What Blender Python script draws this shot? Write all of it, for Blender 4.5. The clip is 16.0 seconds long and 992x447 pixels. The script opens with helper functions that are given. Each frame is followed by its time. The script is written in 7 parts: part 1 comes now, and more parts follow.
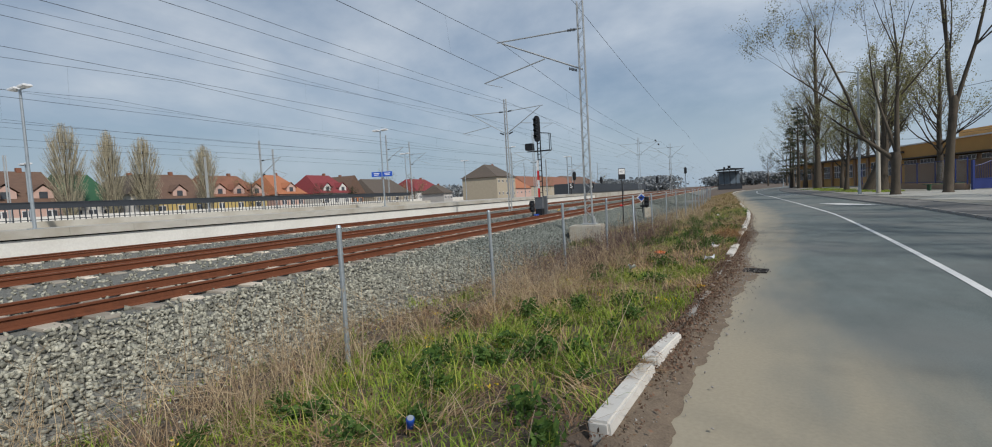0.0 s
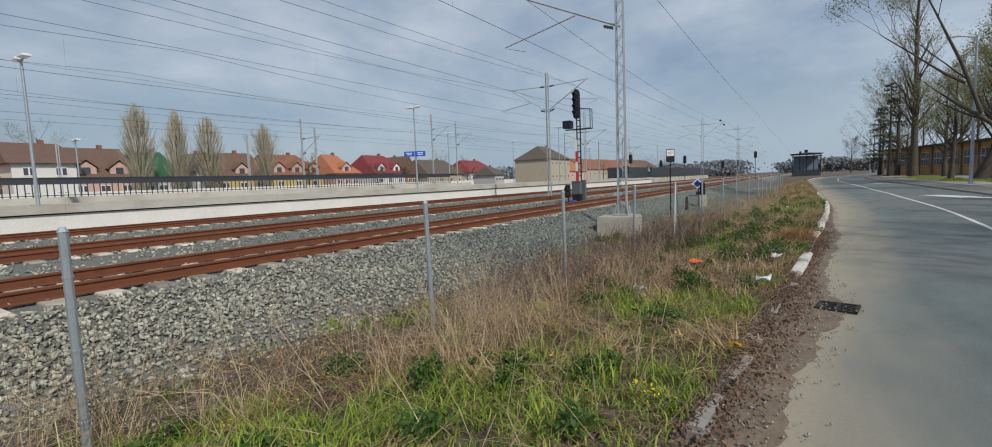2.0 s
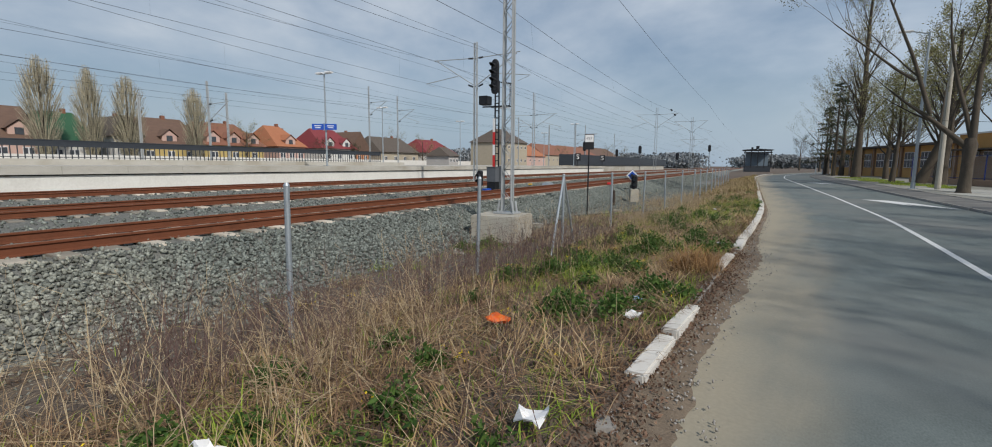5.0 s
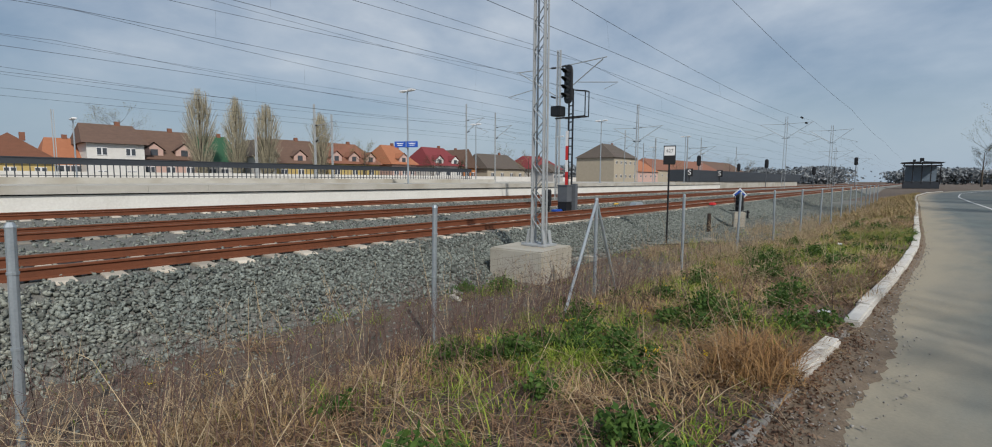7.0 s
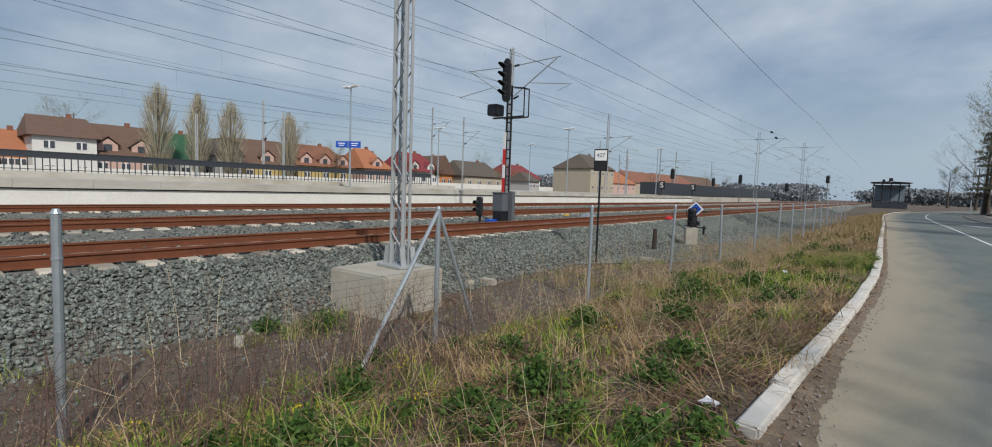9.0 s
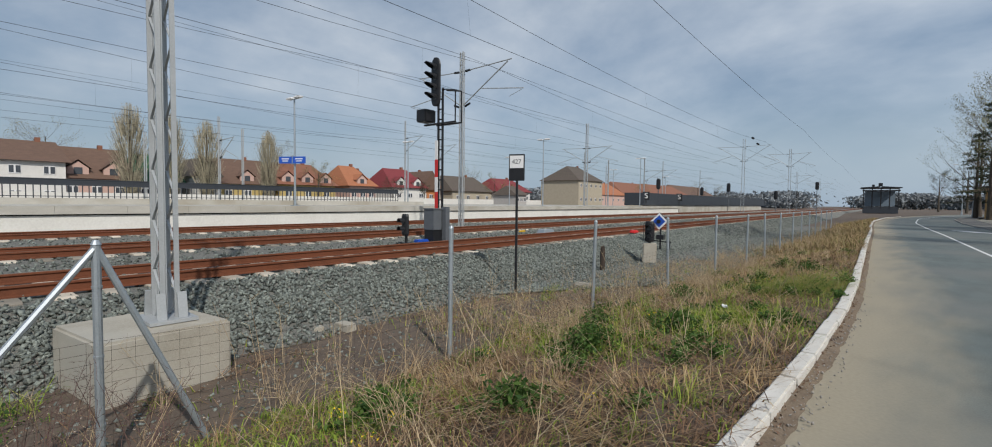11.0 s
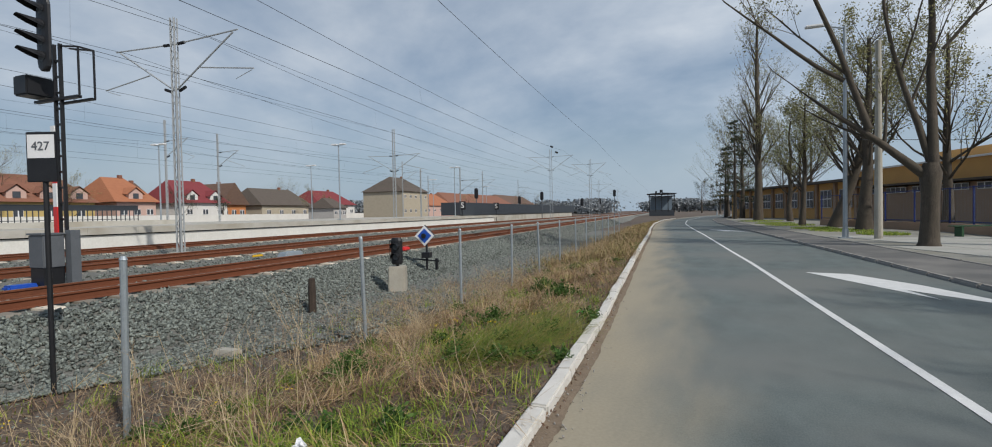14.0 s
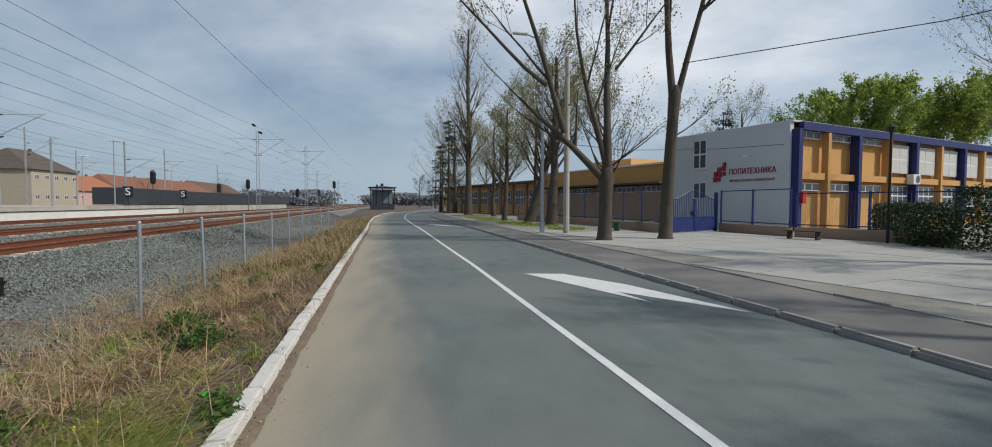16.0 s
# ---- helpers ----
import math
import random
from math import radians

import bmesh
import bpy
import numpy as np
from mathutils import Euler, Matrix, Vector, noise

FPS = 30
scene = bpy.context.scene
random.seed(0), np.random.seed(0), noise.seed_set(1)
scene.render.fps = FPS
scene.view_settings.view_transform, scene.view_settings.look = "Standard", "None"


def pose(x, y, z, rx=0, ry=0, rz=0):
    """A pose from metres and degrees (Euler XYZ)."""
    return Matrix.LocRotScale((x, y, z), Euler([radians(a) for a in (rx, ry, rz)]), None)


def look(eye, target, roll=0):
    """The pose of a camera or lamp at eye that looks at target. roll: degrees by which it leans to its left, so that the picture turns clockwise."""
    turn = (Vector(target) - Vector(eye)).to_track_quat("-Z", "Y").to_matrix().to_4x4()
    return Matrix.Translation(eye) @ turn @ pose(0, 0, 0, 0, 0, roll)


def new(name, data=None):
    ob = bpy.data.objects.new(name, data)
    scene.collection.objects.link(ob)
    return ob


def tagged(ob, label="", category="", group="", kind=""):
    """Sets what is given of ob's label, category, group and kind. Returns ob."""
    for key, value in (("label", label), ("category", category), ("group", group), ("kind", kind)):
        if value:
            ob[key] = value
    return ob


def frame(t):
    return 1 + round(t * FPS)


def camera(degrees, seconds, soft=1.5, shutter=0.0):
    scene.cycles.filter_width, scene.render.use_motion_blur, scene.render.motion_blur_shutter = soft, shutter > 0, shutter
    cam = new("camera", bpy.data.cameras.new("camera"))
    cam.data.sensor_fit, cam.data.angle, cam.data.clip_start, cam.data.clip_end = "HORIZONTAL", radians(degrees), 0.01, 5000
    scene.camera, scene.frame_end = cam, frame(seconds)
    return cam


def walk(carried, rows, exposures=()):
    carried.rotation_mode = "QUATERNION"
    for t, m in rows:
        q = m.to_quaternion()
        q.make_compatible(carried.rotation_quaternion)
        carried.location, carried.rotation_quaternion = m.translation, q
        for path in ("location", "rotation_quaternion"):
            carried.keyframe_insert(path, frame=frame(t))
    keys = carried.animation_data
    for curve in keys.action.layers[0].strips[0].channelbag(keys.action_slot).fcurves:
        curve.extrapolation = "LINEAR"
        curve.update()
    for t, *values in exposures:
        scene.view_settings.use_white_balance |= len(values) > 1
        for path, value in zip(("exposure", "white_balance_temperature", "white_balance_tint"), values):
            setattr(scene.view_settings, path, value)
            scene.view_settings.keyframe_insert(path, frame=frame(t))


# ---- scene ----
cam = camera(91.7, 16.0, soft=1.0)
METRES, EYE, TILT, LEAN, TURN = 26.0, 1.6, 0.0, 0.0, 27.2
PATH = [
    (0, (1.34, -1.116, 1.656), (0.266, 0.567, 1.547), -3.2),
    (0.5, (1.241, -0.293, 1.653), (0.13, 1.365, 1.524), -0.2),
    (1, (1.195, 0.606, 1.625), (0.026, 2.224, 1.499), -0.8),
    (1.5, (1.099, 1.43, 1.603), (-0.166, 2.972, 1.461), 0.4),
    (2, (1.019, 2.241, 1.62), (-0.245, 3.782, 1.449), -2.2),
    (2.5, (0.978, 3.139, 1.607), (-0.256, 4.693, 1.356), -1.3),
    (3, (0.9, 4.021, 1.614), (-0.301, 5.6, 1.361), -0.3),
    (3.5, (0.932, 4.804, 1.634), (-0.249, 6.396, 1.37), 1.2),
    (4, (0.962, 5.649, 1.643), (-0.148, 7.294, 1.388), 1.7),
    (4.2, (1.022, 5.955, 1.634), (-0.076, 7.608, 1.385), 1.4),
    (6.3, (1.06, 9.486, 1.68), (-0.316, 10.923, 1.476), -1.1),
    (6.5, (1.05, 9.796, 1.704), (-0.389, 11.171, 1.511), -0.3),
    (7, (0.945, 10.601, 1.737), (-0.537, 11.931, 1.554), 0.3),
    (7.5, (0.926, 11.428, 1.741), (-0.558, 12.759, 1.575), -0.7),
    (8, (0.833, 12.267, 1.686), (-0.652, 13.597, 1.521), 0.0),
    (8.5, (0.797, 13.228, 1.641), (-0.651, 14.599, 1.485), -0.8),
    (9, (0.69, 13.922, 1.677), (-0.744, 15.308, 1.529), 2.0),
    (9.5, (0.695, 14.7, 1.711), (-0.745, 16.084, 1.611), -0.8),
    (9.6, (0.689, 14.864, 1.709), (-0.748, 16.252, 1.617), -0.0),
    (10, (0.591, 15.523, 1.672), (-0.843, 16.915, 1.575), 0.7),
    (10.2, (0.569, 15.884, 1.7), (-0.851, 17.289, 1.606), 0.5),
    (12.3, (0.633, 19.493, 1.755), (-0.815, 20.871, 1.684), 0.4),
    (12.5, (0.623, 19.87, 1.741), (-0.803, 21.271, 1.675), -0.7),
    (13, (0.631, 20.79, 1.747), (-0.712, 22.271, 1.669), -0.6),
    (13.2, (0.539, 21.096, 1.76), (-0.711, 22.656, 1.688), 0.6),
    (13.5, (0.544, 21.718, 1.78), (-0.555, 23.388, 1.72), -0.2),
    (14, (0.526, 22.632, 1.759), (-0.357, 24.426, 1.715), -1.1),
    (14.5, (0.429, 23.584, 1.76), (-0.037, 25.528, 1.705), -0.7),
    (15, (0.401, 24.345, 1.776), (0.075, 26.316, 1.687), -2.3),
    (15.5, (0.256, 25.09, 1.776), (-0.036, 27.066, 1.675), -0.1),
    (16, (0.288, 26.012, 1.753), (0.497, 28.0, 1.671), 0.2),
]
walk(cam, [(t, look(eye, target, roll)) for t, eye, target, roll in PATH])

# ---------------------------------------------------------------- light
SUN_EL, SUN_AZ = radians(43), math.atan2(0.93, -0.36)      # azimuth clockwise from +y
sun_dir = Vector((math.sin(SUN_AZ) * math.cos(SUN_EL), math.cos(SUN_AZ) * math.cos(SUN_EL), math.sin(SUN_EL)))
sun = new("sun", bpy.data.lights.new("sun", "SUN"))
sun.data.energy, sun.data.angle, sun.data.color = 3.1, radians(0.9), (1.0, 0.95, 0.88)
sun.matrix_world = look(sun_dir * 100, (0, 0, 0))

world = bpy.data.worlds.new("sky")
scene.world = world
world.use_nodes = True
wn, wl = world.node_tree.nodes, world.node_tree.links
wn.clear()
sky = wn.new("ShaderNodeTexSky")
sky.sky_type, sky.sun_disc = "NISHITA", False
sky.sun_elevation, sky.sun_rotation = SUN_EL, SUN_AZ
sky.air_density, sky.dust_density, sky.ozone_density = 1.0, 1.2, 1.0
tc = wn.new("ShaderNodeTexCoord")
sep = wn.new("ShaderNodeSeparateXYZ")
wl.new(tc.outputs["Generated"], sep.inputs[0])
lift = wn.new("ShaderNodeMath")
lift.operation = "MAXIMUM"
lift.inputs[1].default_value = 0.0
wl.new(sep.outputs["Z"], lift.inputs[0])
den = wn.new("ShaderNodeMath")
den.operation = "ADD"
den.inputs[1].default_value = 0.34
wl.new(lift.outputs[0], den.inputs[0])
flat = wn.new("ShaderNodeVectorMath")
flat.operation = "DIVIDE"
wl.new(tc.outputs["Generated"], flat.inputs[0])
wl.new(den.outputs[0], flat.inputs[1])
cl = wn.new("ShaderNodeTexNoise")
cl.inputs["Scale"].default_value, cl.inputs["Detail"].default_value, cl.inputs["Roughness"].default_value = 0.62, 8, 0.56
cl.inputs["Distortion"].default_value = 0.15
wl.new(flat.outputs[0], cl.inputs["Vector"])
ramp = wn.new("ShaderNodeValToRGB")
ramp.color_ramp.elements[0].position, ramp.color_ramp.elements[1].position = 0.36, 0.66
wl.new(cl.outputs["Fac"], ramp.inputs[0])
mul = wn.new("ShaderNodeMix")
mul.data_type, mul.blend_type = "RGBA", "MULTIPLY"
mul.inputs["Factor"].default_value = 1.0
mul.inputs["B"].default_value = (0.075, 0.075, 0.075, 1)
wl.new(sky.outputs[0], mul.inputs["A"])
cloudcol = wn.new("ShaderNodeValToRGB")
cloudcol.color_ramp.elements[0].color, cloudcol.color_ramp.elements[1].color = (0.255, 0.39, 0.57, 1), (0.80, 0.835, 0.87, 1)
cloudcol.color_ramp.elements[0].position, cloudcol.color_ramp.elements[1].position = 0.40, 0.70
wl.new(cl.outputs["Fac"], cloudcol.inputs[0])
mixc = wn.new("ShaderNodeMix")
mixc.data_type = "RGBA"
fac = wn.new("ShaderNodeMath")
fac.operation = "MULTIPLY_ADD"
fac.inputs[1].default_value, fac.inputs[2].default_value = 0.72, 0.20
wl.new(ramp.outputs["Color"], fac.inputs[0])
veil = wn.new("ShaderNodeMath")
veil.operation = "MAXIMUM"
wl.new(fac.outputs[0], veil.inputs[0])
wl.new(veil.outputs[0], mixc.inputs["Factor"])
wl.new(mul.outputs["Result"], mixc.inputs["A"])
low = wn.new("ShaderNodeMapRange")
low.interpolation_type = "SMOOTHSTEP"
low.inputs["From Min"].default_value, low.inputs["From Max"].default_value = 0.0, 0.30
low.inputs["To Min"].default_value, low.inputs["To Max"].default_value = 0.85, 0.0
wl.new(lift.outputs[0], low.inputs["Value"])
wl.new(low.outputs[0], veil.inputs[1])
hor = wn.new("ShaderNodeMix")
hor.data_type = "RGBA"
hor.inputs["B"].default_value = (0.36, 0.465, 0.58, 1)
wl.new(low.outputs[0], hor.inputs["Factor"])
wl.new(cloudcol.outputs["Color"], hor.inputs["A"])
wl.new(hor.outputs["Result"], mixc.inputs["B"])
bg = wn.new("ShaderNodeBackground")
bg.inputs["Strength"].default_value = 1.02
side = wn.new("ShaderNodeMapRange")       # the sky pales from the far side towards the sun's side
side.inputs["From Min"].default_value, side.inputs["From Max"].default_value = -1.0, 0.2
side.inputs["To Min"].default_value, side.inputs["To Max"].default_value = 0.90, 1.04
wl.new(sep.outputs["X"], side.inputs["Value"])
grade = wn.new("ShaderNodeVectorMath")
grade.operation = "SCALE"
wl.new(mixc.outputs["Result"], grade.inputs[0])
wl.new(side.outputs[0], grade.inputs["Scale"])
wl.new(grade.outputs[0], bg.inputs["Color"])
wo = wn.new("ShaderNodeOutputWorld")
wl.new(bg.outputs[0], wo.inputs[0])


# ---------------------------------------------------------------- materials
def mat(name, c1, c2=None, rough=0.8, metal=0.0, scale=3.0, fine=40.0, bump=0.3, c3=None, big=0.35, rand="", spec=0.4, stretch=(1, 1, 1), dist=0.01):
    """Two noise scales between c1 and c2, large stains of c3, fine relief; rand: 'object' or 'island' varies brightness."""
    m = bpy.data.materials.new(name)
    m.use_nodes = True
    n, l = m.node_tree.nodes, m.node_tree.links
    b = n["Principled BSDF"]
    b.inputs["Roughness"].default_value, b.inputs["Metallic"].default_value = rough, metal
    b.inputs["Specular IOR Level"].default_value = spec
    c2 = c2 or tuple(0.75 * v for v in c1)
    co = n.new("ShaderNodeTexCoord")
    mp = n.new("ShaderNodeMapping")
    mp.inputs["Scale"].default_value = stretch
    l.new(co.outputs["Object"], mp.inputs[0])
    a = n.new("ShaderNodeTexNoise")
    a.inputs["Scale"].default_value, a.inputs["Detail"].default_value, a.inputs["Roughness"].default_value = scale, 8, 0.65
    l.new(mp.outputs[0], a.inputs["Vector"])
    f = n.new("ShaderNodeTexNoise")
    f.inputs["Scale"].default_value, f.inputs["Detail"].default_value = fine, 4
    l.new(mp.outputs[0], f.inputs["Vector"])
    r = n.new("ShaderNodeValToRGB")
    r.color_ramp.elements[0].position, r.color_ramp.elements[1].position = 0.3, 0.7
    r.color_ramp.elements[0].color, r.color_ramp.elements[1].color = (*c1, 1), (*c2, 1)
    sm = n.new("ShaderNodeMath")
    sm.operation = "MULTIPLY_ADD"
    sm.inputs[1].default_value = 0.45
    l.new(f.outputs["Fac"], sm.inputs[0])
    half = n.new("ShaderNodeMath")
    half.operation = "MULTIPLY"
    half.inputs[1].default_value = 0.55
    l.new(a.outputs["Fac"], half.inputs[0])
    l.new(half.outputs[0], sm.inputs[2])
    l.new(sm.outputs[0], r.inputs[0])
    out = r.outputs["Color"]
    if c3:
        g = n.new("ShaderNodeTexNoise")
        g.inputs["Scale"].default_value, g.inputs["Detail"].default_value = big, 5
        l.new(co.outputs["Object"], g.inputs["Vector"])
        gr = n.new("ShaderNodeValToRGB")
        gr.color_ramp.elements[0].position, gr.color_ramp.elements[1].position = 0.45, 0.65
        l.new(g.outputs["Fac"], gr.inputs[0])
        mx = n.new("ShaderNodeMix")
        mx.data_type = "RGBA"
        l.new(gr.outputs["Color"], mx.inputs["Factor"])
        l.new(out, mx.inputs["A"])
        mx.inputs["B"].default_value = (*c3, 1)
        out = mx.outputs["Result"]
    if rand:
        src = n.new("ShaderNodeObjectInfo").outputs["Random"] if rand == "object" else n.new("ShaderNodeNewGeometry").outputs["Random Per Island"]
        mr = n.new("ShaderNodeMapRange")
        mr.inputs["To Min"].default_value, mr.inputs["To Max"].default_value = 0.45, 1.5
        l.new(src, mr.inputs["Value"])
        hs = n.new("ShaderNodeHueSaturation")
        l.new(mr.outputs[0], hs.inputs["Value"])
        l.new(out, hs.inputs["Color"])
        out = hs.outputs["Color"]
    l.new(out, b.inputs["Base Color"])
    if bump:
        bp = n.new("ShaderNodeBump")
        bp.inputs["Strength"].default_value, bp.inputs["Distance"].default_value = bump, dist
        l.new(sm.outputs[0], bp.inputs["Height"])
        l.new(bp.outputs[0], b.inputs["Normal"])
    return m


M = {}
M["earth"] = mat("earth", (0.17, 0.13, 0.10), (0.07, 0.053, 0.04), 0.95, scale=2.5, fine=45, bump=1.0, c3=(0.13, 0.10, 0.075), big=0.8, dist=0.03)
M["dirt"] = mat("dirt", (0.24, 0.185, 0.13), (0.095, 0.07, 0.05), 0.95, scale=4, fine=60, bump=0.9, dist=0.02)
M["asphalt"] = mat("asphalt", (0.168, 0.196, 0.187), (0.066, 0.081, 0.077), 0.75, scale=1.6, fine=75, bump=0.5, c3=(0.155, 0.162, 0.15), big=0.22, dist=0.004, stretch=(1, 0.5, 1))
def dusty(m, c1, c2):
    """Blends sandy dust into the asphalt by the distance from the kerb."""
    n, l = m.node_tree.nodes, m.node_tree.links
    b = n["Principled BSDF"]
    at = n.new("ShaderNodeAttribute")
    at.attribute_name = "edge"
    co = n.new("ShaderNodeTexCoord")
    mp = n.new("ShaderNodeMapping")
    mp.inputs["Scale"].default_value = (1.0, 0.28, 1.0)
    l.new(co.outputs["Object"], mp.inputs[0])
    ns = n.new("ShaderNodeTexNoise")
    ns.inputs["Scale"].default_value, ns.inputs["Detail"].default_value = 1.6, 8
    l.new(mp.outputs[0], ns.inputs["Vector"])
    ad = n.new("ShaderNodeMath")
    ad.operation = "MULTIPLY_ADD"
    ad.inputs[1].default_value = 2.2
    l.new(ns.outputs["Fac"], ad.inputs[0])
    l.new(at.outputs["Fac"], ad.inputs[2])
    mr = n.new("ShaderNodeMapRange")
    mr.interpolation_type = "SMOOTHSTEP"
    mr.inputs["From Min"].default_value, mr.inputs["From Max"].default_value = 1.3, 3.5
    mr.inputs["To Min"].default_value, mr.inputs["To Max"].default_value = 1.0, 0.0
    l.new(ad.outputs[0], mr.inputs["Value"])
    f = n.new("ShaderNodeTexNoise")
    f.inputs["Scale"].default_value, f.inputs["Detail"].default_value = 30, 6
    l.new(co.outputs["Object"], f.inputs["Vector"])
    dc = n.new("ShaderNodeMix")
    dc.data_type = "RGBA"
    dc.inputs["A"].default_value, dc.inputs["B"].default_value = (*c1, 1), (*c2, 1)
    l.new(f.outputs["Fac"], dc.inputs["Factor"])
    mx = n.new("ShaderNodeMix")
    mx.data_type = "RGBA"
    src = b.inputs["Base Color"].links[0].from_socket
    l.new(mr.outputs[0], mx.inputs["Factor"])
    l.new(src, mx.inputs["A"])
    l.new(dc.outputs["Result"], mx.inputs["B"])
    l.new(mx.outputs["Result"], b.inputs["Base Color"])


dusty(M["asphalt"], (0.37, 0.325, 0.235), (0.26, 0.225, 0.165))
M["paint"] = mat("road_paint", (0.78, 0.78, 0.76), (0.55, 0.55, 0.53), 0.6, scale=5, fine=90, bump=0.2, dist=0.002)
M["kerb"] = mat("kerb_concrete", (0.72, 0.70, 0.65), (0.52, 0.49, 0.44), 0.85, scale=5, fine=70, bump=0.4, c3=(0.60, 0.575, 0.53), big=1.2, rand="", dist=0.005)
M["kerb_old"] = mat("kerb_old", (0.38, 0.36, 0.33), (0.22, 0.2, 0.18), 0.9, scale=5, fine=60, bump=0.6, dist=0.006)
M["concrete"] = mat("concrete", (0.47, 0.435, 0.365), (0.29, 0.265, 0.215), 0.85, scale=2.5, fine=60, bump=0.35, c3=(0.40, 0.38, 0.33), big=0.7, dist=0.005)
M["platform"] = mat("platform_concrete", (0.53, 0.51, 0.455), (0.38, 0.36, 0.315), 0.85, scale=1.2, fine=25, bump=0.2, c3=(0.36, 0.33, 0.27), big=0.5, stretch=(1, 1, 3))
M["white_wall"] = mat("platform_face", (0.78, 0.77, 0.72), (0.62, 0.60, 0.55), 0.8, scale=0.8, fine=12, bump=0.1)
# near-black painted shade, for below the platform slabs and inside the drain
M["shade_dark"] = mat("painted_shade", (0.06, 0.055, 0.05), None, 0.95)
M["stone"] = mat("ballast_stone", (0.45, 0.47, 0.44), (0.14, 0.16, 0.148), 0.85, scale=9, fine=60, bump=0.3, rand="island", dist=0.004)
M["ballast"] = mat("ballast_bed", (0.27, 0.265, 0.235), (0.07, 0.072, 0.065), 0.95, scale=14, fine=45, bump=1.0, dist=0.05)


def dusted(m, y0, y1, near, far):
    """Tints a material from one dust colour to another along the line, with ragged patches."""
    n, l = m.node_tree.nodes, m.node_tree.links
    b = n["Principled BSDF"]
    co = n.new("ShaderNodeTexCoord")
    sp = n.new("ShaderNodeSeparateXYZ")
    l.new(co.outputs["Object"], sp.inputs[0])
    ns = n.new("ShaderNodeTexNoise")
    ns.inputs["Scale"].default_value, ns.inputs["Detail"].default_value = 0.45, 4
    l.new(co.outputs["Object"], ns.inputs["Vector"])
    ad = n.new("ShaderNodeMath")
    ad.operation = "MULTIPLY_ADD"
    ad.inputs[1].default_value = 14.0
    l.new(ns.outputs["Fac"], ad.inputs[0])
    l.new(sp.outputs["Y"], ad.inputs[2])
    mr = n.new("ShaderNodeMapRange")
    mr.interpolation_type = "SMOOTHSTEP"
    mr.inputs["From Min"].default_value, mr.inputs["From Max"].default_value = y0 + 7, y1 + 7
    l.new(ad.outputs[0], mr.inputs["Value"])
    tint = n.new("ShaderNodeMix")
    tint.data_type = "RGBA"
    tint.inputs["A"].default_value, tint.inputs["B"].default_value = (*near, 1), (*far, 1)
    l.new(mr.outputs[0], tint.inputs["Factor"])
    mx = n.new("ShaderNodeMix")
    mx.data_type, mx.blend_type = "RGBA", "MULTIPLY"
    mx.inputs["Factor"].default_value = 1.0
    l.new(b.inputs["Base Color"].links[0].from_socket, mx.inputs["A"])
    l.new(tint.outputs["Result"], mx.inputs["B"])
    l.new(mx.outputs["Result"], b.inputs["Base Color"])


# sandy dust on the older ballast, washed dark stones farther on
dusted(M["stone"], 4, 13, (1.0, 0.91, 0.79), (0.545, 0.565, 0.54))
M["stone"].node_tree.nodes["Principled BSDF"].inputs["Roughness"].default_value = 0.8
M["rust"] = mat("rail_rust", (0.19, 0.062, 0.026), (0.085, 0.029, 0.014), 0.8, 0.0, scale=6, fine=90, bump=0.35, c3=(0.15, 0.047, 0.02), big=0.8, dist=0.003)
M["rail_top"] = mat("rail_head", (0.33, 0.19, 0.12), (0.22, 0.12, 0.075), 0.5, 0.3, scale=6, fine=90, bump=0.2, dist=0.002)
M["sleeper"] = mat("sleeper_concrete", (0.50, 0.45, 0.37), (0.36, 0.31, 0.25), 0.9, scale=4, fine=50, bump=0.3, rand="object", dist=0.005)
M["galv"] = mat("galvanised_steel", (0.42, 0.46, 0.49), (0.30, 0.34, 0.37), 0.5, 0.55, scale=5, fine=60, bump=0.12, dist=0.002)
M["steel"] = mat("painted_mast_steel", (0.46, 0.48, 0.49), (0.36, 0.38, 0.39), 0.55, 0.3, scale=4, fine=50, bump=0.1, dist=0.002)
M["black"] = mat("black_metal", (0.012, 0.013, 0.015), (0.022, 0.022, 0.025), 0.45, 0.1, scale=5, fine=50, bump=0.1, dist=0.002)
M["wire"] = mat("cable", (0.035, 0.037, 0.04), None, 0.6, 0.3, bump=0)
M["white"] = mat("white_paint", (0.8, 0.8, 0.8), (0.7, 0.7, 0.7), 0.5, scale=3, fine=40, bump=0.1, dist=0.002)
M["red"] = mat("red_paint", (0.65, 0.03, 0.03), (0.5, 0.03, 0.03), 0.45, bump=0.1, dist=0.002)
M["blue"] = mat("blue_paint", (0.02, 0.10, 0.50), (0.015, 0.07, 0.38), 0.45, bump=0.1, dist=0.002)
M["gate_blue"] = mat("gate_blue", (0.018, 0.035, 0.165), (0.014, 0.026, 0.12), 0.5, bump=0.1, dist=0.002)
M["boxgrey"] = mat("cabinet_grey", (0.13, 0.14, 0.155), (0.09, 0.10, 0.11), 0.55, scale=4, bump=0.1, dist=0.002)
M["pave"] = mat("plaza_concrete", (0.42, 0.41, 0.37), (0.33, 0.32, 0.29), 0.9, scale=1.3, fine=60, bump=0.3, c3=(0.34, 0.34, 0.30), big=0.4, dist=0.004)
M["pave_base"] = mat("plaza_joint", (0.30, 0.29, 0.25), (0.22, 0.21, 0.18), 0.9, scale=2, fine=60, bump=0.4, c3=(.2, .19, .15), big=.3)
M["walk"] = mat("pavement_asphalt", (0.15, 0.145, 0.135), (0.10, 0.10, 0.095), 0.9, scale=1.2, fine=110, bump=0.4, c3=(0.19, 0.18, 0.165), big=0.5, dist=0.004)
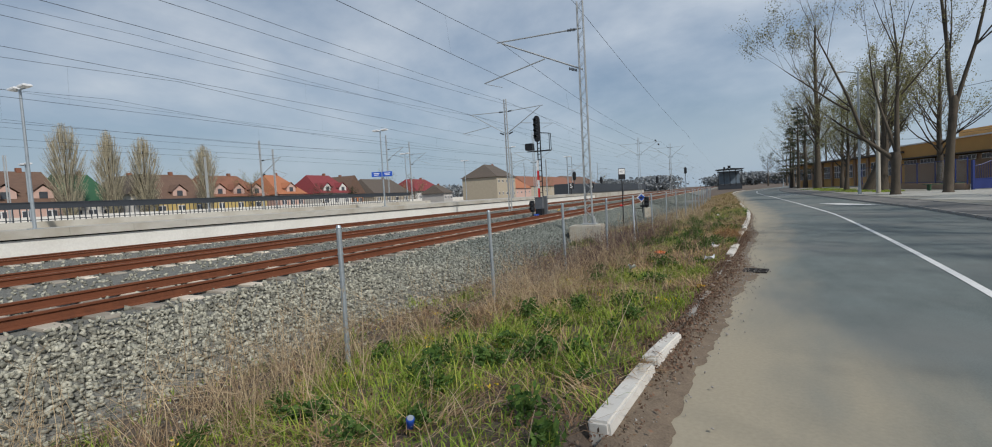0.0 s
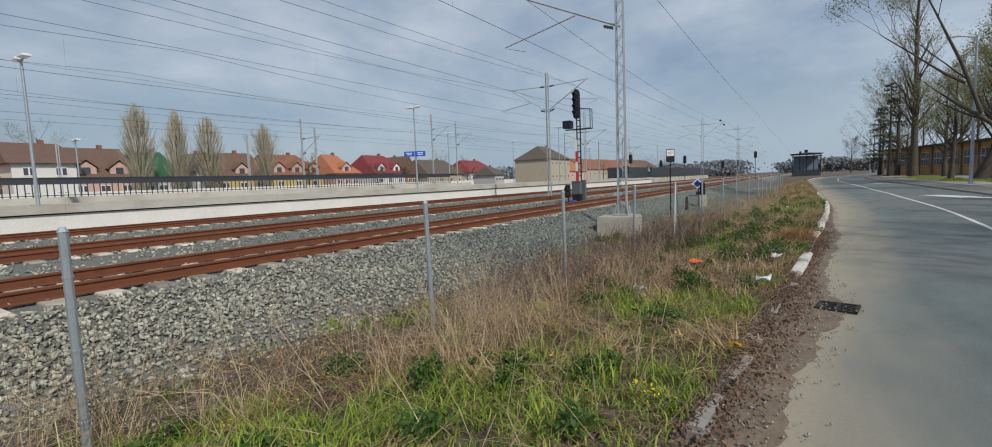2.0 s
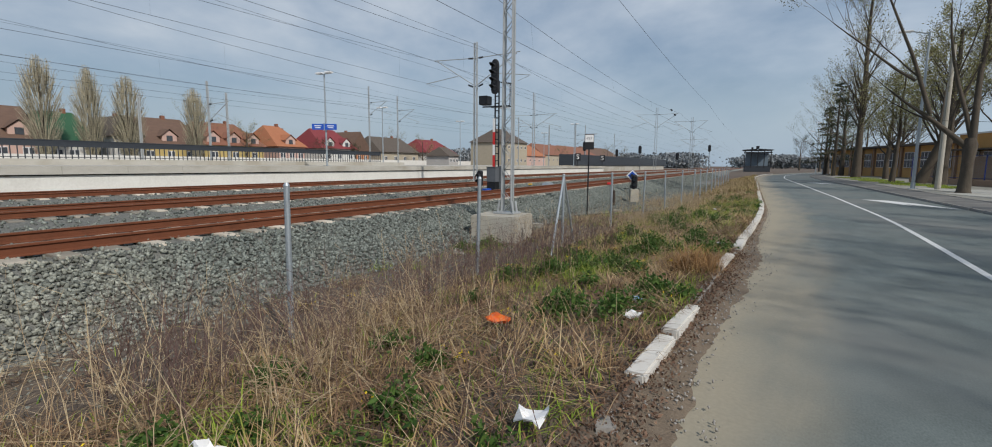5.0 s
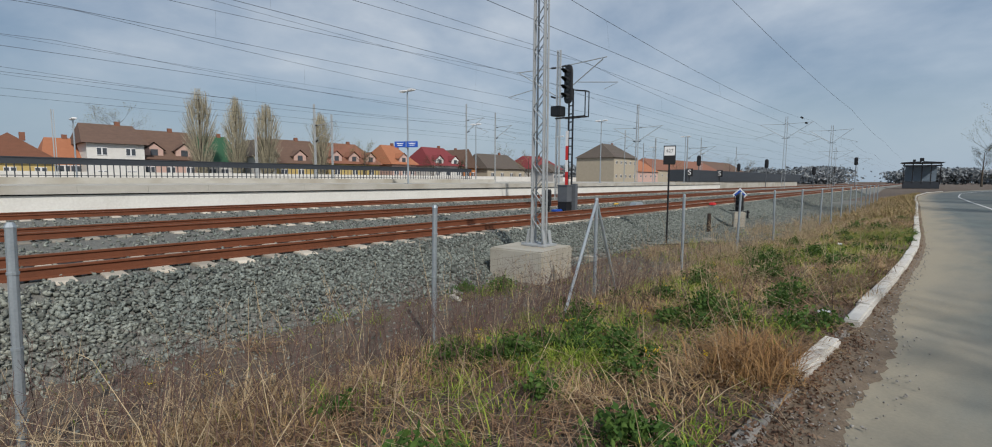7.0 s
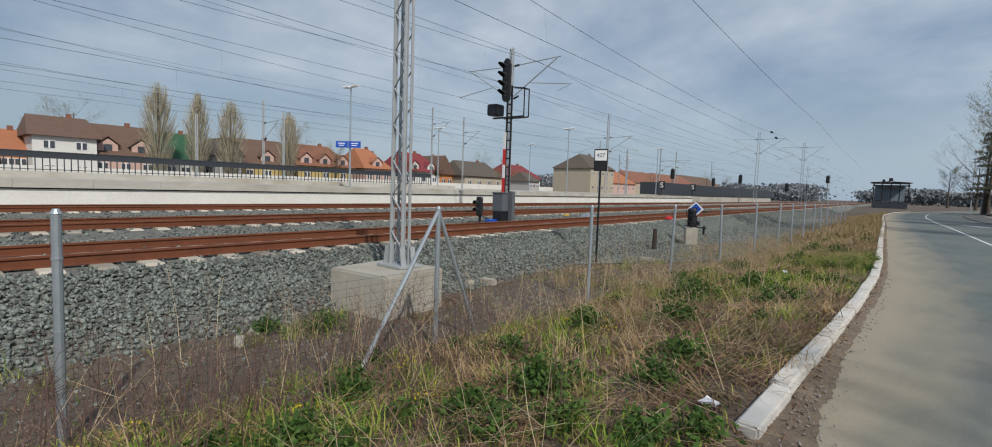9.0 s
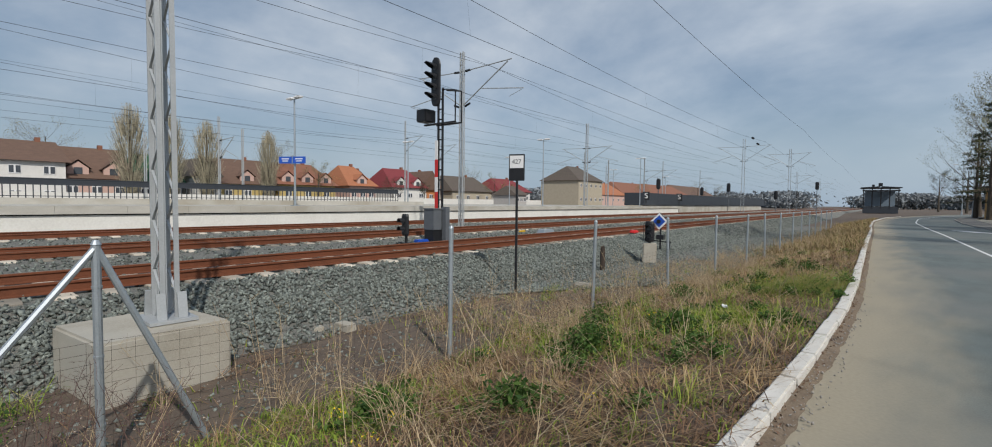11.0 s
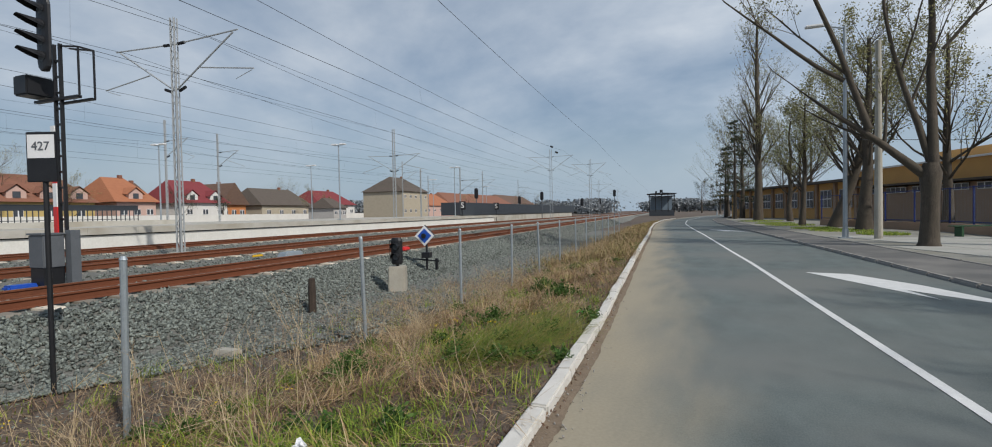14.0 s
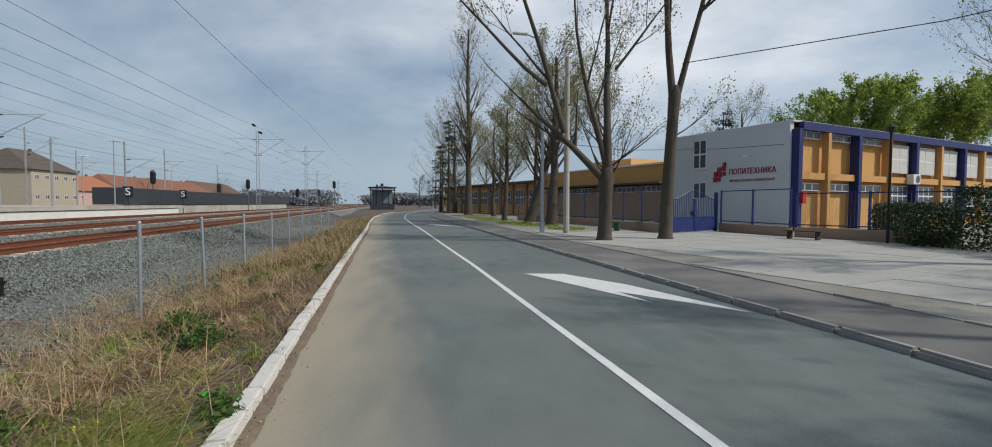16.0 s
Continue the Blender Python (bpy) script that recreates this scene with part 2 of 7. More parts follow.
M["iron"] = mat("cast_iron", (0.05, 0.042, 0.037), (0.03, 0.026, 0.024), 0.7, 0.4, bump=0.3, dist=0.003)
M["railing"] = mat("railing_dark", (0.05, 0.058, 0.068), (0.04, 0.045, 0.055), 0.5, 0.2, bump=0.1, dist=0.002)


# ---------------------------------------------------------------- mesh tools
class MB:
    """Collects faces of one mesh."""

    def __init__(self):
        self.v, self.f = [], []

    def add(self, vs, fs):
        k = len(self.v)
        self.v += [tuple(p) for p in vs]
        self.f += [tuple(i + k for i in q) for q in fs]
        return self

    def box(self, c, s, rz=0.0, m=None, taper=1.0):
        hx, hy, hz = s[0] / 2, s[1] / 2, s[2] / 2
        p = [Vector((x * hx * (taper if z > 0 else 1), y * hy * (taper if z > 0 else 1), z * hz)) for z in (-1, 1) for x, y in ((-1, -1), (1, -1), (1, 1), (-1, 1))]
        r = Matrix.Rotation(rz, 3, "Z")
        q = [(m @ (r @ a + Vector(c))) if m else (r @ a + Vector(c)) for a in p]
        return self.add(q, [(3, 2, 1, 0), (4, 5, 6, 7), (0, 1, 5, 4), (1, 2, 6, 5), (2, 3, 7, 6), (3, 0, 4, 7)])

    def tube(self, a, b, r0, r1=None, n=8, caps=True):
        a, b = Vector(a), Vector(b)
        r1 = r0 if r1 is None else r1
        d = (b - a).normalized()
        x = d.orthogonal().normalized()
        y = d.cross(x)
        vs = [p + (x * math.cos(t) + y * math.sin(t)) * r for p, r in ((a, r0), (b, r1)) for t in (2 * math.pi * i / n for i in range(n))]
        fs = [(i, (i + 1) % n, n + (i + 1) % n, n + i) for i in range(n)]
        if caps:
            fs += [tuple(range(n - 1, -1, -1)), tuple(range(n, 2 * n))]
        return self.add(vs, fs)

    def bar(self, a, b, w, h=None):
        """Square bar from a to b."""
        a, b = Vector(a), Vector(b)
        h = h or w
        d = (b - a).normalized()
        x = d.cross(Vector((0, 0, 1)))
        x = x.normalized() if x.length > 1e-4 else Vector((1, 0, 0))
        y = d.cross(x)
        vs = [p + x * (i * w / 2) + y * (j * h / 2) for p in (a, b) for i, j in ((-1, -1), (1, -1), (1, 1), (-1, 1))]
        return self.add(vs, [(3, 2, 1, 0), (4, 5, 6, 7), (0, 1, 5, 4), (1, 2, 6, 5), (2, 3, 7, 6), (3, 0, 4, 7)])

    def path(self, pts, r, n=5):
        for a, b in zip(pts, pts[1:]):
            self.tube(a, b, r, n=n, caps=False)
        return self

    def sweep(self, rings, close=True, caps=False):
        """Joins rings of equal length into a skin."""
        n, k = len(rings[0]), len(self.v)
        for r in rings:
            self.v += [tuple(p) for p in r]
        for i in range(len(rings) - 1):
            for j in range(n if close else n - 1):
                a, b = k + i * n + j, k + i * n + (j + 1) % n
                self.f.append((a, b, b + n, a + n))
        if caps:
            self.f += [tuple(k + j for j in range(n - 1, -1, -1)), tuple(k + (len(rings) - 1) * n + j for j in range(n))]
        return self

    def ball(self, c, r, n=10, k=6, sx=1, sy=1, sz=1):
        rings = []
        for i in range(k + 1):
            t = math.pi * i / k
            rr, z = max(1e-4, math.sin(t)), -math.cos(t)
            rings.append([Vector(c) + Vector((sx * r * rr * math.cos(2 * math.pi * j / n), sy * r * rr * math.sin(2 * math.pi * j / n), sz * r * z)) for j in range(n)])
        return self.sweep(rings)

    def mesh(self, name, material, smooth=False, bevel=0.0):
        me = bpy.data.meshes.new(name)
        me.from_pydata(self.v, [], self.f)
        bm = bmesh.new()
        bm.from_mesh(me)
        if bevel:
            bmesh.ops.remove_doubles(bm, verts=bm.verts, dist=1e-5)
            bmesh.ops.bevel(bm, geom=[e for e in bm.edges if len(e.link_faces) == 2 and e.calc_face_angle(0) > 0.6], offset=bevel, segments=2, affect="EDGES", clamp_overlap=True)
        if len(bm.faces) < 60000:
            bmesh.ops.recalc_face_normals(bm, faces=bm.faces)
        bm.to_mesh(me)
        bm.free()
        if smooth:
            me.shade_smooth()
        me.materials.append(material)
        return me


PIVOT = Vector((0.3, 25.2, 0.1))
EAST = Matrix.Translation(PIVOT) @ Matrix.Rotation(radians(1.05), 4, "Z") @ Matrix.Diagonal((1.2, 1.2, 1.2, 1)) @ Matrix.Translation(-PIVOT)
YARD = Vector((1.06, 9.75, 1.7))
WEST = Matrix.Translation(YARD) @ Matrix.Diagonal((1.57, 1.57, 1.57, 1)) @ Matrix.Translation(-YARD)
SIDE = [Matrix()]       # placement of the ground that things are laid out on: the school's side and the village have their own scale


def thing(name, label, category, group="", kind="", mesh=None, at=None):
    ob = new(name, mesh)
    ob.matrix_world = SIDE[0] @ (at or Matrix())
    return tagged(ob, label, category, group, kind)


def part(name, mb, material, parent, label="", smooth=False, bevel=0.0):
    ob = new(name, mb.mesh(name, material, smooth, bevel) if isinstance(mb, MB) else mb)
    ob.parent = parent
    return tagged(ob, label) if label else ob


def raw_mesh(name, verts, faces, material, smooth=False):
    """Large meshes from numpy arrays; faces all have the same number of corners."""
    me = bpy.data.meshes.new(name)
    nv, nf, k = len(verts), len(faces), faces.shape[1]
    me.vertices.add(nv)
    me.vertices.foreach_set("co", np.asarray(verts, dtype=np.float32).ravel())
    me.loops.add(nf * k)
    me.loops.foreach_set("vertex_index", np.asarray(faces, dtype=np.int32).ravel())
    me.polygons.add(nf)
    me.polygons.foreach_set("loop_start", np.arange(0, nf * k, k, dtype=np.int32))
    me.update(calc_edges=True)
    me.validate()
    if smooth:
        me.shade_smooth()
    me.materials.append(material)
    return me


# ---------------------------------------------------------------- the plan
KY = [-400, -60, 1.8, 6, 10.5, 13, 15.5, 18.6, 20.6, 24.3, 26.2, 28.3, 29.7, 33.5, 37.8, 43.9, 60, 67, 85, 106, 130, 165, 400]
KX = [0.5, 0.45, 0.26, 0.19, 0.07, -0.08, -0.22, -0.37, -0.48, -0.71, -0.84, -1.04, -1.22, -1.73, -2.25, -3.04, -5.0, -6.0, -8.2, -9.6, -9.0, -5.0, 45]


def kx(y):
    """The road's left edge, eased."""
    return float(np.mean(np.interp([y - 3, y - 1.5, y, y + 1.5, y + 3], KY, KX)))


INNER = 1.95


def lx(y):
    """The lane line."""
    return kx(y) + float(np.interp(y, [0, 15, 30, 40, 60, 200], [3.2, 3.4, 3.45, 3.58, 3.55, 3.5]))


def rx(y):
    """The road's right edge."""
    return kx(y) + float(np.interp(y, [0, 24, 32, 60, 200], [6.9, 7.0, 7.08, 7.15, 7.0]))


FY = [-60, 2.94, 6.58, 10.27, 14.04, 17.65, 21.4, 25.18, 28.6, 35, 45, 80]
FX = [-3.3, -3.61, -3.7, -3.86, -4.08, -4.24, -4.5, -4.75, -4.95, -5.24, -6.2, -10.2]
A = radians(6.5)
RW = Matrix.Translation((-8.77, 13.26, 0)) @ Matrix.Rotation(A, 4, "Z") @ Matrix.Diagonal((-1, 1, 1, 1))
RWT = Matrix.Translation((-8.77, 13.26, 0)) @ Matrix.Rotation(A, 4, "Z")


def rw(w, u, z=0.0):
    """A place by its distance w from the nearest rail, away from the road, and u along the line."""
    return RWT @ Vector((-w, u, z))


def steps(a, b, d):
    n = max(1, int(round((b - a) / d)))
    return [a + (b - a) * i / n for i in range(n + 1)]


YS = steps(-60, -10, 10) + steps(-8, 60, 1.0) + steps(62, 130, 3) + steps(135, 300, 15)


def strip(mb, o0, o1, z0, z1, ys=None, f=kx):
    ys = ys or YS
    mb.sweep([[(f(y) + o0, y, z0), (f(y) + o1, y, z1)] for y in ys], close=False)
    return mb


def ground_z(x, y):
    k, fx = kx(y), float(np.interp(y, FY, FX))
    if y > 130 or y < -60:
        return -0.12
    if x > k - 0.05:
        return -0.12
    if x > fx:
        t = (k - 0.05 - x) / (k - 0.05 - fx)
        return 0.07 - 0.5 * t ** 1.3 + 0.05 * noise.noise((x * 0.9, y * 0.9, 0)) * min(1, 4 * t)
    return -0.43 + 0.04 * noise.noise((x * 0.7, y * 0.7, 3))


# ground
mb = MB()
xs = [-900, -300, -150, -80, -50, -30, -20, -16, -13] + steps(-12, 0.6, 0.35) + [1, 4, 8, 20, 60, 150, 400, 900]
ys = [-500, -120, -61, -40, -20, -10] + steps(-6, 60, 0.6) + steps(64, 130, 6) + [160, 300, 600, 1500]
mb.sweep([[(x, y, ground_z(x, y)) for x in xs] for y in ys], close=False)
thing("ground", "brown earth ground with thin grass reaching the horizon", "ground", kind="structure", mesh=mb.mesh("ground", M["earth"], smooth=True))

# road, dusty edge, lines
mb = MB().sweep([[(kx(y) - 0.02 + (rx(y) + 0.04 - kx(y)) * f, y, 0.0) for f in (0, .06, .12, .18, .24, .3, .4, .6, .8, 1)] for y in YS], close=False)
road_me = mb.mesh("road", M["asphalt"])
edge = road_me.attributes.new("edge", "FLOAT", "POINT")
for i, v in enumerate(road_me.vertices):
    edge.data[i].value = (v.co.x - kx(v.co.y)) * float(np.interp(v.co.y, [1, 4, 6.5, 12, 20, 30], [0.55, 0.75, 1.8, 1.5, 1.35, 1.3]))
road = thing("road", "grey worn asphalt road with dusty edge", "road", kind="structure", mesh=road_me)
rng = np.random.default_rng(4)


def wavy(y, s, seed):
    return noise.noise((y * s, seed, 0.3)) + 0.5 * noise.noise((y * s * 2.7, seed, 1.3))


fine_y = steps(-4, 34, 0.07) + steps(34.5, 60, 0.5) + steps(62, 120, 2)


def soil_width(y):
    """How far the soil spreads over the road's edge."""
    return float(np.interp(y, [2, 4.3, 7.6, 9, 10.2, 11.4, 14.3, 16.7, 18.1, 20, 26], [.34, .32, .38, .50, .36, .22, .34, .42, .26, .15, .12]))


mb = MB().sweep([[(kx(y) - 0.05, y, 0.03), (kx(y) + 0.3 * soil_width(y), y, 0.03 + 0.018 * wavy(y, 2.0, 8)), (kx(y) + soil_width(y) * (0.75 + .1 * wavy(y, 1.6, 4)), y, 0.012), (kx(y) + max(.05, soil_width(y) * (1 + .2 * wavy(y, 0.9, 2) + .16 * wavy(y, 3.7, 5) + .10 * wavy(y, 11.0, 9))), y, 0.003)] for y in fine_y], close=False)
part("dirt_edge", mb, M["dirt"], road, "dark soil and dry leaves along the road edge", smooth=True)
mb = strip(MB(), -0.06, 0.06, 0.006, 0.006, f=lx)
part("lane_line", mb, M["paint"], road, "solid white lane line")


def road_arrow(dx, dy):
    """Bent merge arrow: shaft and head in one flat outline."""
    z = 0.007
    pts = [(2.26, 37.89), (3.97, 34.13), (3.72, 35.25), (5.24, 33.25), (4.2, 36.1), (3.21, 37.78)]
    mb = MB().add([(x + dx, y + dy, z) for x, y in pts], [(0, 1, 2), (0, 2, 4, 5), (2, 3, 4)])
    part("road_arrow", mb, M["paint"], road, "white painted merge arrow")


road_arrow(0, 0)
road_arrow(-3.6, 29)

# drain grate
g = thing("drain_grate", "rusty cast iron drain grate in the road edge", "drain grate")
gm = Matrix.Translation((0.58, 9.0, 0.004)) @ Matrix.Rotation(-0.05, 4, "Z") @ Matrix.Diagonal((.85, .8, 1, 1))
mb = MB()
for x, y, sx, sy in ((-0.22, 0, 0.04, 0.5), (0.22, 0, 0.04, 0.5), (0, -0.23, 0.48, 0.04), (0, 0.23, 0.48, 0.04), (0, 0, 0.04, 0.46)):
    mb.box((x, y, 0.012), (sx, sy, 0.024), m=gm)
part("frame", mb, M["iron"], g)
for i in range(4):
    for s in (-0.11, 0.11):
        part("bar", MB().box((s, -0.14 + i * 0.093, 0.010), (0.17, 0.03, 0.02), m=gm), M["iron"], g)
# a flat dark sheet on the road stands for the shaded hollow
part("pit", MB().box((0, 0, 0.0045), (0.44, 0.44, 0.003), m=gm), M["shade_dark"], g, "flat dark sheet painted as the shade under the grate")

# left kerb, stone by stone; broken up along the first stretch
kerb_l = thing("kerb_left", "white concrete kerb stones, broken and missing near the start", "kerb", kind="structure")
stone_meshes = []
for i in range(4):
    mb = MB().box((0, 0, 0), (0.16, 0.985, 0.26))
    mb.v = [(x + random.uniform(-.006, .006), y + random.uniform(-.006, .006), z + (random.uniform(-.012, .004) if z > 0 else 0)) for x, y, z in mb.v]
    stone_meshes.append(mb.mesh("kerb_stone", M["kerb"], bevel=0.018))
kme_old = MB().box((0, 0, 0), (0.16, 0.985, 0.26)).mesh("kerb_stone", M["kerb_old"], bevel=0.03)
old = [(3.72, 1.0, -0.01), (5.5, 0.66, 0.05), (6.4, 0.62, -0.06), (7.3, 0.3, 0.4), (8.45, 0.5, 0.05), (10.0, 0.25, 0.5), (11.15, 1.0, 0.03), (12.3, 1.15, 0.05), (13.5, 0.5, 0.02), (14.05, 0.55, 0.05), (14.7, 0.6, -0.02), (15.92, 1.28, 0.03), (16.95, 0.3, 0.2)]
for yy, ln, tw in [(-3, 1, 0), (-2, 1, 0), (-1, 1, 0), (0, 1, 0), (1.05, 1, 0.02), (2.5, 1.3, 0.02)] + old:
    o = new("kerb_stone", stone_meshes[random.randrange(4)] if ln > .7 else kme_old)
    o.parent = kerb_l
    dz = -0.02 if ln > 0.7 else -0.075
    o.matrix_local = Matrix.Translation((kx(yy) - 0.09 + random.uniform(-.03, .02), yy, dz)) @ Euler((random.uniform(-.05, .05), random.uniform(-.12, .06), tw)).to_matrix().to_4x4() @ Matrix.Diagonal((1, ln, 1, 1))
y = 17.4
while y < 120:
    o = new("kerb_stone", stone_meshes[random.randrange(4)])
    o.parent = kerb_l
    y1 = y + 1.0
    ang = math.atan2(-(kx(y1) - kx(y)), 1.0)
    o.matrix_local = Matrix.Translation(((kx(y) + kx(y1)) / 2 - 0.08 + random.uniform(-.008, .008), y + 0.5, 0.0 + random.uniform(-.012, .008))) @ Euler((random.uniform(-.006, .006), random.uniform(-.03, .03), ang + random.uniform(-.01, .01))).to_matrix().to_4x4()
    y += 1.0

# right kerb, pavement, inner edging, plaza
kerb_r = thing("kerb_right", "old grey concrete kerb stones of the pavement", "kerb", kind="structure")
kme = [MB().box((0, 0, 0), (0.15, 0.99, 0.26)).mesh("kerb_stone", M["kerb_old"], bevel=0.035) for i in range(2)]
ime = MB().box((0, 0, 0), (0.08, 0.99, 0.2)).mesh("edging_stone", M["kerb_old"], bevel=0.012)
y = 12.0
while y < 120:
    for off, me, nm, z, par in ((0.09, kme[int(y) % 2], "kerb_stone", -0.03, kerb_r), (INNER + 0.05, ime, "edging_stone", 0.05, kerb_r)):
        o = new(nm, me)
        o.parent = par
        ang = math.atan2(-(rx(y + 1) - rx(y)), 1.0)
        o.matrix_local = Matrix.Translation(((rx(y) + rx(y + 1)) / 2 + off + random.uniform(-.01, .01), y + 0.5, z + random.uniform(-.012, .008))) @ Euler((0, random.uniform(-.03, .03), ang)).to_matrix().to_4x4()
    y += 1.0
mb = strip(MB(), 0.16, INNER + 0.02, 0.078, 0.12, f=rx)
thing("pavement", "worn dark asphalt pavement strip", "pavement", kind="structure", mesh=mb.mesh("pavement", M["walk"]))
mb = MB().sweep([[(rx(y) + INNER + 0.08, y, 0.12), (30, y, 0.12), (60, y, 0.12)] for y in steps(-20, 110, 2)], close=False)
plaza = thing("plaza", "pale concrete slab plaza beside the road", "pavement", kind="structure", mesh=mb.mesh("plaza", M["pave_base"]))
slab = [MB().box((0, 0, 0), (1.94, 1.94, 0.05)).mesh("slab", M["pave"], bevel=0.012) for i in range(1)][0]
rot = Matrix.Rotation(radians(20), 4, "Z")
cnt = 0
for i in range(-8, 9):
    for j in range(-6, 18):
        p = Matrix.Translation((10.5, 20, 0)) @ rot @ Vector((i * 1.96, j * 1.96, 0))
        if p.x - rx(p.y) > INNER + 1.3 and 14 < p.y < 54 and p.x < 18.5 and cnt < 299:
            o = new("slab", slab)
            o.parent = plaza
            o.matrix_local = Matrix.Translation((p.x, p.y, 0.112 + random.uniform(-.004, .004))) @ rot
            cnt += 1

# ---------------------------------------------------------------- railway
TRACKS = ((0.72, "near"), (6.6, "middle"), (14.1, "far"))
RAIL_Z = 0.47
prof = [(-.075, 0), (.075, 0), (.075, .012), (.012, .03), (.009, .125), (.036, .138), (.036, .165), (.028, .172), (-.028, .172), (-.036, .165), (-.036, .138), (-.009, .125), (-.012, .03), (-.075, .012)]
sl = MB()
sl.sweep([[(-x, y, z) for x, z in ((-1.3, -.12), (1.3, -.12), (1.3, .02), (1.22, .05), (.45, .05), (.2, .02), (-.2, .02), (-.45, .05), (-1.22, .05), (-1.3, .02))] for y in (-.14, -.11, .11, .14)], caps=True)
sleeper_me = sl.mesh("sleeper", M["sleeper"], bevel=0.008)
clip_me = MB().box((0, 0, 0), (0.30, 0.13, 0.035)).mesh("rail_plate", M["rust"], bevel=0.006)
for wc, nm in TRACKS:
    tr = thing("railway_track", "rusty railway track on pale concrete sleepers", "railway track", "parallel railway tracks")
    for s in (-0.7535, 0.7535):
        mb = MB()
        rings = []
        for u in steps(-60, 60, 6) + steps(75, 420, 15):
            rings.append([rw(wc + s + x, u, RAIL_Z - 0.172 + z) for x, z in prof])
        mb.sweep(rings, caps=True)
        r = part("rail", mb, M["rust"], tr, "rusty brown steel rail")
        top = MB().sweep([[rw(wc + s + x, u, RAIL_Z + 0.0015) for x in (-.026, .026)] for u in steps(-60, 60, 6) + steps(75, 420, 15)], close=False)
        part("rail_head", top, M["rail_top"], r, "paler running surface")
    n = 0
    u = -16.0
    far = MB()
    while u < 180:
        m = Matrix.Translation(rw(wc, u, RAIL_Z - 0.172 - 0.05)) @ Matrix.Rotation(A + random.uniform(-.01, .01), 4, "Z")
        if u < 75 and n < 150:
            o = new("sleeper", sleeper_me)
            o.parent = tr
            o.matrix_local = m
            n += 1
        else:
            far.box((0, 0, 0), (2.6, 0.26, 0.1), m=m)
        u += 0.6
    tagged(part("sleepers", far, M["sleeper"], tr), kind="stuff")


def bed_z(w):
    """Top of the ballast across the line."""
    pts = [(-30, -.46), (-3.1, -.46), (-2.6, -.40), (-0.95, .255), (-.6, .285), (2.1, .285), (2.7, .22), (4.6, .22), (5.3, .285), (7.9, .285), (8.6, .2), (12.0, .2), (12.7, .285), (15.6, .285), (16.6, .2)]
    return float(np.interp(w, [p[0] for p in pts], [p[1] for p in pts]))


mb = MB()
ws = [-3.1] + steps(-2.9, -0.9, 0.2) + [-.6, 0, .72, 1.4, 2.1, 2.7, 3.6, 4.6, 5.3, 6.6, 7.9, 8.6, 10, 12, 12.7, 14.1, 15.6, 16.6]
mb.sweep([[rw(w, u, bed_z(w) - 0.025 + 0.02 * noise.noise((w * 2, u * 2, 0))) for w in ws] for u in steps(-60, -20, 5) + steps(-19, 60, 0.6) + steps(65, 420, 10)], close=False)
thing("ballast_bed", "grey crushed stone railway ballast bed", "ballast", kind="stuff", mesh=mb.mesh("ballast_bed", M["ballast"], smooth=True))


def stones(name, label, n, sample, smin, smax, material):
    """Many angular stones in one mesh."""
    base = np.array([(x, y, z) for x in (-1, 1) for y in (-1, 1) for z in (-1, 1)], float) * 0.62
    quads = np.array([(0, 1, 3, 2), (4, 6, 7, 5), (0, 4, 5, 1), (2, 3, 7, 6), (0, 2, 6, 4), (1, 5, 7, 3)])
    loc = np.array([sample() for _ in range(n)])
    v = np.repeat(base[None], n, 0) * rng.uniform(0.45, 1.35, (n, 8, 3))
    q = rng.normal(size=(n, 4))
    q /= np.linalg.norm(q, axis=1)[:, None]
    w_, x_, y_, z_ = q.T
    R = np.stack([np.stack([1 - 2 * (y_ ** 2 + z_ ** 2), 2 * (x_ * y_ - z_ * w_), 2 * (x_ * z_ + y_ * w_)], 1),
                  np.stack([2 * (x_ * y_ + z_ * w_), 1 - 2 * (x_ ** 2 + z_ ** 2), 2 * (y_ * z_ - x_ * w_)], 1),
                  np.stack([2 * (x_ * z_ - y_ * w_), 2 * (y_ * z_ + x_ * w_), 1 - 2 * (x_ ** 2 + y_ ** 2)], 1)], 1)
    v = np.einsum("nij,nkj->nki", R, v * rng.uniform(smin, smax, (n, 1, 1)) * np.array([1.15, .85, .5])) + loc[:, None, :]
    f = (quads[None] + (np.arange(n) * 8)[:, None, None]).reshape(-1, 4)
    thing(name, label, "ballast", kind="stuff", mesh=raw_mesh(name, v.reshape(-1, 3), f, material))


def shoulder():
    w = random.triangular(-3.0, -0.45, -1.6)
    u = random.uniform(-17, 34)
    return tuple(rw(w, u, bed_z(w) + 0.0 + random.uniform(-.015, .015)))


def shoulder_far():
    w = random.uniform(-2.9, -0.5)
    u = 34 + 60 * random.random() ** 1.5
    return tuple(rw(w, u, bed_z(w)))


def between():
    c = random.choice(((-.55, 2.0), (2.0, 5.4), (2.0, 5.4), (5.4, 8), (8, 12.6), (8, 12.6), (12.6, 16)))
    w = random.uniform(*c)
    u = random.uniform(-20, 60)
    return tuple(rw(w, u, bed_z(w) - 0.005))


stones("ballast_stones", "loose grey crushed stones on the ballast shoulder", 46000, shoulder, 0.024, 0.054, M["stone"])
stones("ballast_stones", "distant grey crushed stones of the ballast shoulder", 6500, shoulder_far, 0.035, 0.07, M["stone"])
stones("ballast_stones", "grey crushed stones between the tracks", 19000, between, 0.035, 0.065, M["stone"])

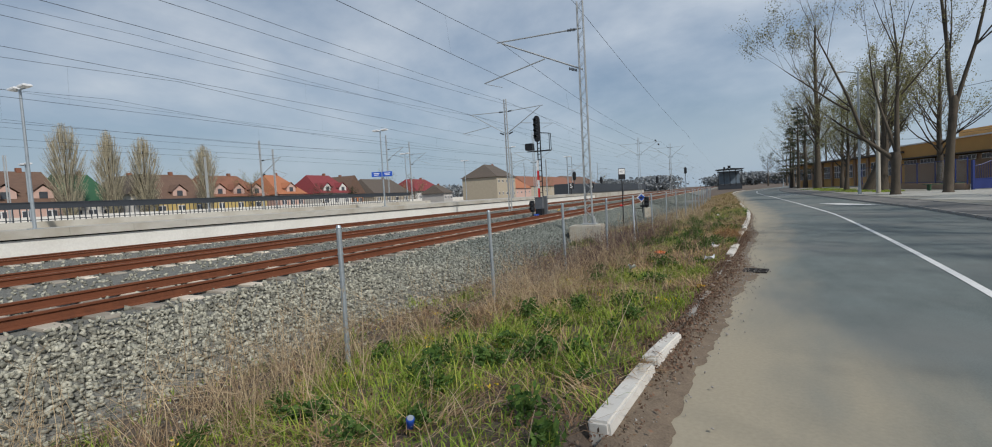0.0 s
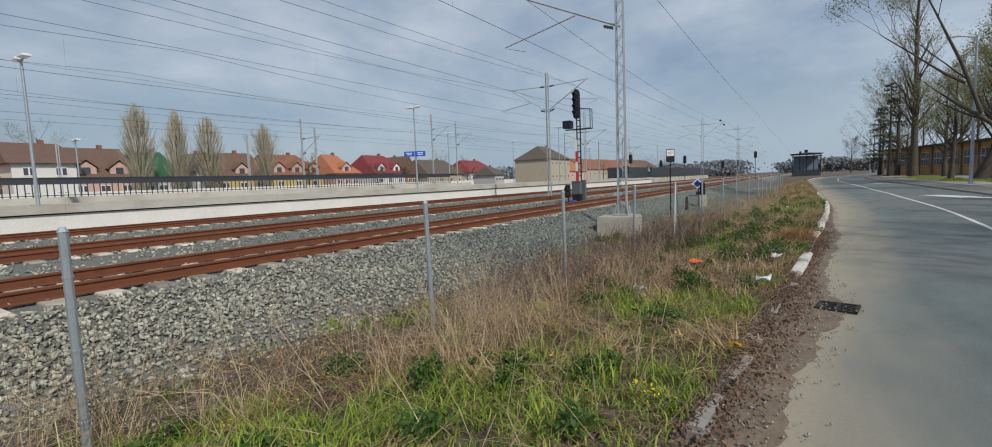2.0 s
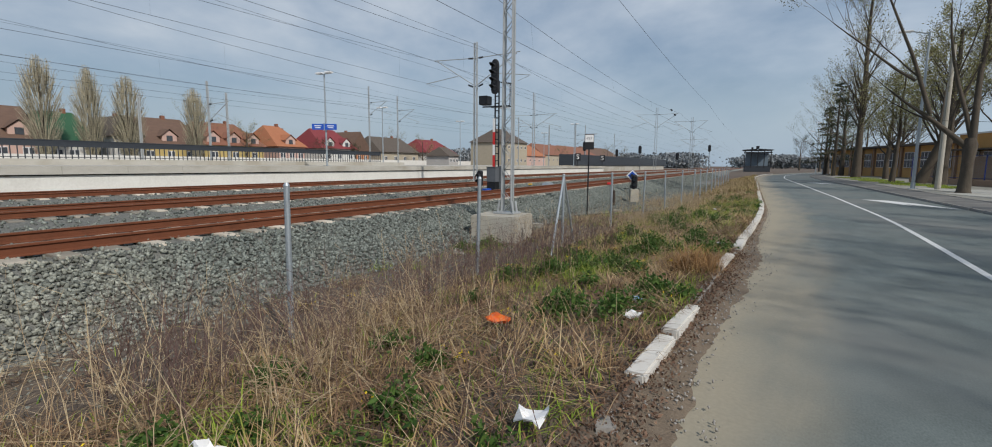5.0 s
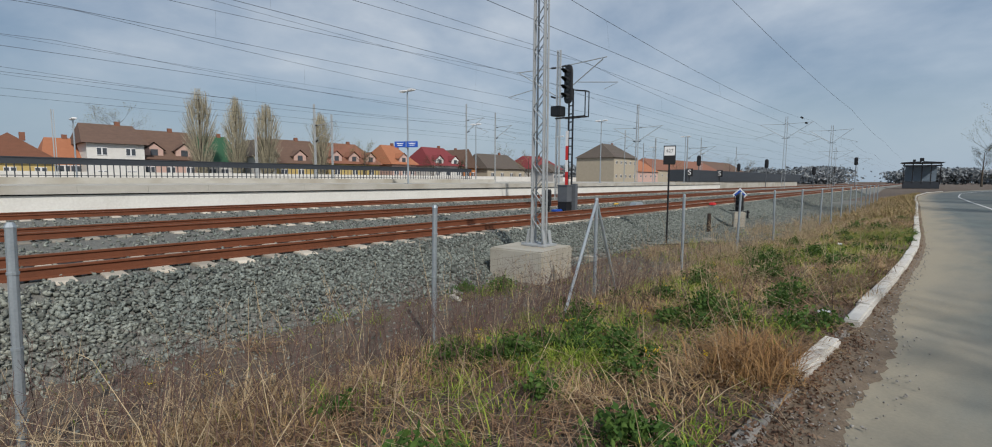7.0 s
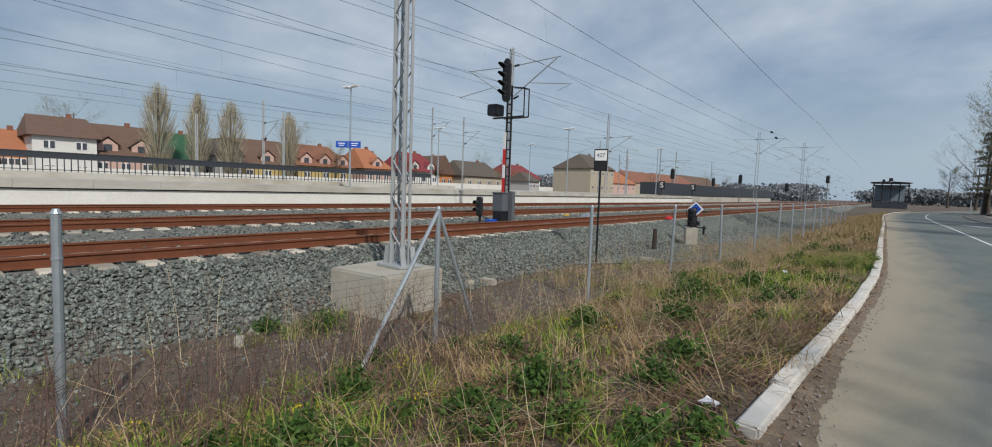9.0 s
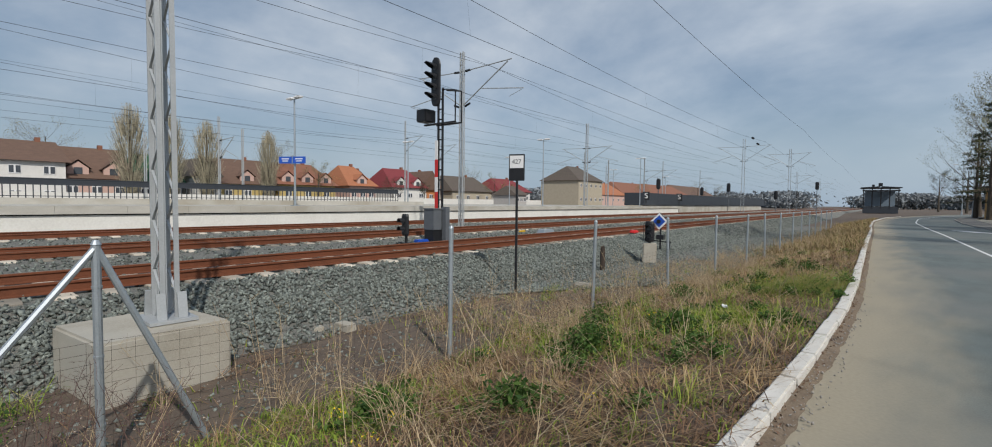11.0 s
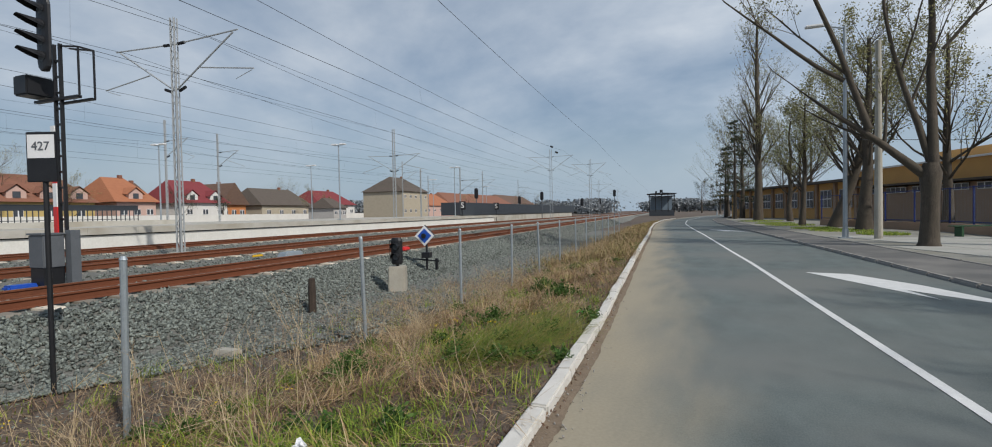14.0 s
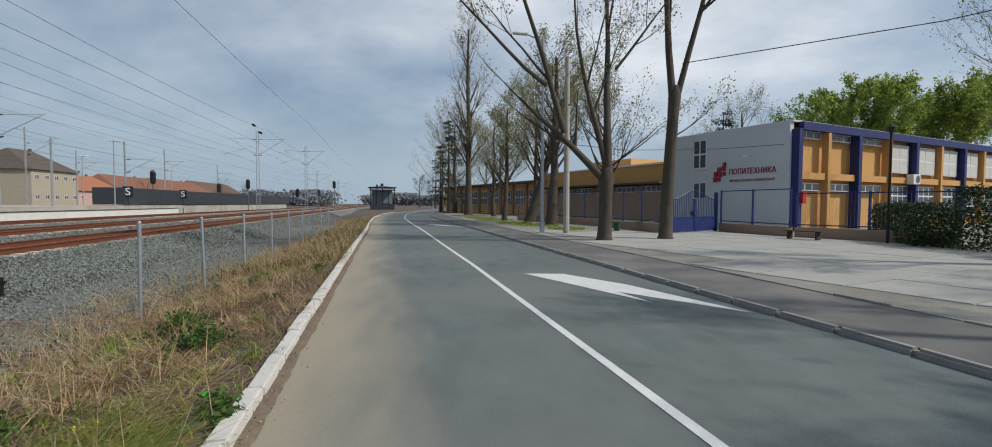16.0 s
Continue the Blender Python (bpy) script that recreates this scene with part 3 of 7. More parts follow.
# gravel apron between the ballast and the fence farther on
mb = MB()
rows_ = []
for y in steps(25.5, 75, 0.5):
    fx = float(np.interp(y, FY, FX)) - .7 - max(0, 29.5 - y) * .55 + .25 * wavy(y, 1.3, 6)
    w_in = RWT.inverted() @ Vector((fx, y, 0))
    toe = RWT @ Vector((2.7, w_in.y, 0))
    rows_.append([(toe.x + (fx - toe.x) * t, toe.y + (y - toe.y) * t, -.395 + .015 * noise.noise((t * 6, y, 2))) for t in (0, .25, .5, .75, 1)])
mb.sweep(rows_, close=False)
thing("gravel_apron", "grey gravel spread beside the ballast", "gravel", kind="stuff", mesh=mb.mesh("gravel_apron", M["ballast"], smooth=True))


def apron():
    y = 25 + 40 * random.random() ** 1.9
    fx = float(np.interp(y, FY, FX)) - .2 - max(0, 29.5 - y) * .55
    w_in = RWT.inverted() @ Vector((fx, y, 0))
    toe = RWT @ Vector((2.6, w_in.y, 0))
    t = random.random()
    return (toe.x + (fx - toe.x) * t, toe.y + (y - toe.y) * t, -.39)


stones("gravel_stones", "loose grey gravel beside the fence", 13000, apron, 0.022, 0.05, M["stone"])

# platform
PW = 16.3
plat = thing("platform", "pale stained concrete station platform with overhanging edge", "platform", kind="structure")
U0, U1 = -70, 82


def rwbox(mb, w0, w1, u0, u1, z0, z1):
    return mb.box(((-(w0 + w1) / 2), (u0 + u1) / 2, (z0 + z1) / 2), (w1 - w0, u1 - u0, z1 - z0), m=RWT)


part("retaining_wall", rwbox(MB(), PW + 0.12, PW + 0.4, U0, U1, 0.0, 1.0), M["white_wall"], plat, "whitewashed lower wall")
# dark strip that paints the shadow below the overhanging edge slabs
part("joint", rwbox(MB(), PW + 0.2, PW + 0.5, U0, U1, 1.0, 1.06), M["shade_dark"], plat)
u = U0
while u < U1 - 0.1:
    part("edge_slab", rwbox(MB(), PW, PW + 1.2, u + 0.004, u + 2.396, 1.06, 1.40), M["platform"], plat)
    u += 2.4
part("deck", rwbox(MB(), PW + 1.2, PW + 24, U0, U1, 1.0, 1.385), M["platform"], plat, "flat paved deck")
part("step", rwbox(MB(), PW + 8.5, PW + 12.5, U0, 34.5, 1.385, 1.72), M["platform"], plat, "raised concrete plinth")

# railing of the stairs on the platform
rail = thing("railing", "dark grey steel railing with a solid top band on the platform", "railing")
RWL, u0, u1, zb = PW + 10.5, -60, 33.0, 1.72
part("top_band", rwbox(MB(), RWL - 0.02, RWL + 0.02, u0, u1, zb + 0.72, zb + 1.05), M["railing"], rail, "solid dark top band")
part("handrail", rwbox(MB(), RWL - 0.05, RWL + 0.05, u0, u1, zb + 1.05, zb + 1.10), M["railing"], rail)
part("bottom_rail", rwbox(MB(), RWL - 0.02, RWL + 0.02, u0, u1, zb + 0.08, zb + 0.12), M["railing"], rail)
bal = MB()
u = u0
k = 0
post_me = MB().box((0, 0, 0.36), (0.03, 0.05, 0.76)).mesh("baluster", M["railing"])
while u < u1:
    if u > 33.0 - 0.3 * 290:
        o = new("baluster", post_me)
        o.parent = rail
        o.matrix_local = Matrix.Translation(rw(RWL, u, zb)) @ Matrix.Rotation(A, 4, "Z")
    else:
        rwbox(bal, RWL - .02, RWL + .02, u - .03, u + .03, zb, zb + .74)
    u += 0.3
tagged(part("balusters", bal, M["railing"], rail), kind="stuff")

# ---------------------------------------------------------------- fence along the line
fence = thing("wire_fence", "galvanised steel post fence with sagging wire mesh", "fence")
post_me = MB().tube((0, 0, -0.3), (0, 0, 1.84), 0.032, n=10)
post_me.tube((0, 0, 1.84), (0, 0, 1.875), 0.038, 0.02, n=10)
for z in (0.4, 0.95, 1.5):
    post_me.tube((0, 0, z), (0, 0, z + 0.02), 0.037, n=10)
post_me = post_me.mesh("fence_post", M["galv"])
py = [-11.5, -7.9, -4.3, -0.7, 2.94, 6.58, 10.27, 14.04, 17.66, 21.40, 25.18, 28.8, 32.2, 35.4, 38.4, 41.5, 44.8, 48, 51.3, 54.5, 58, 62, 66]
ppos = []
for i, y in enumerate(py):
    x = float(np.interp(y, FY, FX))
    o = new("fence_post", post_me)
    o.parent = fence
    ln = (0.0, 0.012, -0.02, 0.02)[i % 4]
    o.matrix_local = Matrix.Translation((x, y, -0.46)) @ Euler((ln * 0.7, ln, i)).to_matrix().to_4x4()
    ppos.append((x, y))
mb = MB()
for (x0, y0), (x1, y1) in zip(ppos, ppos[1:]):
    if y0 > 27:
        break
    for k in range(13):
        z = -0.40 + k * 0.085
        pts = [Vector((x0 + (x1 - x0) * t, y0 + (y1 - y0) * t, z - 0.035 * math.sin(math.pi * t) * (1 + 0.5 * wavy(y0 + t, 1, k)))) for t in (0, .25, .5, .75, 1)]
        mb.path(pts, 0.0016, n=3)
    nn = 24
    for k in range(nn):
        t = (k + .5) / nn
        mb.tube((x0 + (x1 - x0) * t, y0 + (y1 - y0) * t, -0.42), (x0 + (x1 - x0) * t + 0.02, y0 + (y1 - y0) * t, 0.62), 0.0011, n=3, caps=False)
part("wire_mesh", mb, M["iron"], fence, "thin rusting wire mesh")
for dx, dy in ((0.42, -1.36), (-0.04, 0.75)):
    part("brace", MB().tube((-4.24, 17.66, 1.36), (-4.24 + dx, 17.66 + dy, -0.42), 0.026, n=8), M["galv"], fence, "slanted steel brace")


# ---------------------------------------------------------------- masts and wires
def lattice(base, h, w0, w1, leg=0.07, step=0.45, turn=A):
    """Two channels with zigzag lacing, tapering upwards."""
    b = Vector(base)
    r = Matrix.Rotation(turn, 3, "Z")
    legs, lace = [MB(), MB()], MB()
    at = lambda sx, sy, t: b + r @ Vector((sx * (w0 + (w1 - w0) * t) / 2, sy * 0.075, h * t))
    for sx in (-1, 1):
        for sy in (-1, 1):
            legs[sx > 0].bar(at(sx, sy, 0), at(sx, sy, 1), leg, leg * 0.3)
        legs[sx > 0].bar(at(sx, -.55, 0), at(sx, -.55, 1), 0.010, 0.07)
    n = int(h / step)
    for i in range(n):
        t0, t1 = i / n, (i + 1) / n
        s = 1 if i % 2 else -1
        for sy in (-1, 1):
            lace.bar(at(s, sy, t0), at(-s, sy, t1), 0.026, 0.010)
    return legs, lace


def cantilever(mast, w0, w1, zt, zb, zr, u):
    """Tie, strut and registration arm from the mast at w0 to the wire at w1."""
    p = lambda w, z: rw(w, u, z)
    d = 1 if w1 > w0 else -1
    arm = MB().tube(p(w0, zt), p(w1 + 0.25 * d, zt + 0.12), 0.03, n=6).tube(p(w0, zb), p(w1, zt + 0.05), 0.035, n=6)
    arm.tube(p(w0 + 0.45 * (w1 - w0), zb + 0.42 * (zt - zb)), p(w1 + 1.0 * d, zr + 0.25), 0.026, n=6)
    arm.tube(p(w1 + 0.9 * d, zr + 0.2), p(w1 + 0.1 * d, zr - 0.05), 0.014, n=5)
    part("cantilever", arm, M["steel"], mast, "tubular wire support arm")
    for z, zz in ((zt, zt + 0.02), (zb, zb + 0.13)):
        ins = MB()
        for k in range(6):
            q0, q1 = p(w0 + d * (0.25 + 0.06 * k), z + (zz - z) * k / 6), p(w0 + d * (0.27 + 0.06 * k), z + (zz - z) * k / 6)
            ins.tube(q0, q1, 0.065, n=8)
        part("insulator", ins, M["black"], mast, "ribbed insulator")


def mast(u, w, h, zb=0.35, arms=(), w0=0.36, w1=0.24, label="grey steel lattice catenary mast", thin=False):
    m = thing("catenary_mast", label, "mast", "catenary masts of the railway")
    legs, lace = lattice(rw(w, u, zb), h - zb, w0, w1, .04 if thin else .055, 0.45 if thin else 0.3)
    for lg in legs:
        part("leg", lg, M["steel"], m)
    tagged(part("lacing", lace, M["steel"], m, "zigzag steel lacing"), kind="stuff")
    for wt, zt, zl, zr in arms:
        cantilever(m, w, wt, zt, zl, zr, u)
    return m


m1 = mast(4.92, -2.95, 9.67, 0.27, ((0.72, 8.55, 6.85, 6.7),), 0.30, 0.24, "tall grey steel lattice mast on a concrete block")
part("base_plate", MB().box((0, 0, 0), (0.62, 0.5, 0.04), m=Matrix.Translation(rw(-2.95, 4.92, 0.29)) @ Matrix.Rotation(A, 4, "Z")), M["steel"], m1)
for s in (-1, 1):
    for t in (-1, 1):
        c = rw(-2.95 + s * 0.24, 4.92 + t * 0.11, 0.31)
        c2 = rw(-2.95 + s * 0.19, 4.92 + t * 0.11, 0.62)
        part("gusset", MB().bar(c, c2, 0.10, 0.02), M["steel"], m1)
mb = MB().box((-6.42, 18.27, -0.14), (1.34, 1.34, 0.80), rz=radians(13))
thing("concrete_block", "pale weathered concrete foundation block under the mast", "foundation", mesh=mb.mesh("concrete_block", M["concrete"], bevel=0.03))
mast(22.57, 8.67, 9.97, 0.3, ((5.5, 8.9, 7.0, 7.2), (11.9, 8.9, 7.0, 7.2)), 0.26, 0.2)
thing("mast_footing", "small pale concrete mast footing", "foundation", mesh=MB().box(rw(8.67, 22.57, 0.24), (0.7, 0.7, 0.3), rz=A).mesh("mast_footing", M["concrete"], bevel=0.03))
mast(57.2, 19.7, 11.7, 1.38, ((16.5, 8.6, 6.8, 6.6), (23, 8.6, 6.8, 6.6)))
mast(89.8, 8.67, 12.5, 0.3, ((5, 11.2, 8.8, 8.6), (12.5, 11.2, 8.8, 8.6)), 0.5, 0.3)
mast(100, 3.5, 11.5, 0.3, ((0.7, 10.6, 8.4, 8.2), (6.8, 10.6, 8.4, 8.2)), 0.45, 0.3)
mast(150, 8.67, 10.5, 0.3, ((5, 9.4, 7.4, 7.2), (12.5, 9.4, 7.4, 7.2)), 0.45, 0.3)
mast(205, 8.67, 10.5, 0.3, ((5, 9.4, 7.4, 7.2), (12.5, 9.4, 7.4, 7.2)), 0.45, 0.3)
for u, w, h in ((21.4, 38, 9.3), (23.9, 39, 8.6), (16.1, 39.5, 7.4), (43.4, 38, 11.9), (49.9, 38.5, 11.5), (65, 20.5, 7.8), (79, 21, 9.2), (90, 38, 12), (112, 30, 11.5), (112, 44, 11), (140, 30, 11), (-12, 38, 10), (1.8, 42, 7)):
    mast(u, w, h, 1.37 if (16.3 < w < 40 and u < 82) else (1.19 if (24 < w < 38 and u < 140) else -0.5), ((w - 3.0, h - 2.2, h - 3.8, h - 4.2),) if h > 9 else (), 0.14, 0.10, thin=True)


def wire(name, label, pts, r):
    mb = MB().path([Vector(p) for p in pts], r, n=4)
    return thing(name, label, "cable", "overhead wires of the railway", mesh=mb.mesh(name, M["wire"]))


def catenary(w, zc, zm, us, r=0.008, z2=None):
    """Messenger with sag, contact wire and droppers between the supports us."""
    mes, con = [], []
    for a, b in zip(us, us[1:]):
        for k in range(12):
            t = k / 12
            mes.append(rw(w, a + (b - a) * t, zm - 0.9 * 4 * t * (1 - t) * ((b - a) / 60) ** 2))
            con.append(rw(w + 0.15 * math.sin(a), a + (b - a) * t, zc))
    wire("messenger_wire", "thin dark overhead messenger wire", mes, r)
    wire("contact_wire", "thin dark overhead contact wire", con, r)
    dr = MB()
    for i in range(2, len(mes), 3):
        if mes[i].y < 120:
            dr.tube(mes[i], con[i], 0.0022, n=3, caps=False)
    thing("dropper_wires", "fine vertical droppers between overhead wires", "cable", kind="stuff", mesh=dr.mesh("dropper_wires", M["wire"]))


catenary(0.72, 6.95, 8.6, [-110, -52, 4.75, 62, 100, 150, 205, 260, 320])
catenary(6.6, 7.1, 8.85, [-95, -35, 22.57, 89.8, 150, 205, 260, 320])
catenary(11.4, 7.1, 8.85, [-95, -35, 22.57, 89.8, 150, 205, 260, 320])
catenary(16.6, 6.6, 8.4, [-100, -55, 0, 57.2, 112, 165, 220], 0.009)
catenary(23.0, 6.6, 8.4, [-100, -55, 0, 57.2, 112, 165, 220], 0.009)
catenary(35.2, 7.4, 9.2, [-120, -70, -12, 43.4, 90, 140, 200], 0.011)
catenary(41.0, 7.6, 9.6, [-120, -70, -12, 43.4, 90, 140, 200], 0.011)
for w, z, us in ((-2.83, 9.5, [-110, -52, 4.75, 62, 120, 180, 240]), (8.67, 9.8, [-95, -35, 22.57, 89.8, 150, 205, 260]), (19.7, 11.3, [-100, -55, 0, 57.2, 112]), (38, 11.5, [-120, -70, -12, 43.4, 90, 140])):
    pts = []
    for a, b in zip(us, us[1:]):
        pts += [rw(w, a + (b - a) * k / 10, z - 0.35 * 4 * (k / 10) * (1 - k / 10)) for k in range(10)]
    wire("feeder_wire", "thin dark overhead feeder wire", pts, 0.009)
for w, u, z in ((0.72, 58, 8.0), (1.0, 57, 8.5)):
    tens = MB()
    for k in range(6):
        tens.tube(rw(w, u + 0.12 * k, z), rw(w, u + 0.07 + 0.12 * k, z), 0.10, n=8)
    thing("wire_insulator", "dark ribbed insulator on the overhead wire", "insulator", "insulators of the overhead wire", mesh=tens.mesh("wire_insulator", M["black"]))
wire("street_cable", "thin dark cable across the street", [(9.4, 44, 7.2), (16, 40, 7.6), (24, 35, 8.8)], 0.018)
wire("street_cable", "thin dark cable from trees to the school", [(5.3, 48, 4.6), (9, 49, 4.4), (16.0, 53, 5.0), (18.4, 50.3, 5.0)], 0.016)

# ---------------------------------------------------------------- main signal
SW, SU = 3.14, 15.52
SM = Matrix.Translation(rw(SW, SU)) @ Matrix.Rotation(A, 4, "Z")      # local x to the road, y along the line


def local(m, *p):
    return m @ Vector(p)


sig = thing("railway_signal", "black four-lens railway signal on a lattice post", "railway signal")
mb = MB()
for sx in (-.11, .11):
    mb.bar(local(SM, sx, 0, 0.3), local(SM, sx, 0, 5.9), 0.05, 0.07)
for k in range(14):
    mb.bar(local(SM, -.11, 0, 0.7 + k * 0.37), local(SM, .11, 0, 0.7 + k * 0.37), 0.03, 0.05)
part("post", mb, M["black"], sig, "black lattice post")
mb = MB()
prof = []
for z, r in ((5.22, .10), (5.3, .2), (5.45, .24), (6.7, .24), (6.86, .19), (6.95, .08)):
    prof.append([local(SM, r * math.cos(t), -0.22 + 0.07 * math.sin(t) - .02, z) for t in (2 * math.pi * i / 14 for i in range(14))])
mb.sweep(prof, caps=True)
head = part("signal_head", mb, M["black"], sig, "tall black oval backboard", smooth=False)
for k in range(4):
    z = 5.52 + k * 0.36
    hood = MB()
    rings = []
    for d, top in ((0.0, 1.0), (0.2, .8), (.44, .45)):
        rings.append([local(SM, 0.13 * math.cos(t), -0.30 - d, z + 0.13 * math.sin(t)) for t in np.linspace(math.pi * (0.5 - .62 * top), math.pi * (0.5 + .62 * top), 9)])
    hood.sweep(rings, close=False)
    part("hood", hood, M["black"], head)
    part("lens", MB().tube(local(SM, 0, -0.295, z), local(SM, 0, -0.31, z), 0.10, n=14), M["boxgrey"], head)
part("indicator_box", MB().box((-0.62, -0.15, 4.92), (0.5, 0.55, 0.46), m=SM), M["black"], sig, "black square speed indicator box", bevel=0.03)
mb = MB().bar(local(SM, -.85, 0, 4.62), local(SM, .75, 0, 4.62), 0.10, 0.06).bar(local(SM, -.5, .3, 4.62), local(SM, .75, .3, 4.62), 0.08, 0.05)
part("bracket", mb, M["black"], sig)
mb = MB()
for x, y in ((.75, 0), (.75, .32)):
    mb.bar(local(SM, x, y, 4.62), local(SM, x, y, 5.75), 0.035)
mb.bar(local(SM, .75, 0, 5.75), local(SM, .1, 0, 5.85), 0.035).bar(local(SM, .75, .32, 5.75), local(SM, .1, .2, 5.85), 0.035).bar(local(SM, .75, 0, 5.75), local(SM, .75, .32, 5.75), 0.035)
part("service_cage", mb, M["black"], sig, "thin steel maintenance cage")
for z0, z1, mt, nm in ((1.45, 2.1, "red", "red"), (2.1, 2.65, "white", "white"), (2.65, 3.3, "red", "red"), (3.3, 4.0, "white", "white")):
    part("stripe_board", MB().box((-0.14, -0.07, (z0 + z1) / 2), (0.13, 0.03, z1 - z0), m=SM), M[mt], sig, nm + " painted marker strip")
cab = thing("relay_cabinet", "grey steel relay cabinet with a black lower half", "cabinet")
part("body", MB().box((-0.05, -0.32, 1.08), (0.52, 0.42, 0.75), m=SM), M["boxgrey"], cab, bevel=0.015)
part("lid", MB().box((-0.05, -0.32, 1.475), (0.57, 0.47, 0.04), m=SM), M["boxgrey"], cab)
part("plinth", MB().box((-0.05, -0.32, 0.45), (0.47, 0.39, 0.5), m=SM), M["black"], cab, "black lower half")
part("post_shoe", MB().box((0.28, 0.02, 0.9), (0.2, 0.2, 1.3), m=SM), M["boxgrey"], cab)


def dwarf_signal(m, label):
    """Small black shunting signal on a bent bracket."""
    d = thing("dwarf_signal", label, "railway signal", "small ground signals")
    b = MB()
    b.sweep([[local(m, .17 * math.cos(t) * s, -0.04 + .10 * math.sin(t) * s, z) for t in (2 * math.pi * i / 12 for i in range(12))] for z, s in ((.28, .8), (.34, 1), (.95, 1), (1.03, .8))], caps=True)
    h = part("signal_head", b, M["black"], d)
    for z in (.5, .78):
        part("hood", MB().sweep([[local(m, .11 * math.cos(t), -.12 - dd, z + .11 * math.sin(t)) for t in np.linspace(-.1 * math.pi, 1.1 * math.pi, 8)] for dd in (0, .2)], close=False), M["black"], h)
        part("lens", MB().tube(local(m, 0, -.135, z), local(m, 0, -.15, z), .085, n=12), M["boxgrey"], h)
    part("stand", MB().tube(local(m, 0, 0, 0), local(m, 0, 0, .3), .05, n=8).box((0, 0, .02), (.3, .3, .04), m=m), M["black"], d)
    c = MB().path([local(m, -.22, 0, .35), local(m, -.22, 0, .95), local(m, -.1, 0, .97)], .012, 5)
    part("cable_guard", c, M["black"], d)
    return d


dwarf_signal(Matrix.Translation(rw(3.2, 13.95, 0.27)) @ Matrix.Rotation(A - 0.1, 4, "Z"), "black dwarf railway signal standing in the ballast")
dwarf_signal(Matrix.Translation(rw(-3.05, 20.15, 0.08)) @ Matrix.Rotation(A + 0.2, 4, "Z"), "black dwarf railway signal on a concrete block")
thing("signal_footing", "pale concrete block under the dwarf signal", "foundation", mesh=MB().box(rw(-3.05, 20.15, -0.07), (0.48, 0.48, 0.76), rz=A + 0.4).mesh("signal_footing", M["concrete"], bevel=0.03))
mb = MB()
mb.box((0, 0, 0), (0.3, 0.55, 0.12), m=Matrix.Translation(rw(3.3, 14.75, 0.31)) @ Matrix.Rotation(A, 4, "Z"))
thing("point_machine_cover", "bright blue plastic cover lying in the ballast", "track device", mesh=mb.mesh("point_machine_cover", M["blue"], bevel=0.04))
mb = MB().box((0, 0, 0), (0.5, 1.0, 0.22), m=Matrix.Translation(rw(3.2, 22.8, 0.34)) @ Matrix.Rotation(A, 4, "Z"), taper=0.8)
thing("point_machine", "grey steel point machine beside the track", "track device", mesh=mb.mesh("point_machine", M["galv"], bevel=0.04))
mb = MB().box((0, 0, 0), (0.3, 0.5, 0.14), m=Matrix.Translation(rw(-.3, 25.2, 0.40)) @ Matrix.Rotation(A, 4, "Z"), taper=0.8)
thing("track_box", "red plastic box beside the rail", "track device", mesh=mb.mesh("track_box", M["red"], bevel=0.03))
mb = MB().box((0, 0, 0), (0.12, 0.5, 0.08), m=Matrix.Translation(rw(4.2, 22.2, 0.33)) @ Matrix.Rotation(A, 4, "Z"), taper=0.8)
M["yellow"] = mat("yellow_paint", (0.7, 0.42, 0.02), None, 0.5, bump=0.1)
thing("rail_stop", "yellow wheel stop beside the rail", "track device", mesh=mb.mesh("rail_stop", M["yellow"], bevel=0.02))


def lettering(body, size, material, parent, m, extrude=0.004, name="lettering", width=None):
    """Text as a mesh, lying in the local x-z plane of m, centred."""
    cu = bpy.data.curves.new("text", "FONT")
    cu.body, cu.size, cu.extrude, cu.align_x, cu.align_y = body, size, extrude, "CENTER", "CENTER"
    ob = bpy.data.objects.new("text", cu)
    scene.collection.objects.link(ob)
    bpy.context.view_layer.update()
    me = bpy.data.meshes.new_from_object(ob.evaluated_get(bpy.context.evaluated_depsgraph_get()))
    bpy.data.objects.remove(ob)
    s = 1.0
    if width:
        xs_ = [v.co.x for v in me.vertices]
        s = width / (max(xs_) - min(xs_))
    me.transform(m @ Matrix.Rotation(math.pi / 2, 4, "X") @ Matrix.Diagonal((s, 1, 1, 1)))
    me.materials.clear()
    me.materials.append(material)
    me.name = name
    return part(name, me, material, parent)


# kilometre sign
km = thing("kilometre_sign", "black and white number board on a thin black post", "sign")
KM = Matrix.Translation((-7.15, 25.53, 0)) @ Matrix.Rotation(A + 0.35, 4, "Z")
part("post", MB().tube(local(KM, 0, 0.03, -0.5), local(KM, 0, 0.03, 2.3), 0.03, n=8), M["black"], km)
board = part("board", MB().box((0, 0, 2.56), (0.38, 0.03, 0.62), m=KM), M["black"], km, bevel=0.008)
part("number_field", MB().box((0, -0.018, 2.69), (0.33, 0.006, 0.29), m=KM), M["white"], board, "white number field")
lettering("427", 0.15, M["boxgrey"], board, KM @ Matrix.Translation((0.0, -0.024, 2.69)))

# diamond sign
dm = thing("diamond_sign", "blue diamond signal board with a white border", "sign")
DM = Matrix.Translation((-9.24, 36.74, 0)) @ Matrix.Rotation(A + 0.1, 4, "Z")


def diamond(r, y0, y1, zc=1.0):
    return MB().sweep([[local(DM, r * a, y, zc + r * b) for a, b in ((0, -1), (1, 0), (0, 1), (-1, 0))] for y in (y0, y1)], caps=True)


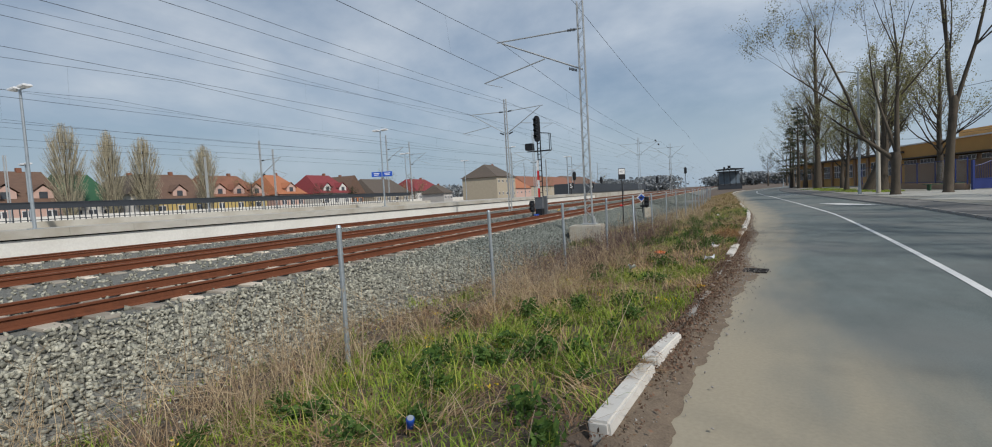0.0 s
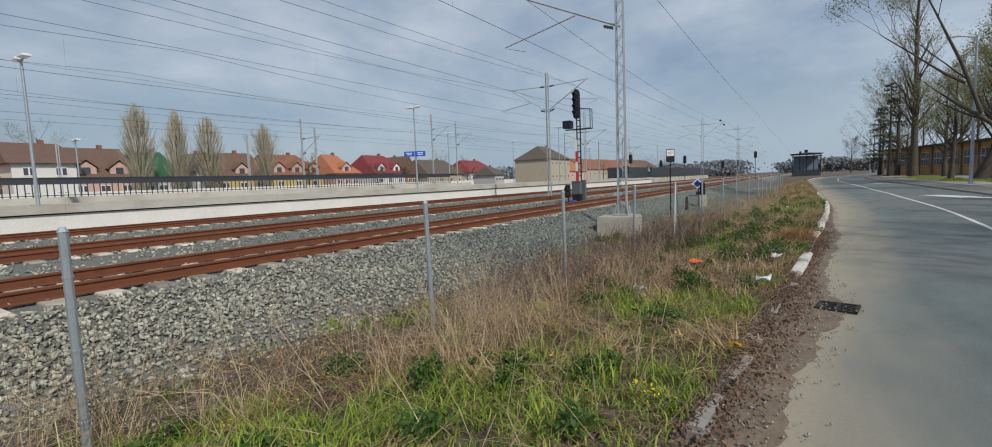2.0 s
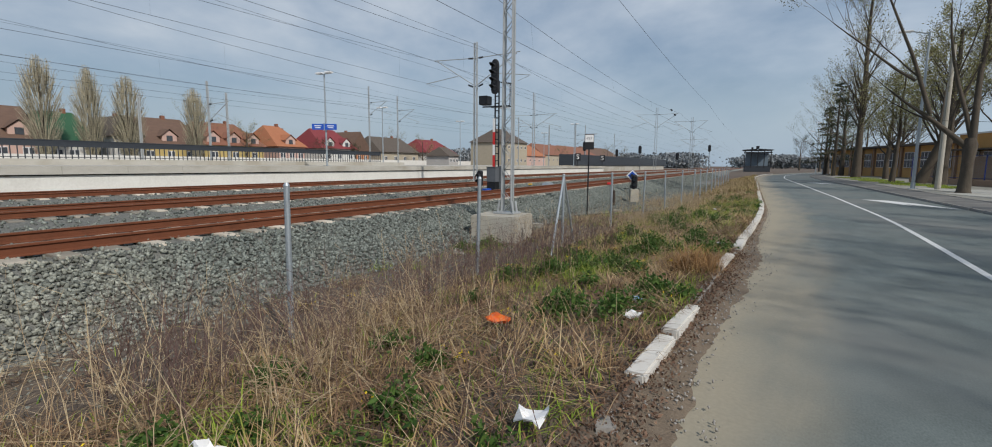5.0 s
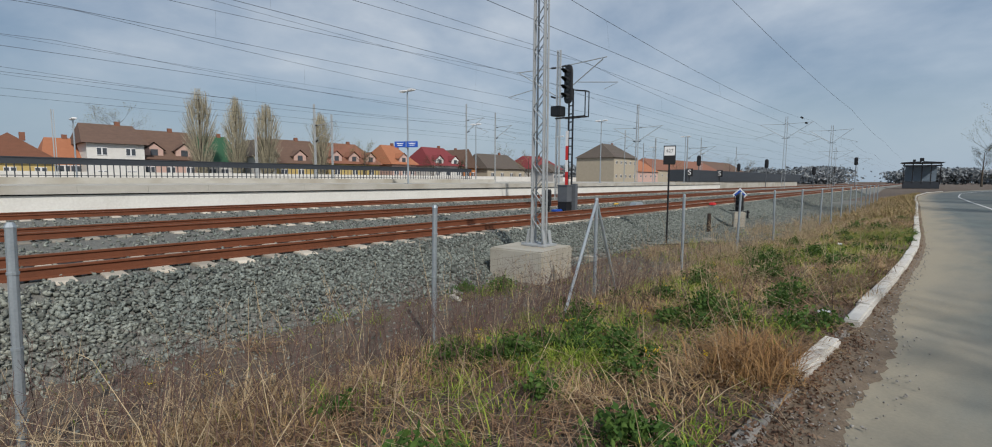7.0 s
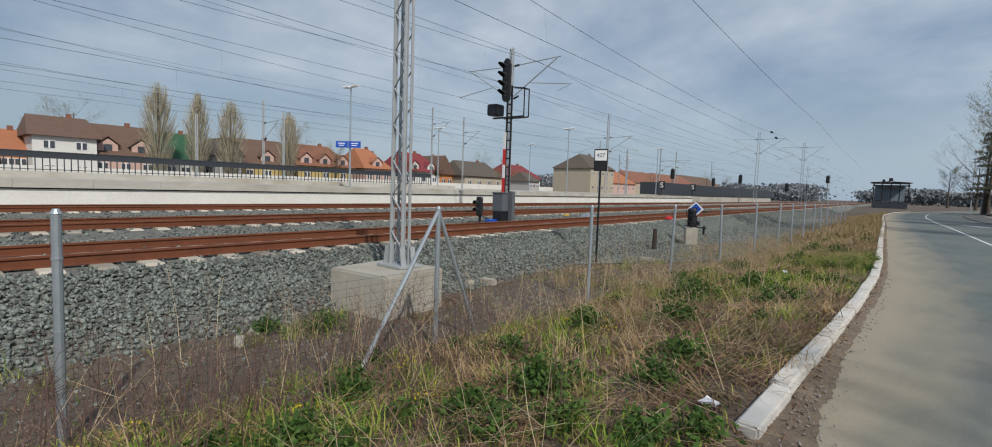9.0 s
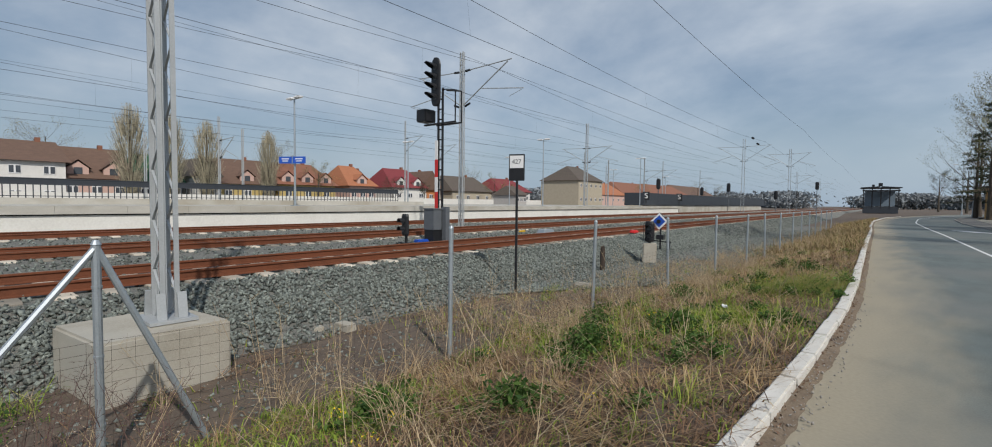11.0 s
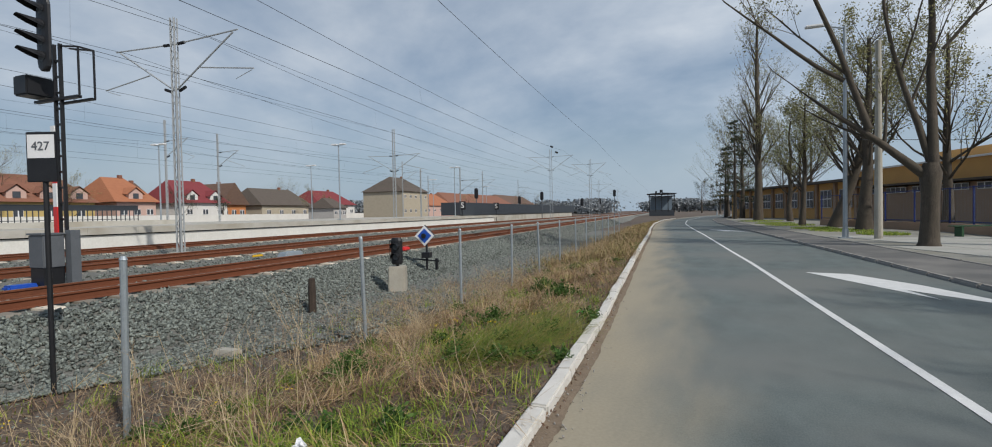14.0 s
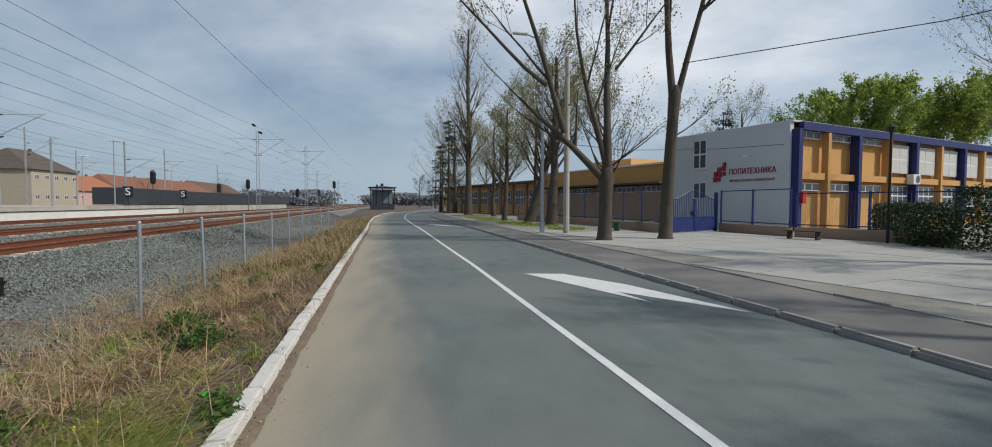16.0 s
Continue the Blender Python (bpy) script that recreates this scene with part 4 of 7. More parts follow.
part("backing", diamond(0.36, 0.03, 0.10, 1.02), M["black"], dm)
part("border", diamond(0.36, -0.01, 0.02), M["white"], dm, "white diamond border")
part("face", diamond(0.26, -0.016, -0.01), M["blue"], dm, "blue diamond face")
part("lamp", MB().tube(local(DM, 0, -0.1, 1.0), local(DM, 0, -0.017, 1.0), 0.09, 0.07, n=12), M["black"], dm)
part("post", MB().tube(local(DM, 0.05, .06, -0.2), local(DM, 0.05, .06, 0.7), 0.04, n=8).box((0.05, .06, 0.32), (.3, .25, .2), m=DM).bar(local(DM, -.5, .1, .18), local(DM, .5, .1, .1), .05).bar(local(DM, .4, .1, -.2), local(DM, .4, .1, .2), .08), M["black"], dm, "black lever stand")
mb = MB().sweep([[rw(-2.75 + r * math.cos(t), 17.0 + r * math.sin(t), z) for t in (2 * math.pi * i / 8 for i in range(8))] for z, r in ((-.55, .09), (.2, .08), (.36, .07), (.38, .04))], caps=True)
M["oldwood"] = mat("old_wood", (0.07, 0.05, 0.038), (0.03, 0.023, 0.018), 0.9, scale=8, fine=60, bump=0.6)
thing("wooden_stump", "short dark weathered wooden stump in the grass", "post", mesh=mb.mesh("wooden_stump", M["oldwood"]))


# ---------------------------------------------------------------- platform lamps and boards
def platform_lamp(u, w, h, zb=1.385):
    m = Matrix.Translation(rw(w, u, zb)) @ Matrix.Rotation(A, 4, "Z")
    l = thing("platform_lamp", "tall grey platform lamp post with two flat heads", "street lamp", "lamps on the platform")
    part("pole", MB().tube(local(m, 0, 0, 0), local(m, 0, 0, h), 0.07, 0.05, n=10), M["galv"], l)
    part("crossbar", MB().bar(local(m, -.45, 0, h), local(m, .45, 0, h), 0.05), M["galv"], l)
    part("base_plate", MB().box((0, 0, .02), (.4, .4, .04), m=m), M["galv"], l)
    for s in (-1, 1):
        mb = MB().sweep([[local(m, s * .45 + a * k, b * k, h + z) for a, b in ((-.3, -.16), (.3, -.16), (.3, .16), (-.3, .16))] for z, k in ((.0, .6), (.05, 1), (.11, 1), (.15, .7))], caps=True)
        part("lamp_head", mb, M["white"], l, "flat pale lamp head")
    return l


platform_lamp(18.3, 18.77, 6.55)
platform_lamp(-5.4, 18.77, 6.0)
platform_lamp(46, 18.77, 7.0)
platform_lamp(72, 18.77, 7.0)
platform_lamp(37, 30, 6.6, 1.385)
platform_lamp(-2, 42, 8.0, -0.5)
platform_lamp(3, 42, 6.8, -0.5)
platform_lamp(60, 34, 7.0)
for u in (95, 125):
    platform_lamp(u, 34, 7.4, 1.19)
pn = thing("platform_sign", "blue platform sign boards with white bars on the lamp post", "sign")
for s in (-1, 1):
    m = Matrix.Translation(rw(18.77, 18.2, 0)) @ Matrix.Rotation(A + 0.5, 4, "Z")
    part("board", MB().box((s * .46, -.1, 4.2), (.85, .05, .42), m=m), M["blue"], pn)
    part("white_bar", MB().box((s * .46, -.128, 4.27), (.5, .006, .06), m=m), M["white"], pn)
    part("white_bar", MB().box((s * .46, -.128, 4.14), (.4, .006, .05), m=m), M["white"], pn)
part("bracket", MB().box((0, -.05, 4.2), (.2, .1, .5), m=m), M["galv"], pn)

# dark ramp wall past the platform's end
wl_ = thing("ramp_wall", "dark panelled ramp cover on a pale concrete wall", "wall", kind="structure")
part("lower_wall", rwbox(MB(), 20, 20.4, 76, 168, 0.2, 1.5), M["platform"], wl_)
u = 76
while u < 168:
    part("panel", rwbox(MB(), 19.8, 23, u + .01, u + 3.06, 1.5, 3.5), M["railing"], wl_)
    u += 3.0666
part("upper_deck", rwbox(MB(), 24, 38, 60, 140, 0.2, 1.2), M["platform"], wl_)
for u in (76.5, 92):
    s = thing("letter_board", "black board with a white letter on the ramp wall", "sign", "letter boards")
    m = Matrix.Translation(rw(19.6, u, 3.0)) @ Matrix.Rotation(A + 0.3, 4, "Z")
    part("board", MB().box((0, 0, 0), (1.0, .06, 1.3), m=m), M["black"], s)
    lettering("S", 1.2, M["white"], s, m @ Matrix.Translation((0, -.045, 0)))
    part("post", MB().box((0, .05, -1.4), (.08, .06, 3.0), m=m), M["black"], s)
for u, w, h in ((92, 23.5, 6.5), (120, 18, 6.6), (135, 11, 5.2), (150, 4.2, 7.8), (170, 11, 6), (128, 26, 6)):
    f = thing("distant_signal", "black railway signal far along the line", "railway signal", "distant railway signals")
    p = rw(w, u, 0)
    part("post", MB().tube(p, p + Vector((0, 0, h - 1)), 0.09, n=6), M["boxgrey"], f)
    part("signal_head", MB().sweep([[p + Vector((.42 * s * math.cos(t), .2 * s * math.sin(t), z)) for t in (2 * math.pi * i / 10 for i in range(10))] for z, s in ((h - 2, .5), (h - 1.8, 1), (h - .3, 1), (h, .5))], caps=True), M["black"], f)

# ---------------------------------------------------------------- houses across the line
for nm, c1, c2 in (("w_white", (.75, .74, .70), (.62, .60, .56)), ("w_yellow", (.58, .44, .17), (.48, .36, .14)), ("w_pink", (.62, .42, .36), (.52, .36, .30)), ("w_orange", (.55, .22, .08), (.45, .18, .07)), ("w_beige", (.48, .42, .32), (.38, .33, .25)), ("w_grey", (.5, .48, .45), (.4, .38, .36)),
                   ("r_brown", (.17, .105, .075), (.11, .068, .05)), ("r_orange", (.42, .17, .085), (.31, .12, .06)), ("r_red", (.24, .045, .05), (.17, .035, .038)), ("r_green", (.035, .11, .055), (.028, .085, .045)), ("r_dark", (.13, .105, .085), (.085, .07, .058)), ("r_rust", (.27, .12, .075), (.19, .085, .055)),
                   ("glass", (.05, .058, .07), (.09, .1, .115))):
    M[nm] = mat(nm, c1, c2, 0.25 if nm == "glass" else 0.85, scale=1.5, fine=14, bump=0.35 if nm[0] == "r" else 0.1, dist=0.03, stretch=(1, 1, 2.5) if nm[0] == "r" else (1, 1, 1))


def house(u0, u1, w, depth, eave, ridge, wall, roof, zb=0.4, hip=0.25, dormer=0, along=True, wins=3, storeys=1, label=""):
    """A house with its long side to the line; hip: part of the roof's length that slopes at each end."""
    h = thing("house", label, "house", "houses across the railway")
    P = lambda u, ww, z: rw(ww, u, z)
    c = MB()
    ring = [(u0, w), (u1, w), (u1, w + depth), (u0, w + depth)]
    c.sweep([[P(a, b, z) for a, b in ring] for z in (zb, eave)], caps=True)
    part("wall", c, M[wall], h)
    o = 0.5
    um, wm, L = (u0 + u1) / 2, w + depth / 2, u1 - u0
    r = MB()
    e = [P(u0 - o, w - o, eave - .15), P(u1 + o, w - o, eave - .15), P(u1 + o, w + depth + o, eave - .15), P(u0 - o, w + depth + o, eave - .15)]
    if along:
        t = [P(u0 - o + hip * L, wm, ridge), P(u1 + o - hip * L, wm, ridge)]
        r.add(e + t, [(0, 1, 5, 4), (1, 2, 5), (2, 3, 4, 5), (3, 0, 4), (3, 2, 1, 0)])
    else:
        t = [P(um, w - o, ridge), P(um, w + depth + o, ridge)]
        r.add(e + t, [(0, 1, 4), (1, 2, 5, 4), (2, 3, 5), (3, 0, 4, 5), (3, 2, 1, 0)])
    rf = part("roof", r, M[roof], h)
    part("chimney", MB().box(P(um + L * .2, wm, ridge - .05), (.5, .5, .95), rz=A), M["r_rust"], rf)
    for s in range(storeys):
        for k in range(wins):
            uu = u0 + L * (k + .5) / wins
            zc = zb + (eave - zb) * (s + .6) / storeys
            wi = part("window", MB().box((0, 0, 0), (.06, 1.0, .95), m=Matrix.Translation(P(uu, w - .02, zc)) @ Matrix.Rotation(A, 4, "Z")), M["white"], h)
            for q in (-.27, .27):
                part("pane", MB().box((0, q, 0), (.02, .38, .78), m=Matrix.Translation(P(uu, w - .06, zc)) @ Matrix.Rotation(A, 4, "Z")), M["glass"], wi)
    for k in range(dormer):
        uu = u0 + L * (k + .5) / dormer
        d = part("dormer", MB().sweep([[P(uu + a, ww, z) for a, z in ((-1.0, eave), (1.0, eave), (1.0, eave + 1.1), (0, eave + 1.9), (-1.0, eave + 1.1))] for ww in (w + .2, w + depth * .4)], caps=True), M["w_pink" if wall != "w_white" else "w_white"], h)
        part("dormer_roof", MB().add([P(uu - 1.3, w, eave + 1.0), P(uu, w, eave + 2.1), P(uu + 1.3, w, eave + 1.0), P(uu - 1.3, w + depth * .42, eave + 1.0), P(uu, w + depth * .45, eave + 2.1), P(uu + 1.3, w + depth * .42, eave + 1.0)], [(0, 1, 4, 3), (1, 2, 5, 4)]), M[roof], d)
        part("pane", MB().box((0, 0, 0), (.04, .8, .8), m=Matrix.Translation(P(uu, w + .17, eave + .75)) @ Matrix.Rotation(A, 4, "Z")), M["glass"], d)
    return h


SIDE[0] = WEST
house(-3.5, 3.8, 64, 9, 3.6, 6.4, "w_yellow", "r_rust", along=False, label="yellow house with a reddish gable roof")
house(3.5, 6.6, 68, 8, 4.2, 6.6, "w_orange", "r_orange", label="small orange house with a tiled roof")
house(-12, -5, 66, 9, 4.0, 7.0, "w_white", "r_rust", dormer=1, label="white house with a red-brown roof")
house(6.6, 12.2, 64, 10, 5.9, 8.4, "w_white", "r_brown", storeys=2, hip=.1, wins=2, label="white two-storey house with a brown hip roof")
house(11.8, 18.6, 65, 10, 4.2, 8.1, "w_pink", "r_brown", dormer=2, hip=.05, label="brown-roofed house with two dormers")
house(19.6, 24.6, 66, 10, 4.0, 7.9, "w_white", "r_green", hip=.2, label="white house with a green metal roof")
house(25.6, 28.6, 64, 8, 5.0, 7.6, "w_white", "r_dark", along=False, storeys=2, wins=1, label="narrow white house with a dark gable roof")
house(29.3, 37.6, 66, 10, 4.2, 8.1, "w_yellow", "r_brown", dormer=1, hip=.05, label="yellow house with a brown tiled roof")
house(38.2, 48.4, 66, 11, 4.4, 8.1, "w_yellow", "r_rust", dormer=3, hip=.2, label="yellow house with dormers in a rust-red roof")
house(51.3, 57, 66, 11, 4.6, 8.4, "w_pink", "r_orange", hip=.3, dormer=1, label="pink house with a bright orange tiled roof")
house(57.5, 61, 72, 8, 4.4, 8.0, "w_grey", "r_brown", label="grey house with a brown roof")
house(61.2, 70.0, 66, 10, 4.6, 8.5, "w_white", "r_red", dormer=2, hip=.2, label="white house with a crimson roof")
house(70.5, 76, 68, 10, 4.4, 8.4, "w_orange", "r_brown", along=False, label="brick house with a brown gable roof")
house(80, 94, 68, 10, 4.4, 8.0, "w_beige", "r_dark", hip=.12, wins=4, label="low beige house with a grey roof")
house(95, 108, 66, 10, 4.6, 8.0, "w_white", "r_red", hip=.2, wins=5, label="long white house with a red roof")
SIDE[0] = Matrix()
house(110, 115, 70, 8, 4.0, 6.5, "w_grey", "r_dark", label="small grey shed by the station")
house(127, 142, 60, 13, 8.6, 13.0, "w_beige", "r_dark", hip=.3, storeys=2, wins=5, label="tall beige station house with a dark hip roof")
house(160, 182, 70, 12, 5, 9.5, "w_pink", "r_orange", hip=.2, wins=5, label="far house with an orange roof")
house(188, 225, 74, 14, 6, 11, "w_beige", "r_rust", hip=.1, wins=7, label="far long house with a rust-red roof")
house(235, 290, 80, 16, 7, 12, "w_grey", "r_rust", hip=.1, wins=8, label="far long house with a dull red roof")
house(300, 380, 90, 16, 8, 14, "w_beige", "r_brown", hip=.1, wins=9, label="far long hall with a brown roof")
SIDE[0] = WEST
stn = thing("yard_wall", "low pale concrete wall in front of the houses", "fence", kind="structure")
part("panel", rwbox(MB(), 57, 57.2, -70, 118, -0.6, 2.3), M["white_wall"], stn)

SIDE[0] = Matrix()
# ---------------------------------------------------------------- trees
M["bark"] = mat("bark", (0.125, 0.1, 0.075), (0.035, 0.029, 0.022), 0.9, scale=5, fine=35, bump=0.8, c3=(0.075, 0.062, 0.045), big=1.0, dist=0.05, stretch=(1, 1, .35))
M["twig"] = mat("twig", (0.17, 0.13, 0.095), (0.10, 0.078, 0.056), 0.9, scale=3, fine=20, bump=0)
M["poplar"] = mat("poplar_twigs", (0.37, 0.335, 0.24), (0.26, 0.235, 0.165), 0.9, scale=.6, fine=8, bump=0, rand="island")


def leafmat(name, c1, c2, trans=0.3):
    m = mat(name, c1, c2, 0.7, scale=2, fine=12, bump=0, rand="island")
    n, l = m.node_tree.nodes, m.node_tree.links
    b = n["Principled BSDF"]
    t = n.new("ShaderNodeBsdfTranslucent")
    src = b.inputs["Base Color"].links[0].from_socket
    l.new(src, t.inputs["Color"])
    mx = n.new("ShaderNodeMixShader")
    mx.inputs[0].default_value = trans
    l.new(b.outputs[0], mx.inputs[1])
    l.new(t.outputs[0], mx.inputs[2])
    l.new(mx.outputs[0], n["Material Output"].inputs["Surface"])
    return m


M["bud"] = leafmat("bud_leaf", (0.30, 0.29, 0.12), (0.21, 0.19, 0.085))
M["leaf"] = leafmat("fresh_leaf", (0.31, 0.38, 0.08), (0.20, 0.27, 0.05), 0.5)
M["conifer"] = leafmat("conifer_needles", (0.04, 0.055, 0.022), (0.025, 0.035, 0.015), 0.1)
M["hedge"] = leafmat("hedge_leaf", (0.03, 0.065, 0.018), (0.018, 0.04, 0.012), 0.15)


class Tree:
    def __init__(self, seed):
        self.r = random.Random(seed)
        self.wood, self.twigs, self.tips = MB(), MB(), []

    def limb(self, p, d, length, r0, depth, bend=0.18, up=0.15, kids=4, spread=0.8, ratio=0.62):
        """One tapering limb with side shoots."""
        rd = self.r
        n = 5 if depth > 1 else 3
        pts, dd, q = [(Vector(p), r0)], Vector(d).normalized(), Vector(p)
        for i in range(n):
            dd = (dd + Vector((rd.uniform(-1, 1), rd.uniform(-1, 1), rd.uniform(-.6, 1) * .8 + up)) * bend).normalized()
            q = q + dd * (length / n)
            pts.append((q.copy(), r0 * (1 - 0.72 * (i + 1) / n)))
        tgt = self.wood if r0 > 0.025 else self.twigs
        for (a, ra), (b, rb) in zip(pts, pts[1:]):
            tgt.tube(a, b, ra, rb, n=9 if r0 > .12 else (6 if r0 > .04 else 3), caps=False)
        if depth == 0:
            self.tips += [a for a, _ in pts[1:]]
            return pts
        for k in range(kids):
            t = rd.uniform(0.25, 1.0) if k else 1.0
            i = min(n - 1, int(t * n))
            a, ra = pts[i]
            b, rb = pts[i + 1]
            f = t * n - i
            s = a.lerp(b, min(1, f))
            base = (b - a).normalized()
            side = Vector((rd.uniform(-1, 1), rd.uniform(-1, 1), rd.uniform(-.3, .9)))
            nd = (base + side * spread * (0.5 if k == 0 else 1)).normalized()
            self.limb(s, nd, length * ratio * rd.uniform(.75, 1.2), max(.006, (ra + (rb - ra) * f) * (.8 if k == 0 else .55)), depth - 1, bend, up, kids, spread, ratio)
        return pts

    def done(self, label, leaf, n, size, group="", at=None, smooth=True):
        t = thing("tree", label, "tree", group)
        part("trunk", self.wood, M["bark"], t, smooth=smooth)
        tagged(part("branchwork", self.twigs, M["twig"], t), kind="stuff")
        if n and self.tips:
            pos = np.array([self.tips[self.r.randrange(len(self.tips))] for _ in range(n)]) + rng.normal(0, .18, (n, 3))
            tagged(part("crown", leaves("crown", pos, size, M[leaf]), None, t), kind="stuff")
        return t


def leaves(name, pos, size, material, flat=0.0):
    """Small folded leaves at random turns."""
    n = len(pos)
    a = rng.normal(size=(n, 3))
    a /= np.linalg.norm(a, axis=1)[:, None]
    b = np.cross(a, rng.normal(size=(n, 3)))
    b /= np.linalg.norm(b, axis=1)[:, None]
    s = size * rng.uniform(.5, 1.4, (n, 1))
    v = np.stack([pos - a * s, pos + b * s * .5, pos + a * s, pos - b * s * .5], 1)
    return raw_mesh(name, v.reshape(-1, 3), np.arange(n * 4).reshape(-1, 4), material)


# the forked tree on the plaza
SIDE[0] = EAST
t = Tree(3)
t.wood.sweep([[(6.61 + dx + r * math.cos(a) * (1 + .08 * math.sin(3 * a)), 43.39 + r * math.sin(a), z) for a in (2 * math.pi * i / 12 for i in range(12))] for z, r, dx in ((0.05, .36, 0), (.25, .28, 0), (.9, .245, .02), (1.8, .24, .03), (2.5, .30, .04), (2.85, .2, .04))])
t.limb((6.55, 43.4, 2.4), (-.66, -.02, .66), 4.4, .155, 3, .07, .2, 3, .75, .5)
t.limb((5.0, 43.36, 4.1), (-.42, -.02, 1), 7.5, .115, 4, .10, .22, 4, .7, .52)
t.limb((4.3, 43.3, 5.8), (-.85, -.05, .55), 5.0, .08, 4, .10, .22, 4, .8, .55)
t.limb((6.72, 43.4, 2.5), (.06, .03, 1), 8.8, .165, 4, .085, .2, 4, .7, .48)
t.limb((6.66, 43.5, 2.9), (-.33, .1, 1), 6.5, .115, 4, .09, .22, 4, .8, .52)
t.limb((6.95, 43.4, 6.5), (.5, -.1, .6), 4.0, .06, 3, .1, .2, 4, .8, .55)
t.done("old forked roadside tree with bare limbs and first buds", "bud", 9000, .05, "trees on the plaza")
# the tall double-stemmed tree
t = Tree(5)
t.wood.sweep([[(9.256 + dx + r * math.cos(a), 43.86 + r * math.sin(a), z) for a in (2 * math.pi * i / 12 for i in range(12))] for z, r, dx in ((0.05, .36, 0), (.25, .27, 0), (1.5, .24, .03), (3.2, .22, .12), (4.8, .21, .22), (5.7, .24, .28), (6.1, .15, .28))])
t.limb((9.45, 43.86, 5.6), (-.10, .02, 1), 9.5, .15, 4, .07, .25, 4, .6, .45)
t.limb((9.62, 43.86, 5.6), (.22, -.02, 1), 9.0, .125, 4, .08, .2, 4, .7, .48)
t.limb((9.3, 43.8, 4.0), (.8, -.2, .5), 1.8, .04, 2, .15, .1, 4, .8, .6)
t.done("tall double-stemmed bare tree with first buds", "bud", 7000, .05, "trees on the plaza")


def tall_tree(x, y, h, seed, r=.28, lean=(0, 0), leaf="bud", n=7000, label="tall bare roadside tree with fine twigs", spread=.75, kids=5, first=.25, size=.062, dense=1.7):
    t = Tree(seed)
    rd = t.r
    pts = [Vector((x + lean[0] * k / 6 + rd.uniform(-.1, .1) * (k > 0), y + lean[1] * k / 6, 0.02 + h * .82 * k / 6)) for k in range(7)]
    rad = [r * (1 - .75 * k / 6) * (1.3 if k == 0 else 1) for k in range(7)]
    for (a, b), (ra, rb) in zip(zip(pts, pts[1:]), zip(rad, rad[1:])):
        t.wood.tube(a, b, ra, rb, n=8, caps=False)
    for k in range(int(h * dense)):
        f = first + (1 - first) * rd.random()
        i = min(5, int(f * 6))
        p = pts[i].lerp(pts[i + 1], f * 6 - i)
        a = rd.uniform(0, 6.28)
        L = h * (.42 - .26 * f) * spread
        t.limb(p, (math.cos(a) * spread, math.sin(a) * spread, .9), L, max(.03, r * .35 * (1.1 - f)), 2, .14, .25, kids, .8, .5)
    return t.done(label, leaf, n, size, "trees along the road")


tall_tree(7.6, 56, 13, 11, .34, (.3, 0))
tall_tree(7.2, 61.5, 13, 12, .36, (3.2, 0), label="leaning old roadside tree with ivy-brown trunk")
tall_tree(5.75, 64.5, 11, 13, .2, (.3, 0))
tall_tree(4.1, 84, 27, 14, .42, (0, 0), spread=.5, n=6000, label="very tall slender poplar with bare upright twigs")
tall_tree(6.5, 78, 12, 15, .25, spread=1.0)
tall_tree(9.5, 70, 14, 16, .28, spread=.9)
tall_tree(3.0, 98, 16, 17, .3, spread=1.1)
tall_tree(11.5, 57, 13, 18, .26, spread=1.0)
for i, (x, y, h) in enumerate(((1.5, 118, 14), (4, 128, 13), (8, 138, 15), (6, 150, 12), (14, 160, 15), (0, 175, 12), (12, 105, 15), (9, 92, 12), (20, 180, 14), (-6, 210, 12), (6, 230, 14))):
    tall_tree(x, y, h, 30 + i, .25, spread=1.15, leaf=("bud", "conifer", "bud", "leaf")[i % 4], n=3500, dense=1.3, label="distant roadside tree in early spring")
# trees beyond the plaza that shade it and the road
for i, (x, y, h) in enumerate(((17.5, 33.5, 11), (13.5, 20, 12), (14.5, 10, 12), (13.5, 1, 13), (19, 26, 12), (15, -8, 12), (12.2, 14.5, 13), (13.6, 27, 11))):
    tall_tree(x, y, h, 60 + i, .3, spread=1.05, n=4000, label="bare spreading plaza tree with first buds", first=.3, kids=6, dense=1.1)


def conifer(x, y, h, seed):
    t = Tree(seed)
    t.wood.tube((x, y, 0.02), (x, y, h), .25, .03, n=8, caps=False)
    pos = []
    rd = t.r
    for k in range(60):
        f = rd.uniform(.2, 1)
        a = rd.uniform(0, 6.28)
        L = (1 - f) * h * .33 + .4
        p0 = Vector((x, y, f * h))
        p1 = p0 + Vector((math.cos(a) * L, math.sin(a) * L, -.12 * L + .1))
        t.twigs.tube(p0, p1, .04, .008, n=3, caps=False)
        for j in range(60):
            q = p0.lerp(p1, rd.uniform(.2, 1)) + Vector((rd.gauss(0, .16), rd.gauss(0, .16), rd.gauss(-.05, .1)))
            pos.append(q)
    th = thing("tree", "dark green pine beside the road", "tree", "trees along the road")
    part("trunk", t.wood, M["bark"], th)
    tagged(part("branchwork", t.twigs, M["twig"], th), kind="stuff")
    part("crown", leaves("crown", np.array(pos), .10, M["conifer"]), None, th)


conifer(2.0, 93, 13, 71)
conifer(1.0, 106, 11, 72)
conifer(23, 62, 8.8, 73)


SIDE[0] = WEST


